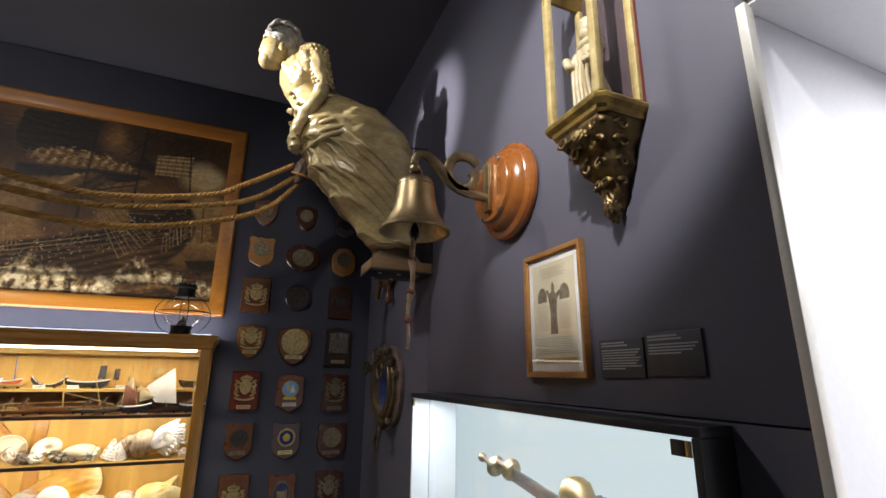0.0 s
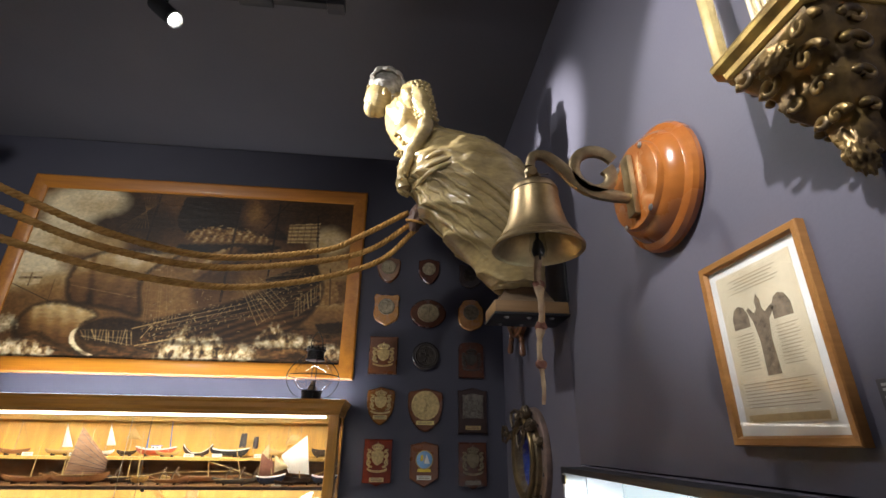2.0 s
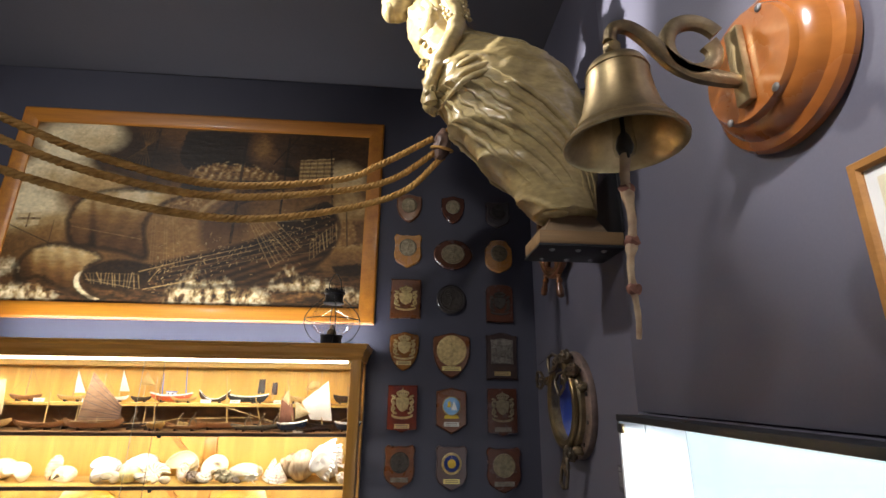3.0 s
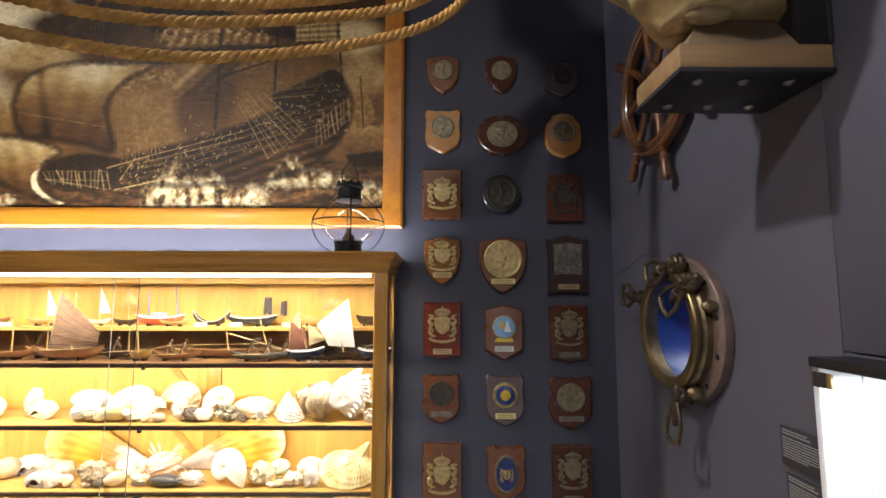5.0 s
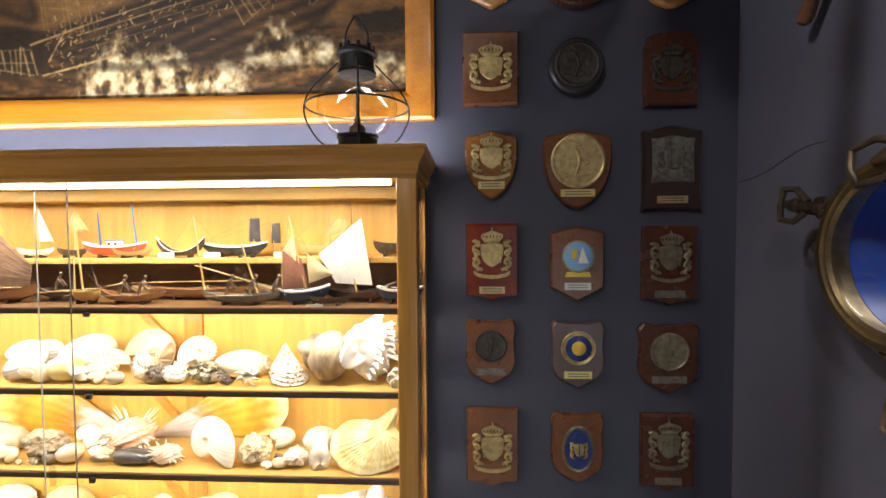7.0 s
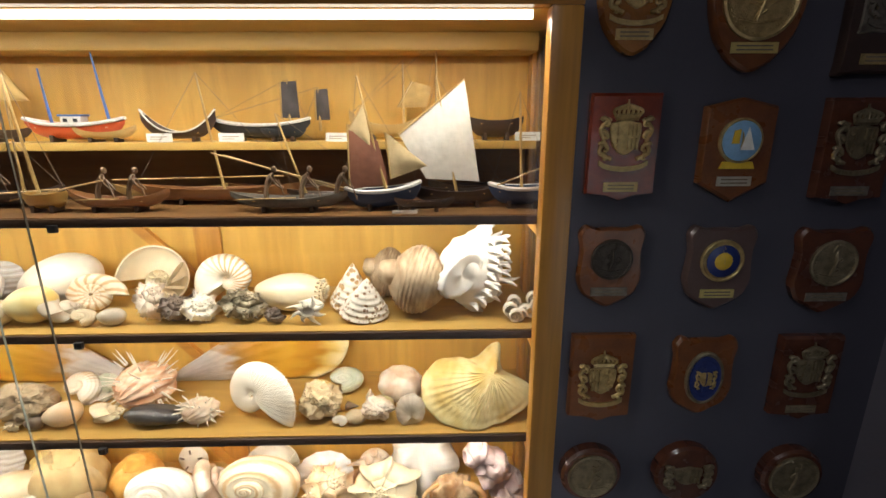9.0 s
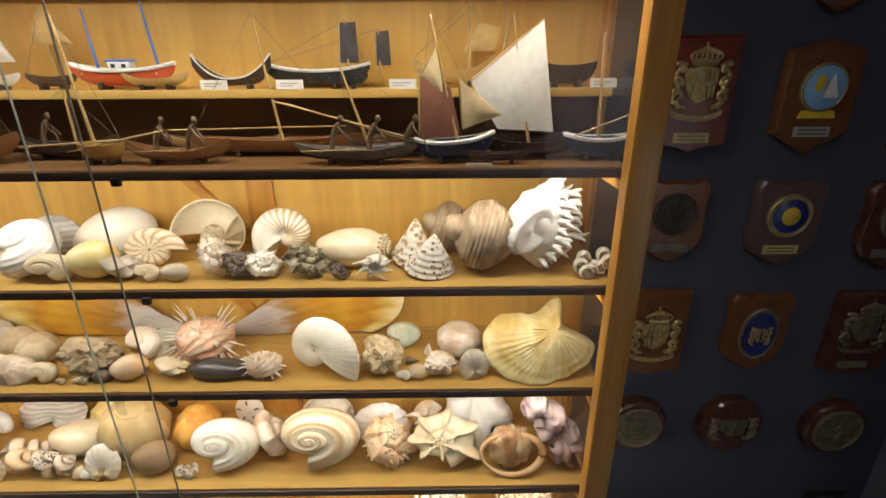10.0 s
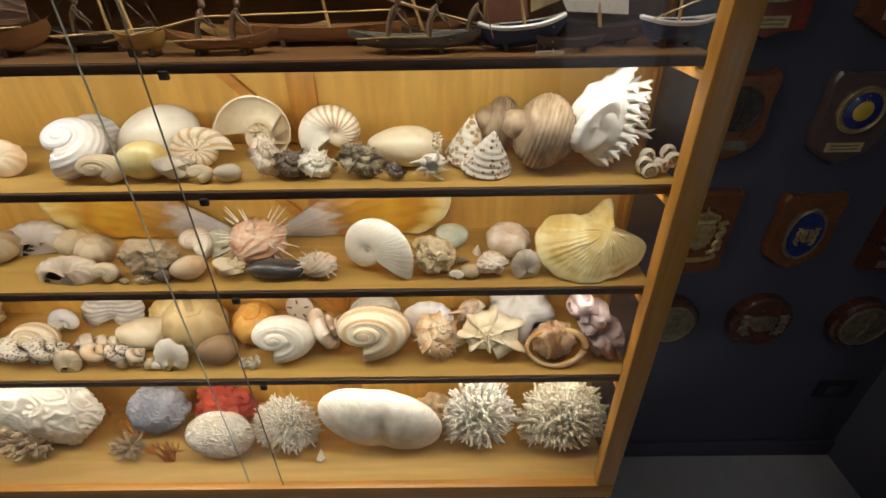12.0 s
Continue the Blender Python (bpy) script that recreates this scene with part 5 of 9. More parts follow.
# ---- bell on its turned board ----
def bell():
    m = at(SIDE_X - 0.003, 1.285, 2.268, SIDE)
    board = thing("bell_board", m, "glossy round cherry-red turned wooden board on the wall", "board")
    part("disc", lathe([(0.158, 0), (0.165, 0.006), (0.166, 0.018), (0.160, 0.029), (0.150, 0.035), (0.143, 0.037), (0.138, 0.048), (0.128, 0.062), (0.119, 0.068), (0.115, 0.070), (0.113, 0.078), (0.109, 0.083), (0.0, 0.084)], 72), CHERRY, board, angle=30)
    for u, v in ((-0.06, -0.09), (0.06, 0.084), (-0.06, 0.084), (0.06, -0.09)):
        part("screw", lathe([(0.008, 0.0835), (0.008, 0.0855), (0.005, 0.0875), (0, 0.0878)], 14, Matrix.Translation((u, v, 0))), STEEL, board)
    ob = thing("ship_bell", m, "polished brass ship bell on a scrolled bracket", "bell")
    part("wall_plate", box(-0.018, 0.018, -0.084, 0.084, 0.0843, 0.100, 0.003), BRASS, ob)
    arm = curve_pts([(0, -0.036, 0.100), (0, -0.034, 0.120), (0, -0.030, 0.152), (0, -0.022, 0.190), (0, -0.004, 0.225), (0, 0.026, 0.254), (0, 0.056, 0.284), (0, 0.074, 0.314), (0, 0.066, 0.342), (0, 0.036, 0.350)], 6)
    bm = bmesh.new()
    loops = []
    for i, p in enumerate(arm):
        d = (arm[min(i + 1, len(arm) - 1)] - arm[max(i - 1, 0)]).normalized()
        up = Vector((1, 0, 0)).cross(d)
        t = 0.0115 + 0.006 * math.sin(math.pi * min(1, i / len(arm) * 1.2))
        loops.append([p + Vector((a * 0.010, 0, 0)) + up * b * t for a, b in ((-1, -0.6), (-0.6, -1), (0.6, -1), (1, -0.6), (1, 0.6), (0.6, 1), (-0.6, 1), (-1, 0.6))])
    rings(loops, bm)
    part("arm", bm, OLD_BRASS, ob, angle=50)
    ring_ = []
    for k in range(34):  # open C-scroll that springs beside the wall plate, curls over and ends inside itself
        a = radians(-38 - 10.4 * k)
        q = 0.060 if k < 20 else 0.060 - 0.0024 * (k - 20)
        ring_.append(Vector((0, 0.040 - q * math.sin(a) * 1.0 - 0.004, 0.176 - q * math.cos(a))))
    bm, loops = bmesh.new(), []
    for i, p in enumerate(ring_):
        d = (ring_[min(i + 1, 33)] - ring_[max(i - 1, 0)]).normalized()
        up = Vector((1, 0, 0)).cross(d)
        t = 0.0150 if i < 28 else 0.0150 + 0.0012 * (i - 28)
        loops.append([p + Vector((a * 0.010, 0, 0)) + up * b * t for a, b in ((-1, -0.6), (-0.6, -1), (0.6, -1), (1, -0.6), (1, 0.6), (0.6, 1), (-0.6, 1), (-1, 0.6))])
    part("scroll", rings(loops, bm), OLD_BRASS, ob, angle=50)
    part("tip_knob", lathe([(0.0, -0.014), (0.012, -0.013), (0.018, 0), (0.012, 0.013), (0, 0.014)], 20, at(0, 0.020, 0.347, pose(0, 0, 0, 0, 90, 0))), OLD_BRASS, ob)
    c = Matrix.Translation((0, -0.190, 0.343)) @ pose(0, 0, 0, -90, 0, 0)
    body = part("body", lathe([(0.0, 0.148), (0.046, 0.140), (0.052, 0.10), (0.060, 0.06), (0.074, 0.032), (0.096, 0.006), (0.101, 0.001), (0.107, 0.0), (0.108, 0.005), (0.098, 0.018), (0.083, 0.040), (0.071, 0.066), (0.063, 0.100), (0.058, 0.135), (0.056, 0.158), (0.050, 0.170), (0.034, 0.177), (0.020, 0.180), (0.0, 0.181)], 64, c), BRASS, ob, "worn brass bell body", angle=40)
    for z, r in ((0.020, 0.0968), (0.026, 0.0926), (0.150, 0.0575)):
        part("band", ring_tube(r, 0.0012, 64, 6, c @ Matrix.Translation((0, 0, z))), BRASS, body)
    for k in range(3):  # worn lettering
        part("lettering_bar", box(-0.008, 0.008, -0.003, 0.003, -0.0008, 0.0008), BRASS, body).matrix_basis = c @ pose(0, 0, 0, 0, 0, 150 + 22 * k) @ at(0.0655, 0, 0.095) @ pose(0, 0, 0, 90, 0, 90)
    part("crown_loop", ring_tube(0.016, 0.0055, 24, 8, at(0, -0.190 + 0.196, 0.343, pose(0, 0, 0, 0, 90, 0))), OLD_BRASS, ob)
    part("clapper", lathe([(0.004, 0.14), (0.004, 0.03), (0.011, 0.02), (0.016, 0.0), (0.012, -0.012), (0.0, -0.016)], 16, c), IRON, ob)
    wrap = part("wrapping", lathe([(0.010, 0.09), (0.017, 0.075), (0.018, 0.03), (0.021, 0.0), (0.017, -0.014), (0.012, -0.016)], 14, c), PLASTIC, ob, "crumpled clear plastic round the clapper")
    wrap.visible_shadow = False
    cord = thing("bell_rope", m, "knotted cord bell pull hanging from the clapper", "bell rope")
    L = [(0, -0.190 - 0.016 - 0.325 * k / 24, 0.343 + 0.004 * math.sin(k * 0.5) + 0.0006 * k) for k in range(25)]
    part("cord", tube(L, [0.0088 - 0.00021 * k + (0.0035 if k in (5, 6, 12, 13, 18) else 0) + 0.0006 * (k % 2) for k in range(25)], 10), TWINE, cord)
    for k in (5, 12, 18):
        part("knot", blob(L[k], (0.013, 0.011, 0.013), None, None, 2, 0.3, 20), mat("red_brown_cord", (0.24, 0.10, 0.065), (0.16, 0.06, 0.04), rough=0.85, bump=0.5), cord)
    part("shackle", ring_tube(0.010, 0.003, 18, 6, at(0, -0.207, 0.343)), IRON, cord)


bell()


# ---- carved wall shrine ----
def shrine():
    m = at(SIDE_X - 0.003, 0.797, 2.262, SIDE)
    ob = thing("wall_shrine", m, "gilded gothic wall shrine with glass sides on a carved bracket", "shrine")

    def plan(hw, d, v):
        return [(-hw, v, 0), (-hw, v, d * 0.86), (-hw * 0.86, v, d), (hw * 0.86, v, d), (hw, v, d * 0.86), (hw, v, 0)]

    part("base", rings([plan(0.088, 0.122, -0.030), plan(0.092, 0.128, -0.026), plan(0.094, 0.130, -0.016), plan(0.104, 0.142, -0.008), plan(0.106, 0.144, 0.0), plan(0.104, 0.142, 0.006), plan(0.095, 0.132, 0.012)]), GILT, ob, angle=25)
    # bracket, scrolls, boss and finial take the gilt with shade in its colour
    part("carved_bracket", rings([plan(0.074 * (1 - t) + 0.010 + 0.004 * math.sin(t * 16), 0.100 * (1 - t) + 0.020 + 0.006 * math.sin(t * 16), -0.030 - 0.19 * t) for t in (k / 24 for k in range(25))]), SHADED_GILT, ob, angle=50)
    for s in (-1, 1):
        for (u, v, r) in ((0.056, -0.052, 0.020), (0.034, -0.085, 0.022), (0.022, -0.125, 0.016), (0.012, -0.165, 0.012)):
            t = (-0.030 - v) / 0.19
            w = 0.100 * (1 - t) + 0.022
            sc = [(s * (u + r * math.cos(a) * (1 - 0.11 * a)), v + r * math.sin(a) * (1 - 0.11 * a), w + 0.0022 * a) for a in (0.3 * k for k in range(22))]
            part("leaf_scroll", tube(sc, [0.0075 - 0.0002 * k for k in range(22)], 10), SHADED_GILT, ob, angle=180)
            sc = [(s * (0.090 - 0.075 * t), v + 0.8 * r * math.sin(a) * (1 - 0.11 * a), w * 0.55 + r * math.cos(a) * (1 - 0.11 * a)) for a in (0.3 * k for k in range(20))]
            part("leaf_scroll", tube(sc, [0.0070 - 0.0002 * k for k in range(20)], 10), SHADED_GILT, ob, angle=180)
    part("boss", blob((0, -0.062, 0.118), (0.030, 0.020, 0.016), None, None, 4, 0.25, 14), SHADED_GILT, ob, angle=180)
    part("finial", blob((0, -0.212, 0.028), (0.017, 0.036, 0.022), None, None, 4, 0.30, 16), SHADED_GILT, ob, angle=180)
    H = 0.40
    for u, w in ((-0.084, 0.122), (0.084, 0.122), (-0.088, 0.008), (0.088, 0.008)):
        part("post", box(u - 0.011, u + 0.011, 0.012, H, w - 0.008, w + 0.009, 0.003), PALE_GILT, ob)
    g = part("front_glass", box(-0.074, 0.074, 0.014, H + 0.10, 0.120, 0.122), GLASS, ob)
    g.visible_shadow = False
    for s in (-1, 1):
        g = part("side_glass", box(s * 0.086 - 0.001, s * 0.086 + 0.001, 0.014, H, 0.018, 0.112), GLASS, ob)
        g.visible_shadow = False
    part("back_panel", box(-0.079, 0.079, 0.012, H + 0.12, 0.0, 0.004), mat("plum_lining", (0.09, 0.055, 0.06), (0.06, 0.035, 0.04), rough=0.7), ob)
    for s in (-1, 1):
        part("red_edging", box(s * 0.0985 - 0.002, s * 0.0985 + 0.002, 0.012, H, 0.0005, 0.008), mat("worn_red", (0.22, 0.045, 0.03), rough=0.6), ob)
        arch = curve_pts([(s * 0.084, H - 0.02, 0.122), (s * 0.078, H + 0.04, 0.122), (s * 0.050, H + 0.10, 0.122), (0, H + 0.145, 0.122)], 6)
        part("arch_rib", tube(arch, 0.010, 8), GILT, ob)
        part("roof_slope", rings([[(s * 0.092, H, 0.0), (s * 0.092, H, 0.12), (s * 0.084, H, 0.12), (s * 0.084, H, 0.0)], [(s * 0.056, H + 0.11, 0.0), (s * 0.056, H + 0.11, 0.12), (s * 0.048, H + 0.105, 0.12), (s * 0.048, H + 0.105, 0.0)], [(s * 0.002, H + 0.155, 0.0), (s * 0.002, H + 0.155, 0.12), (s * 0.002, H + 0.145, 0.12), (s * 0.002, H + 0.145, 0.0)]]), GILT, ob)
        part("pinnacle", lathe([(0.010, 0), (0.010, 0.05), (0.005, 0.09), (0, 0.12)], 8, at(s * 0.086, H, 0.122, pose(0, 0, 0, -90, 0, 0))), GILT, ob)
    # carved saint inside, one plain shape
    bm = bmesh.new()
    loops = []
    for k in range(25):
        t = k / 24
        r = 0.042 - 0.012 * t + 0.006 * math.sin(t * 9)
        loops.append([((r * (1 + 0.10 * math.sin(6 * a + 3 * t)) * math.cos(a)) * 1.1 + 0.006 * math.sin(4 * t), 0.014 + 0.25 * t, 0.062 + r * 0.8 * (1 + 0.08 * math.sin(7 * a)) * math.sin(a)) for a in (2 * math.pi * j / 36 for j in range(36))])
    rings(loops, bm)
    blob((0.004, 0.265, 0.064), (0.045, 0.024, 0.030), None, bm, 3)
    blob((0.004, 0.305, 0.070), (0.021, 0.028, 0.023), None, bm, 3)
    lathe([(0.021, 0), (0.025, 0.02), (0.020, 0.04), (0.0, 0.062)], 16, at(0.004, 0.318, 0.068, pose(0, 0, 0, -90, 0, 0)), bm)
    tube(curve_pts([(-0.038, 0.26, 0.07), (-0.052, 0.21, 0.085), (-0.030, 0.19, 0.108), (-0.040, 0.225, 0.112)], 5), 0.012, 8, bm)
    tube(curve_pts([(0.044, 0.26, 0.07), (0.056, 0.20, 0.085), (0.022, 0.175, 0.108)], 5), 0.013, 8, bm)
    for k in range(5):
        tube(curve_pts([(-0.03 + 0.015 * k, 0.21, 0.097), (-0.024 + 0.013 * k, 0.13, 0.104), (-0.028 + 0.016 * k, 0.02, 0.100)], 4), 0.005, 6, bm)
    solid("saint_statuette", bm, IVORY, m @ at(0, 0.0025, 0.006) @ Matrix.Diagonal((0.95, 0.78, 0.90, 1)), "small carved ivory-coloured saint statuette inside the shrine", "statuette", angle=60)


shrine()


# ---- framed sheet and wall labels ----
sheet = thing("framed_document", at(SIDE_X - 0.004, 1.070, 1.838, SIDE), "printed sheet with a robed figure in an oak frame", "framed print")
mitred_frame(0.262, 0.350, 0.017, 0.018, sheet, wood("frame_oak_x", (0.40, 0.19, 0.055), (0.29, 0.125, 0.035), "x"), wood("frame_oak_z", (0.40, 0.19, 0.055), (0.29, 0.125, 0.035), "z"))
part("mount", box(-0.116, 0.116, -0.160, 0.160, 0.001, 0.007), MOUNT, sheet)
page = part("page", box(-0.095, 0.095, -0.138, 0.140, 0.0072, 0.0082), PAPER, sheet, "aged cream page")


def bar(parent, u0, u1, v, t, material, name="text_bar"):
    return part(name, box(u0, u1, v - t / 2, v + t / 2, 0.0083, 0.0087), material, parent)


for k in range(5):
    bar(page, -0.060 + 0.012 * (k % 2), 0.060 - 0.009 * (k % 3), 0.124 - 0.0062 * k, 0.0016, TEXT_GREY)
for s in (-1, 1):
    for k in range(12):
        bar(page, *sorted((s * 0.028, s * (0.076 - 0.004 * (k * 5 % 3)))), 0.018 - 0.0058 * k, 0.0014, TEXT_GREY)
for k in range(8):
    bar(page, -0.080, 0.080 - 0.006 * (k * 7 % 4), -0.070 - 0.0058 * k, 0.0015, TEXT_GREY)
bar(page, -0.085, 0.085, -0.129, 0.012, mat("tan_strip", (0.52, 0.38, 0.19), rough=0.8))
part("printed_figure", slab([(-0.016, -0.060), (0.016, -0.060), (0.013, 0.0), (0.018, 0.034), (0.034, 0.050), (0.030, 0.058), (0.012, 0.048), (0.006, 0.058), (0.007, 0.072), (0.0, 0.084), (-0.007, 0.072), (-0.006, 0.058), (-0.014, 0.050), (-0.024, 0.064), (-0.031, 0.060), (-0.020, 0.036), (-0.014, 0.0)], 0.0083, 0.0087), INK, page)
for s in (-1, 1):
    part("printed_arch", slab([(s * 0.050 - 0.021, 0.030), (s * 0.050 + 0.021, 0.030), (s * 0.050 + 0.021, 0.052), (s * 0.050 + 0.012, 0.068), (s * 0.050, 0.073), (s * 0.050 - 0.012, 0.068), (s * 0.050 - 0.021, 0.052)], 0.0083, 0.0087), INK, page)
sg = part("glazing", box(-0.116, 0.116, -0.160, 0.160, 0.0105, 0.0115), GLASS, sheet)
sg.visible_shadow = False


def wall_label(y, z, w, h, lines, heading, m=SIDE):
    ob = thing("wall_label", at(SIDE_X - 0.0035, y, z, m), "small dark grey museum label with pale lettering on the wall", "label", "museum labels")
    part("board", box(-w / 2, w / 2, -h / 2, h / 2, 0.0, 0.006, 0.001), LABEL, ob)
    step = h * 0.072
    v = h / 2 - step * 1.3
    for k in range(heading):
        part("text_bar", box(-w * 0.45, -w * 0.45 + w * (0.55, 0.62, 0.36)[k % 3], v - step * 0.30, v + step * 0.30, 0.0061, 0.0064), LETTER, ob)
        v -= step * 1.05
    v -= step * 0.6
    for k in range(lines):
        part("text_bar", box(-w * 0.45, w * (0.44 - 0.05 * ((k * 7) % 3) - (0.3 if k == lines - 1 else 0)), v - step * 0.24, v + step * 0.24, 0.0061, 0.0064), LETTER, ob)
        v -= step * 0.95


wall_label(0.838, 1.708, 0.132, 0.084, 8, 2)
wall_label(0.698, 1.714, 0.134, 0.086, 4, 2)
wall_label(2.150, 1.382, 0.125, 0.080, 8, 2)
wall_label(2.140, 1.290, 0.125, 0.075, 6, 2)


# ---- lit wall case ----
case = thing("wall_case", at(0, 0, 0.9), "black-framed lit glass display case set into the wall", "display case")
Z = 0.9
part("top", box(0.772, SIDE_X - 0.001, 0.600, 2.025, 1.572 - Z, 1.590 - Z, 0.002), BLACK, case)
part("near_side", box(0.772, SIDE_X - 0.001, 0.600, 0.618, 0.70 - Z, 1.5715 - Z, 0.002), BLACK, case)
part("far_side", box(0.778, SIDE_X - 0.001, 2.010, 2.025, 0.70 - Z, 1.5715 - Z, 0.002), WHITE, case)
part("bottom", box(0.772, SIDE_X - 0.001, 0.600, 2.025, 0.68 - Z, 0.6995 - Z, 0.002), BLACK, case)
part("light_panel", box(0.980, 0.988, 0.62, 2.008, 0.70 - Z, 1.571 - Z), glow("light_panel_glow", (0.78, 0.94, 1.0), 1.3), case, "evenly glowing white back panel")
part("lining_top", box(0.856, 0.979, 0.62, 2.008, 1.572 - Z, 1.580 - Z), WHITE, case)
part("lining_side", box(0.856, 0.979, 0.612, 0.6195, 0.70 - Z, 1.571 - Z), WHITE, case)
part("lining_side", box(0.856, 0.979, 2.0085, 2.016, 0.70 - Z, 1.571 - Z), WHITE, case)
part("lining_bottom", box(0.856, 0.979, 0.62, 2.008, 0.690 - Z, 0.6995 - Z), WHITE, case)
for y0, y1 in ((0.620, 1.462), (1.464, 2.009)):
    g = part("glass_door", box(0.774, 0.778, y0, y1, 0.702 - Z, 1.570 - Z), GLASS, case)
    g.visible_shadow = False
for y0 in (1.985, 0.63):
    part("hinge", box(0.768, 0.7735, y0, y0 + 0.028, 1.540 - Z, 1.566 - Z, 0.001), BLACK, case, "black hinge clip")
    part("hinge_plate", box(0.7685, 0.7735, y0 - 0.012, y0 - 0.001, 1.540 - Z, 1.566 - Z, 0.001), BRASS, case, "brass hinge plate")


def sword(y, z, tilt):
    ob = thing("sword", at(0.90, y, z, pose(0, 0, 0, tilt, 0, 0)), "old steel sword with a bronze cup guard in the lit case", "sword", "swords in the case")
    part("blade", box(-0.003, 0.003, -0.62, 0.0, -0.011, 0.011, 0.002), STEEL, ob)
    part("guard", lathe([(0.0, -0.008), (0.022, -0.006), (0.030, 0.003), (0.034, 0.012), (0.032, 0.013), (0.027, 0.006), (0.0, -0.003)], 28, pose(0, 0, 0, -90, 0, 0)), BRONZE, ob)
    part("grip", tube([(0, 0.0, 0), (0, 0.10, 0)], [0.011, 0.009], 10), LEATHER, ob)
    part("pommel", blob((0, 0.108, 0), (0.016, 0.016, 0.016), None, None, 2), BRONZE, ob)


sword(1.50, 1.372, 8)
sword(1.40, 1.378, 8)
horn = thing("brass_horn", at(0.90, 1.09, 1.365), "small rounded brass horn in the lit case", "horn")
part("bulb", lathe([(0.0, -0.05), (0.03, -0.045), (0.045, -0.02), (0.046, 0.012), (0.036, 0.040), (0.018, 0.052), (0, 0.054)], 28), BRASS, horn)
part("mouth", lathe([(0.012, 0.03), (0.013, 0.06), (0.022, 0.085), (0.020, 0.085), (0.0, 0.06)], 20, pose(0, 0, 0, 90, 0, 10)), BRASS, horn)
part("peg", tube([(0, 0, 0), (0.08, 0, 0)], 0.004), STEEL, horn)


# ---- ship's wheel ----
def ship_wheel():
    ob = thing("ship_helm", at(SIDE_X, 2.660, 2.415, SIDE), "varnished wooden ship's wheel with turned handles on the wall", "ship wheel")
    part("rim", lathe([(0.198, 0.026), (0.202, 0.020), (0.214, 0.018), (0.236, 0.018), (0.246, 0.022), (0.247, 0.030), (0.246, 0.044), (0.240, 0.050), (0.230, 0.051), (0.226, 0.047), (0.216, 0.047), (0.212, 0.051), (0.203, 0.050), (0.198, 0.044), (0.198, 0.026)], 72), WHEELWOOD, ob, angle=30)
    part("brass_band", ring_tube(0.221, 0.0035, 72, 6, Matrix.Translation((0, 0, 0.048))), OLD_BRASS, ob)
    part("hub", lathe([(0.055, 0.012), (0.060, 0.018), (0.060, 0.050), (0.050, 0.060), (0.030, 0.062), (0.026, 0.074), (0.0, 0.076)], 40), WHEELWOOD, ob)
    part("hub_cap", lathe([(0.034, 0.0625), (0.032, 0.068), (0.027, 0.069)], 28), BRASS, ob)
    part("axle", tube([(0, 0, 0), (0, 0, 0.02)], 0.03, 16), IRON, ob)
    for k in range(8):
        a = radians(-35.0 + 45 * k)
        m = pose(0, 0, 0.035, 0, 0, math.degrees(a)) @ pose(0, 0, 0, 0, 90, 0)
        part("spoke", lathe([(0.010, 0.055), (0.012, 0.07), (0.009, 0.085), (0.014, 0.11), (0.015, 0.13), (0.010, 0.155), (0.013, 0.17), (0.012, 0.20)], 14, m), WHEELWOOD, ob)
        part("handle", lathe([(0.012, 0.245), (0.016, 0.250), (0.013, 0.258), (0.010, 0.262), (0.016, 0.275), (0.015, 0.283), (0.011, 0.288), (0.014, 0.305), (0.018, 0.330), (0.016, 0.350), (0.008, 0.358), (0, 0.359)], 16, m), WHEELWOOD, ob)


ship_wheel()


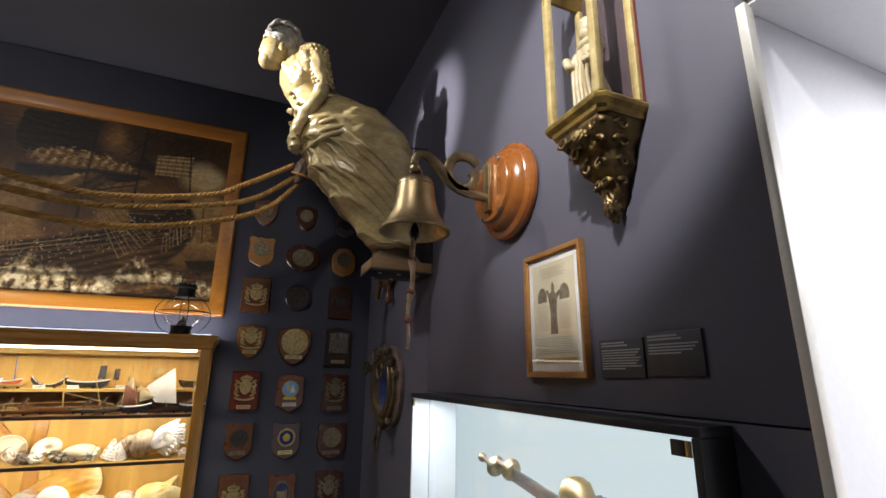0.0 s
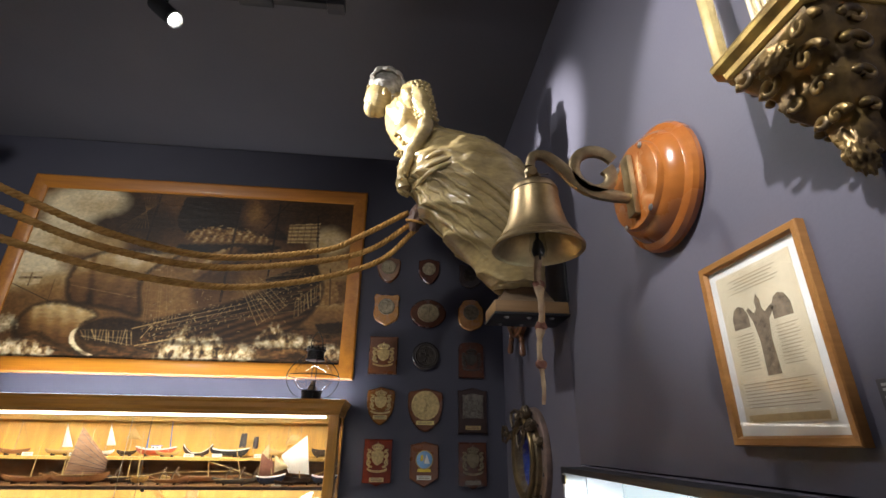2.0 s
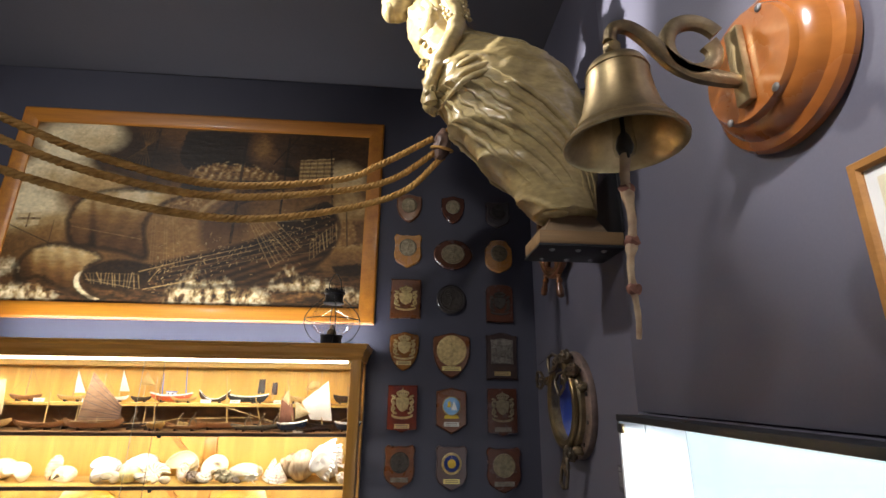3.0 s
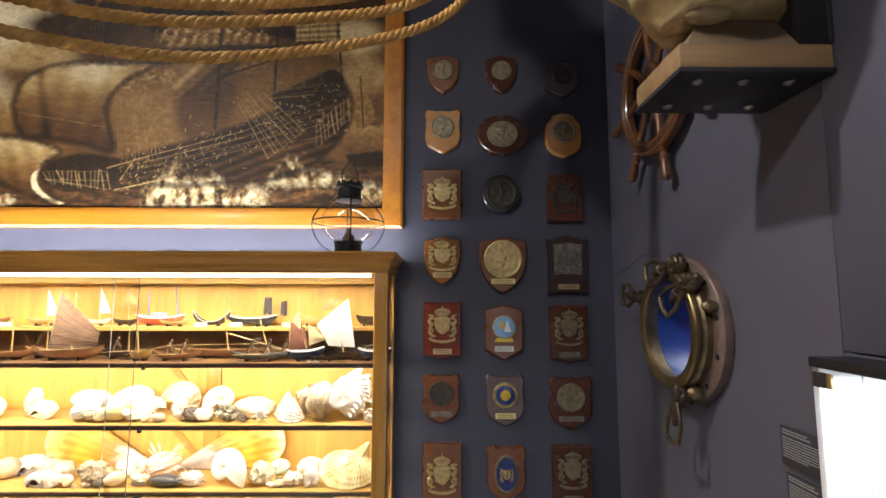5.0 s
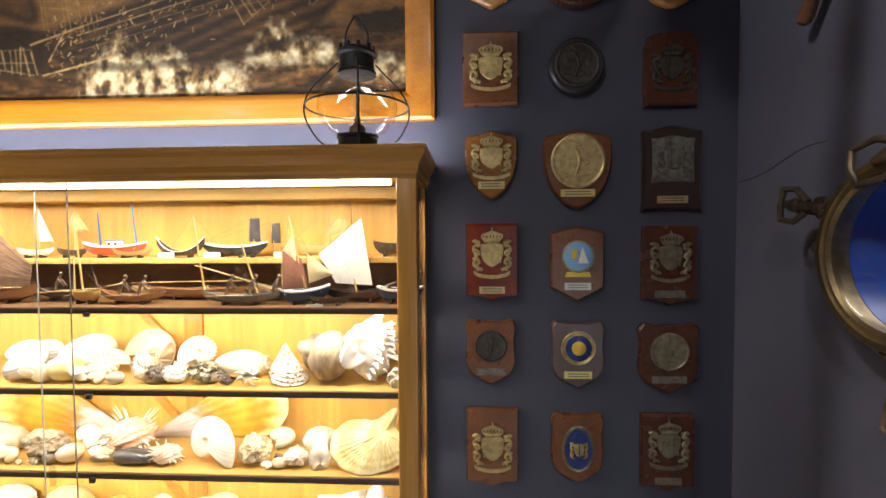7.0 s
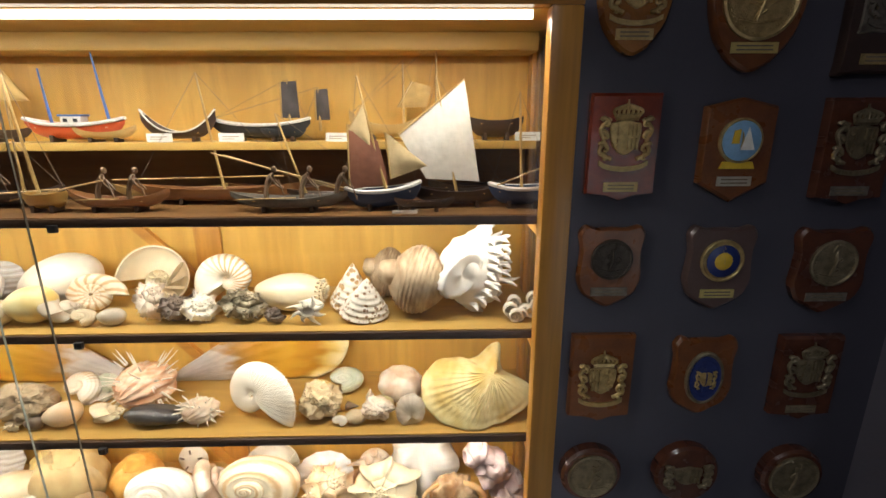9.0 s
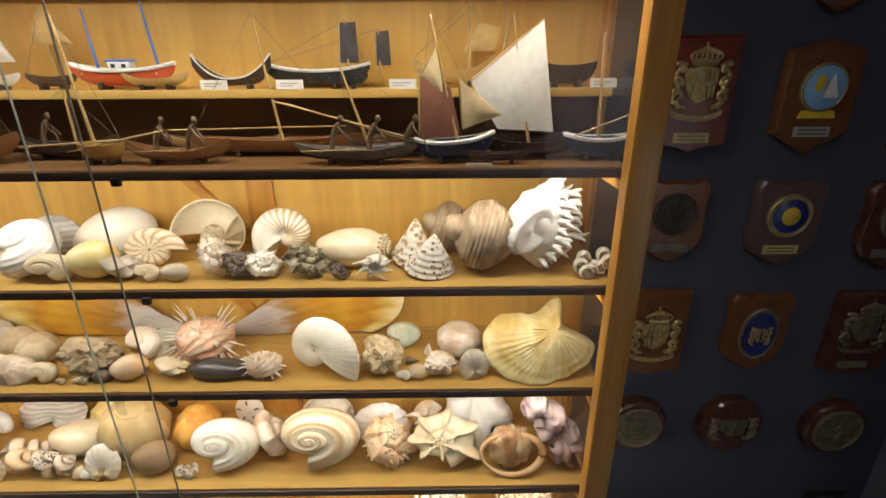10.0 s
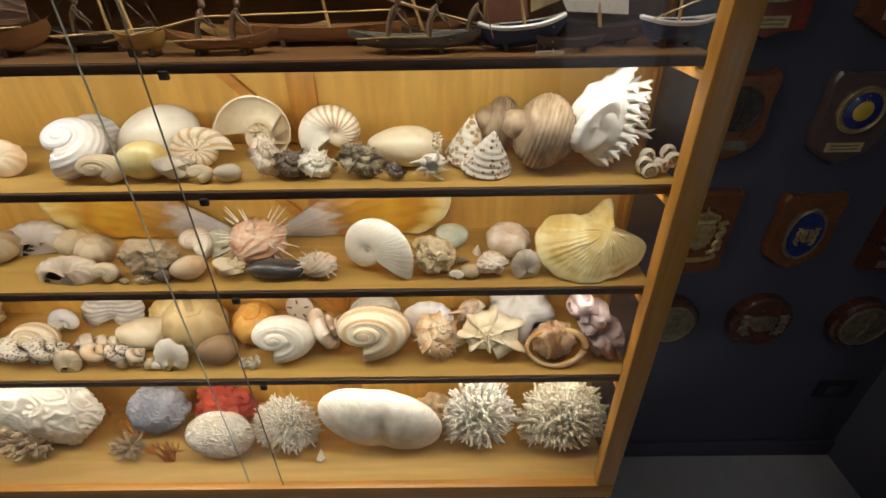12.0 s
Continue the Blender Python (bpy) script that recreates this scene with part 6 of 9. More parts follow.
# ---- porthole ----
def porthole():
    ob = thing("porthole", at(SIDE_X, 2.575, 1.605, SIDE), "heavy bronze ship porthole with clamps and a glazed opening", "porthole")
    part("flange", lathe([(0.157, 0.0), (0.213, 0.0), (0.216, 0.006), (0.213, 0.024), (0.206, 0.030), (0.180, 0.032), (0.157, 0.034), (0.157, 0.0)], 72), PORT_PINK, ob, "worn pinkish bronze flange")
    part("spigot", lathe([(0.150, 0.028), (0.176, 0.028), (0.178, 0.050), (0.172, 0.058), (0.168, 0.060), (0.150, 0.060), (0.150, 0.028)], 72), OLD_BRASS, ob)
    part("frame_ring", lathe([(0.141, 0.058), (0.170, 0.060), (0.175, 0.063), (0.176, 0.074), (0.172, 0.079), (0.160, 0.080), (0.156, 0.077), (0.148, 0.077), (0.141, 0.071), (0.141, 0.058)], 72), PORT_RING, ob, "brass glazing ring")
    g = part("glass", lathe([(0.1408, 0.062), (0.1408, 0.067), (0, 0.067)], 48), GLASS, ob)
    g.visible_shadow = False
    for k in range(12):
        a = 2 * math.pi * k / 12 + 0.2
        part("bolt_hole", lathe([(0.0078, 0.0318), (0.0074, 0.0338), (0, 0.0338)], 12, Matrix.Translation((0.196 * math.cos(a), 0.196 * math.sin(a), 0))), IRON, ob)
    for deg, swing, big in ((72, 192, 1.15), (42, 214, 1.15), (290, 266, 1.2), (152, 172, 0.8)):
        a = radians(deg)
        c = Vector((0.192 * math.cos(a), 0.192 * math.sin(a), 0.064))
        dog = part("clamp", blob(c, (0.030 * big, 0.022, 0.026), pose(0, 0, 0, 0, 0, deg), None, 3, 0.25, 14), CLAMP, ob)
        # swing bolt with a threaded nut and a bent wing handle
        w = Matrix.Translation(c + Vector((0, 0, 0.022))) @ pose(0, 0, 0, 0, 0, swing)
        part("swing_bolt", lathe([(0.010, -0.01), (0.011, 0.0), (0.011, 0.040), (0.016, 0.042), (0.016, 0.060), (0.011, 0.063), (0.010, 0.085), (0, 0.086)], 14, w @ pose(0, 0, 0, 0, 90, 0)), CLAMP, dog)
        part("wing_handle", tube([w @ Vector(p) for p in ((0.020, -0.010, 0.0), (0.060 * big, -0.036, 0.006), (0.100 * big, -0.034, 0.012), (0.108 * big, 0.0, 0.014), (0.100 * big, 0.034, 0.012), (0.060 * big, 0.036, 0.006), (0.020, 0.010, 0.0))], [0.008, 0.007, 0.0075, 0.007, 0.0075, 0.007, 0.008], 8), CLAMP, dog)
    for deg in (178, 20, 300):
        a = radians(deg)
        part("hinge_lug", blob((0.196 * math.cos(a), 0.196 * math.sin(a), 0.044), (0.020, 0.016, 0.020), pose(0, 0, 0, 0, 0, deg), None, 3, 0.2), OLD_BRASS, ob)
    # lined tube and small lit niche behind
    part("blue_tube", lathe([(0.1545, -0.085), (0.1495, -0.085), (0.1495, 0.027), (0.1545, 0.027), (0.1545, -0.085)], 56), BLUE_TUBE, ob, "blue painted lining of the opening")
    bm = box(-0.58, 0.34, -0.36, 0.36, -0.465, -0.455)
    box(-0.59, -0.58, -0.36, 0.36, -0.465, -0.122, bm=bm), box(0.34, 0.35, -0.36, 0.36, -0.465, -0.122, bm=bm)
    box(-0.59, 0.35, 0.36, 0.37, -0.465, -0.122, bm=bm)
    part("niche", bm, GREY_BACK, ob, "pale grey lining of the niche")
    part("niche_floor", box(-0.58, 0.34, -0.20, -0.1465, -0.454, -0.122), BLUE_TUBE, ob, "blue floor of the niche")


porthole()


# ---- hanging ropes ----
def rope(name, pts, r, label):
    """Three strands laid round one another."""
    line = curve_pts(pts, 60)
    length, acc = 0.0, [0.0]
    for a, b in zip(line, line[1:]):
        length += (b - a).length
        acc.append(length)
    bm = bmesh.new()
    n = int(length / 0.0075)
    centre, j = [], 0
    for i in range(n + 1):
        s = length * i / n
        while j < len(acc) - 2 and acc[j + 1] < s:
            j += 1
        t = (s - acc[j]) / max(1e-6, acc[j + 1] - acc[j])
        centre.append(line[j].lerp(line[j + 1], min(1, t)))
    for strand in range(3):
        path = []
        for i, p in enumerate(centre):
            d = (centre[min(i + 1, n)] - centre[max(i - 1, 0)]).normalized()
            side = d.cross(Vector((0, 0, 1))).normalized()
            up = side.cross(d)
            a = 2 * math.pi * (i * 0.0075 / 0.062 + strand / 3)
            path.append(p + (side * math.cos(a) + up * math.sin(a)) * r * 0.48)
        tube(path, r * 0.56, 7, bm)
    return solid(name, bm, ROPE, Matrix(), label, "rope", "ropes strung from the figurehead", angle=80)


rope("hanging_rope", [(0.215, 2.425, 2.735), (0.0, 2.35, 2.56), (-0.16, 2.285, 2.451), (-0.528, 2.138, 2.342), (-0.843, 2.012, 2.356), (-1.123, 1.90, 2.435), (-1.6, 1.71, 2.63), (-2.4, 1.4, 3.05), (-3.0, 1.16, 3.49)], 0.0140, "sagging manila rope looped between figurehead and ceiling")
rope("hanging_rope", [(0.245, 2.44, 2.69), (0.05, 2.372, 2.505), (-0.16, 2.285, 2.402), (-0.528, 2.138, 2.298), (-0.843, 2.012, 2.300), (-1.12, 1.902, 2.366), (-1.6, 1.71, 2.54), (-2.4, 1.4, 2.96), (-3.1, 1.12, 3.49)], 0.0140, "sagging manila rope looped between figurehead and ceiling")
rope("hanging_rope", [(0.265, 2.45, 2.66), (0.062, 2.375, 2.432), (-0.342, 2.213, 2.256), (-0.672, 2.08, 2.213), (-1.088, 1.915, 2.266), (-1.6, 1.71, 2.43), (-2.4, 1.4, 2.86), (-3.2, 1.09, 3.49)], 0.0140, "sagging manila rope looped between figurehead and ceiling")
pad = thing("rope_fender", at(0.258, 2.435, 2.71), "brown leather rope pad tied behind the figurehead", "fender")
part("pad", blob((0, 0, 0), (0.040, 0.045, 0.078), pose(0, 0, 0, 0, 8, 0), None, 4, 0.12, 8), LEATHER, pad)
part("lashing", ring_tube(0.047, 0.007, 30, 7, pose(0, 0, -0.02, 20, 10, 0)), ROPE, pad)
part("tie", tube(curve_pts([(0.02, -0.03, 0.06), (0.08, -0.12, 0.06), (0.15, -0.24, 0.05)]), 0.009, 8), ROPE, pad)


# ---- shells and corals ----
def shellmat(name, a, b, rough=0.3, scale=14.0, bump=0.2, stretch=(1, 1, 1), coat=0.15, fine=80.0, spread=(0.35, 0.65)):
    return mat("shell_" + name, a, b, rough=rough, scale=scale, bump=bump, stretch=stretch, coat=coat, fine=fine, wear=0.08, spread=spread)


def grown(name, a, b, mark, freq, lo, hi, near=-1.0, far=0.0, rough=0.3, bend=0.0, warp=0.12):
    """Bands that follow the growth of the shell: freq bands along its age or its side, faded in from near to far."""
    m = mat("shell_" + name, a, tuple(c * 0.86 for c in a), rough=rough, scale=18, bump=0.2, coat=0.15, wear=0.1)
    n, ln = m.node_tree.nodes, m.node_tree.links
    bs = n["Principled BSDF"]
    src = bs.inputs["Base Color"].links[0].from_socket

    def calc(op, p, q):
        k = n.new("ShaderNodeMath")
        k.operation = op
        for socket, value in zip(k.inputs, (p, q)):
            if isinstance(value, (int, float)):
                socket.default_value = value
            else:
                ln.new(value, socket)
        return k.outputs[0]

    at1, at2, tex = n.new("ShaderNodeAttribute"), n.new("ShaderNodeAttribute"), n.new("ShaderNodeTexNoise")
    at1.attribute_name, at2.attribute_name = mark, "age"
    tex.inputs["Scale"].default_value = 30
    other = n.new("ShaderNodeAttribute")
    other.attribute_name = "side"
    phase = calc("ADD", calc("MULTIPLY", at1.outputs["Fac"], freq), calc("MULTIPLY", tex.outputs["Fac"], warp * 4))
    phase = calc("ADD", phase, calc("MULTIPLY", other.outputs["Fac"], bend))
    wave = calc("SINE", calc("MULTIPLY", phase, 2 * math.pi), 0)
    mr, fade, mx = n.new("ShaderNodeMapRange"), n.new("ShaderNodeMapRange"), n.new("ShaderNodeMix")
    mr.inputs[1].default_value, mr.inputs[2].default_value = lo, hi
    fade.inputs[1].default_value, fade.inputs[2].default_value = near, far
    ln.new(wave, mr.inputs[0])
    ln.new(at2.outputs["Fac"], fade.inputs[0])
    mx.data_type = "RGBA"
    ln.new(calc("MULTIPLY", mr.outputs[0], fade.outputs[0]), mx.inputs[0])
    ln.new(src, mx.inputs[6])
    mx.inputs[7].default_value = (*b, 1)
    ln.new(mx.outputs[2], bs.inputs["Base Color"])
    return m


def fanned(name):
    """Glassy grey at the hinge, streaked amber further out, a cream rim."""
    m = mat(name, (0.5, 0.5, 0.5), rough=0.4, scale=20, bump=0.3, coat=0.05)
    n, ln = m.node_tree.nodes, m.node_tree.links
    bs = n["Principled BSDF"]
    age, tex, add, ramp = n.new("ShaderNodeAttribute"), n.new("ShaderNodeTexNoise"), n.new("ShaderNodeMath"), n.new("ShaderNodeValToRGB")
    age.attribute_name = "age"
    tex.inputs["Scale"].default_value, tex.inputs["Detail"].default_value = 16, 6
    co, mp = n.new("ShaderNodeTexCoord"), n.new("ShaderNodeMapping")
    mp.inputs["Scale"].default_value = (0.7, 1, 2.6)
    ln.new(co.outputs["Object"], mp.inputs[0])
    ln.new(mp.outputs[0], tex.inputs["Vector"])
    add.operation = "MULTIPLY_ADD"
    add.inputs[1].default_value = 0.34
    ln.new(tex.outputs["Fac"], add.inputs[0])
    ln.new(age.outputs["Fac"], add.inputs[2])
    el = ramp.color_ramp.elements
    el[0].position, el[0].color = 0.22, (0.50, 0.44, 0.36, 1)
    el[1].position, el[1].color = 1.19, (0.82, 0.68, 0.36, 1)
    el[1].position = 1.0
    for place, colour in ((0.38, (0.42, 0.37, 0.32)), (0.46, (0.52, 0.45, 0.38)), (0.52, (0.40, 0.20, 0.035)), (0.62, (0.56, 0.27, 0.022)), (0.74, (0.66, 0.36, 0.035)), (0.84, (0.52, 0.23, 0.018)), (0.92, (0.70, 0.48, 0.12))):
        e = el.new(place)
        e.color = (*colour, 1)
    sc = n.new("ShaderNodeMath")
    sc.operation = "MULTIPLY"
    sc.inputs[1].default_value = 0.845
    ln.new(add.outputs[0], sc.inputs[0])
    ln.new(sc.outputs[0], ramp.inputs[0])
    ln.new(ramp.outputs[0], bs.inputs["Base Color"])
    return m


TINT = {
    "white": shellmat("white", (0.80, 0.74, 0.62), (0.68, 0.59, 0.45)),
    "brightwhite": shellmat("bright_white", (0.80, 0.77, 0.71), (0.68, 0.63, 0.55), rough=0.4, bump=0.35),
    "cream": shellmat("cream", (0.76, 0.66, 0.46), (0.66, 0.52, 0.32)),
    "sand": shellmat("sand", (0.62, 0.50, 0.32), (0.48, 0.36, 0.21), rough=0.5),
    "lemon": shellmat("lemon", (0.78, 0.67, 0.34), (0.62, 0.43, 0.13), scale=13, spread=(0.45, 0.65), stretch=(1.6, 1, 0.8)),
    "peach": shellmat("peach", (0.70, 0.44, 0.22), (0.78, 0.64, 0.44), scale=22),
    "coral": shellmat("coral", (0.62, 0.30, 0.15), (0.76, 0.58, 0.42), scale=44, stretch=(0.5, 1, 2.5)),
    "pinkwhite": shellmat("pink_white", (0.78, 0.69, 0.55), (0.60, 0.42, 0.28), scale=34, bump=0.35),
    "rose": shellmat("rose", (0.76, 0.55, 0.44), (0.80, 0.70, 0.60), scale=26),
    "pearl": shellmat("pearl", (0.66, 0.66, 0.66), (0.74, 0.66, 0.56), rough=0.15, coat=0.6, scale=10),
    "abalone": banded("shell_abalone", (0.60, 0.57, 0.50), (0.42, 0.38, 0.31), 30, "Z", 2.0, 0.35),
    "greyshell": shellmat("grey", (0.58, 0.50, 0.38), (0.42, 0.34, 0.24), rough=0.5, scale=26),
    "darkshell": shellmat("dark", (0.09, 0.06, 0.045), (0.22, 0.16, 0.11), rough=0.5, scale=30, bump=0.5),
    "blackshell": shellmat("black", (0.035, 0.032, 0.034), (0.10, 0.085, 0.07), rough=0.3, scale=20, stretch=(1, 5, 1)),
    "moss": shellmat("moss", (0.10, 0.075, 0.035), (0.50, 0.42, 0.28), rough=0.7, scale=46, bump=0.7, spread=(0.42, 0.62)),
    "olive": shellmat("olive", (0.36, 0.30, 0.13), (0.50, 0.43, 0.24), scale=20),
    "greenish": shellmat("greenish", (0.42, 0.46, 0.32), (0.58, 0.56, 0.42), scale=24),
    "tiger": grown("tiger", (0.84, 0.77, 0.62), (0.56, 0.33, 0.12), "age", 24, 0.1, 0.5, 0.16, 0.36, bend=1.2),
    "stripe_tan": grown("stripe_tan", (0.76, 0.65, 0.46), (0.50, 0.31, 0.14), "age", 13, 0.2, 0.7, bend=0.8),
    "brownrib": shellmat("brown_rib", (0.46, 0.34, 0.21), (0.27, 0.175, 0.095), rough=0.65, scale=26, bump=0.5, coat=0.0, stretch=(2.5, 1, 1)),
    "tanribs": shellmat("tan_ribs", (0.52, 0.38, 0.17), (0.42, 0.28, 0.11), rough=0.6, scale=40, bump=0.5),
    "orange": shellmat("orange", (0.62, 0.27, 0.035), (0.70, 0.40, 0.09), rough=0.6, scale=40, bump=0.5),
    "brownstone": shellmat("brown_stone", (0.36, 0.24, 0.12), (0.28, 0.17, 0.08), rough=0.6),
    "amber": fanned("shell_amber"),
    "brownspiral": grown("brown_spiral", (0.74, 0.63, 0.44), (0.56, 0.37, 0.19), "side", 3.5, -0.2, 0.9, warp=0.10),
    "dotted": spots("shell_dotted", (0.80, 0.74, 0.62), (0.44, 0.27, 0.11), 84, 0.36),
    "lattice": spots("shell_lattice", (0.80, 0.72, 0.60), (0.34, 0.20, 0.11), 105, 0.26),
    "speckle": spots("shell_speckle", (0.76, 0.68, 0.54), (0.22, 0.14, 0.09), 150, 0.30),
    "helmet": shellmat("helmet", (0.34, 0.17, 0.07), (0.60, 0.42, 0.24), scale=30, bump=0.5, spread=(0.42, 0.6)),
    "rimorange": shellmat("rim_orange", (0.62, 0.34, 0.12), (0.72, 0.50, 0.26)),
    "mauve": shellmat("mauve", (0.56, 0.44, 0.40), (0.36, 0.25, 0.24), rough=0.75, scale=34, bump=0.5, coat=0),
    "greybrown": shellmat("grey_brown", (0.50, 0.39, 0.24), (0.30, 0.21, 0.12), rough=0.8, scale=30, bump=0.6, coat=0),
    "sandrock": shellmat("sand_rock", (0.68, 0.55, 0.34), (0.46, 0.33, 0.18), rough=0.85, scale=36, bump=0.8, coat=0),
    "spongetan": shellmat("sponge_tan", (0.52, 0.40, 0.21), (0.36, 0.25, 0.12), rough=0.9, scale=36, bump=0.9, coat=0),
    "redsponge": shellmat("red_sponge", (0.50, 0.070, 0.030), (0.33, 0.04, 0.02), rough=0.75, scale=40, bump=0.8, coat=0.05),
    "coralwhite": shellmat("coral_white", (0.80, 0.75, 0.64), (0.66, 0.58, 0.45), rough=0.8, scale=26, bump=0.6, coat=0),
    "ivorycoral": shellmat("coral_ivory", (0.76, 0.69, 0.52), (0.64, 0.55, 0.38), rough=0.8, scale=26, bump=0.6, coat=0),
    "slate": shellmat("coral_slate", (0.22, 0.22, 0.25), (0.33, 0.32, 0.34), rough=0.7, scale=24, bump=0.5, coat=0),
    "orangetwig": shellmat("twig_orange", (0.56, 0.22, 0.04), (0.44, 0.15, 0.03), rough=0.8, coat=0),
    "yellowtwig": shellmat("twig_yellow", (0.52, 0.36, 0.10), (0.40, 0.26, 0.07), rough=0.8, coat=0),
    "redtwig": shellmat("twig_red", (0.26, 0.075, 0.04), (0.20, 0.05, 0.03), rough=0.8, coat=0),
}
SHELF = {"ships": 1.4552, "upper": 1.2352, "middle": 1.0072, "lower": 0.7452, "floor": 0.3572, "step": 1.5772}


def settle(name, bm, x, y, z, w, h, tint, words, category, turn=None, depth=None, angle=60):
    """Turn the raw shape, bring it to its width and height and rest it on its shelf."""
    if len(words.split()) < 4:
        words += " on a cabinet shelf"
    h *= 0.92
    if turn:
        bmesh.ops.transform(bm, matrix=turn, verts=bm.verts)
    lo = [min(v.co[i] for v in bm.verts) for i in range(3)]
    hi = [max(v.co[i] for v in bm.verts) for i in range(3)]
    size = [max(1e-5, b - a) for a, b in zip(lo, hi)]
    d = depth or min(size[1] * (w / size[0] + h / size[2]) / 2, 0.13)
    sc = (w / size[0], d / size[1], h / size[2])
    mid = [(a + b) / 2 for a, b in zip(lo, hi)]
    for v in bm.verts:
        v.co = ((v.co.x - mid[0]) * sc[0], (v.co.y - mid[1]) * sc[1], (v.co.z - lo[2]) * sc[2])
    y = min(max(y, 2.934 + d / 2), 3.160 - d / 2)
    ob = solid(name, bm, TINT[tint], at(x, y, z), words, category, "", "", angle)
    return ob


def helix(turns, grow, lift, fat=0.62, ribs=0, rib=0.0, spikes=0, spike=0.0, seg=30, lines=0, flat=1.0, lip=0.0, sides=0, way=-1, half=0):
    """Coiled shell: a tube that widens by grow each turn as it winds down by lift; its mouth is hollow."""
    steps = int(turns * seg)
    loops, marks, sides = [], [], sides or (48 if lines else 22)

    def ring(i, shrink):
        th = 2 * math.pi * i / seg
        r = grow ** (i / seg - turns)
        flare = 1 + lip * max(0.0, (i - steps + seg * 0.3) / (seg * 0.3)) ** 2
        wave = 1 + rib * math.cos(ribs * th)
        loop = []
        for k in range(sides):
            b = 2 * math.pi * k / sides
            q = fat * r * wave * flare * shrink
            if half:
                b = math.pi * (1 + 2 * k / (sides - 1)) if k < sides // 2 else math.pi * (1 + 2 * (sides - 1 - k) / (sides - 1))
                q *= 1 if k < sides // 2 else 0.90
            if spikes:
                up = max(0.0, math.cos(spikes * th)) ** 4
                q *= 1 + spike * up * max(0.0, math.cos(b - 0.7)) ** 3 + 0.4 * spike * up * max(0.0, math.cos(b + 0.5)) ** 4
            if lines:
                q *= 1 + 0.026 * math.cos(lines * b)
            rad = r + q * math.cos(b)
            loop.append((rad * math.cos(th), way * rad * math.sin(th), -lift * r + q * math.sin(b) * flat))
        return loop

    for i in range(steps + 1):
        loops.append(ring(i, 1.0))
        marks.append((steps - i) / seg)
    if not half:
        for back, shrink in ((0, 0.90), (0.03, 0.84), (0.09, 0.70), (0.14, 0.45)):
            loops.append(ring(steps - back * seg, shrink))
            marks.append(0.0)
    bm = rings(loops)
    bm.verts.ensure_lookup_table()
    age, side = bm.verts.layers.float.new("age"), bm.verts.layers.float.new("side")
    for i, v in enumerate(bm.verts):
        v[age] = marks[i // sides]
        v[side] = abs(2 * (i % sides) / sides - 1)
    return bm


def turban(x, y, z, w, h, tint, words, spin, tip):
    """Round snail, its spire towards the front and its mouth low at one side."""
    mouth = -75 + (spin % 50) - 20
    return settle("snail_shell", helix(4.2, 2.55, 1.0, 0.80, 0, 0, lines=16, sides=80, seg=36, lip=0.05), x, y, z, w, h, tint, words, "shell", pose(0, 0, 0, tip, 0, 0) @ pose(0, 0, 0, 0, 0, mouth + 360 * 4.2), angle=180)


def whelk(x, y, z, w, h, tint, words, spin, _):
    return settle("whelk_shell", helix(4, 1.85, 1.7, 0.62, 0, 0, 8, 0.35, 32), x, y, z, w, h, tint, words, "shell", pose(0, 0, 0, 0, 70, 20) @ pose(0, 0, 0, 0, 0, spin))


def murex(x, y, z, w, h, tint, words, spin, _):
    bm = helix(4, 1.9, 1.5, 0.60, 0, 0, 7, 0.75, 42, lines=7, way=1)
    for v in bm.verts:
        v.co *= 1 + 0.10 * noise.noise(v.co * 9)
    rnd = random.Random(int(abs(x) * 777))
    for k in range(60):
        th, b = rnd.uniform(-7.5, 0), rnd.uniform(-0.6, 1.6)
        r = 1.9 ** (th / (2 * math.pi))
        c = Vector((r * math.cos(th), r * math.sin(th), -1.5 * r))
        d = Vector((math.cos(b) * math.cos(th), math.cos(b) * math.sin(th), math.sin(b)))
        p = c + d * 0.58 * r
        tube([p, p + d * 0.20 * r, p + d * 0.36 * r + Vector((0, 0, 0.05 * r))], [0.10 * r, 0.07 * r, 0.02 * r], 5, bm)
    return settle("murex_shell", bm, x, y, z, w, h, tint, words, "shell", pose(0, 0, 0, 25, 30, 0) @ pose(0, 0, 0, 0, 0, spin))


def flatspiral(x, y, z, w, h, tint, words, spin, _):
    return settle("spiral_shell", helix(4, 1.75, 0.35, 0.5, 14, 0.03, seg=30), x, y, z, w, h, tint, words, "shell", pose(0, 0, 0, 70, 0, 0) @ pose(0, 0, 0, 0, 0, spin), depth=0.035)


def nautilus(x, y, z, w, h, tint, words, spin, hollow):
    if hollow:
        bm = helix(2.6, 3.0, 0.0, 0.74, 0, 0, seg=44, flat=0.6, way=1, half=1, sides=24)
        for k in range(16):  # the walls of the chambers
            u = 2.6 - 0.42 - 0.085 * k
            th, r = 2 * math.pi * u, 3.0 ** (u - 2.6)
            blob((r * math.cos(th), r * math.sin(th), -0.10 * r), (r * 0.70, 0.022 * r, 0.34 * r), pose(0, 0, 0, 0, 0, math.degrees(th) + 22), bm, 2)
        return settle("nautilus_shell", bm, x, y, z, w, h, tint, words, "shell", pose(0, 0, 0, 82, 0, 0) @ pose(0, 0, 0, 0, 0, 185 - 360 * 2.6), depth=w * 0.3)
    bm = helix(2.3, 3.1, 0.0, 0.74, 40, 0.003, seg=60, flat=0.75, way=1, sides=36)
    return settle("nautilus_shell", bm, x, y, z, w, h, tint, words, "shell", pose(0, 0, 0, 84, 0, -14) @ pose(0, 0, 0, 0, 0, 228 - 360 * 2.3), depth=w * 0.5, angle=180)


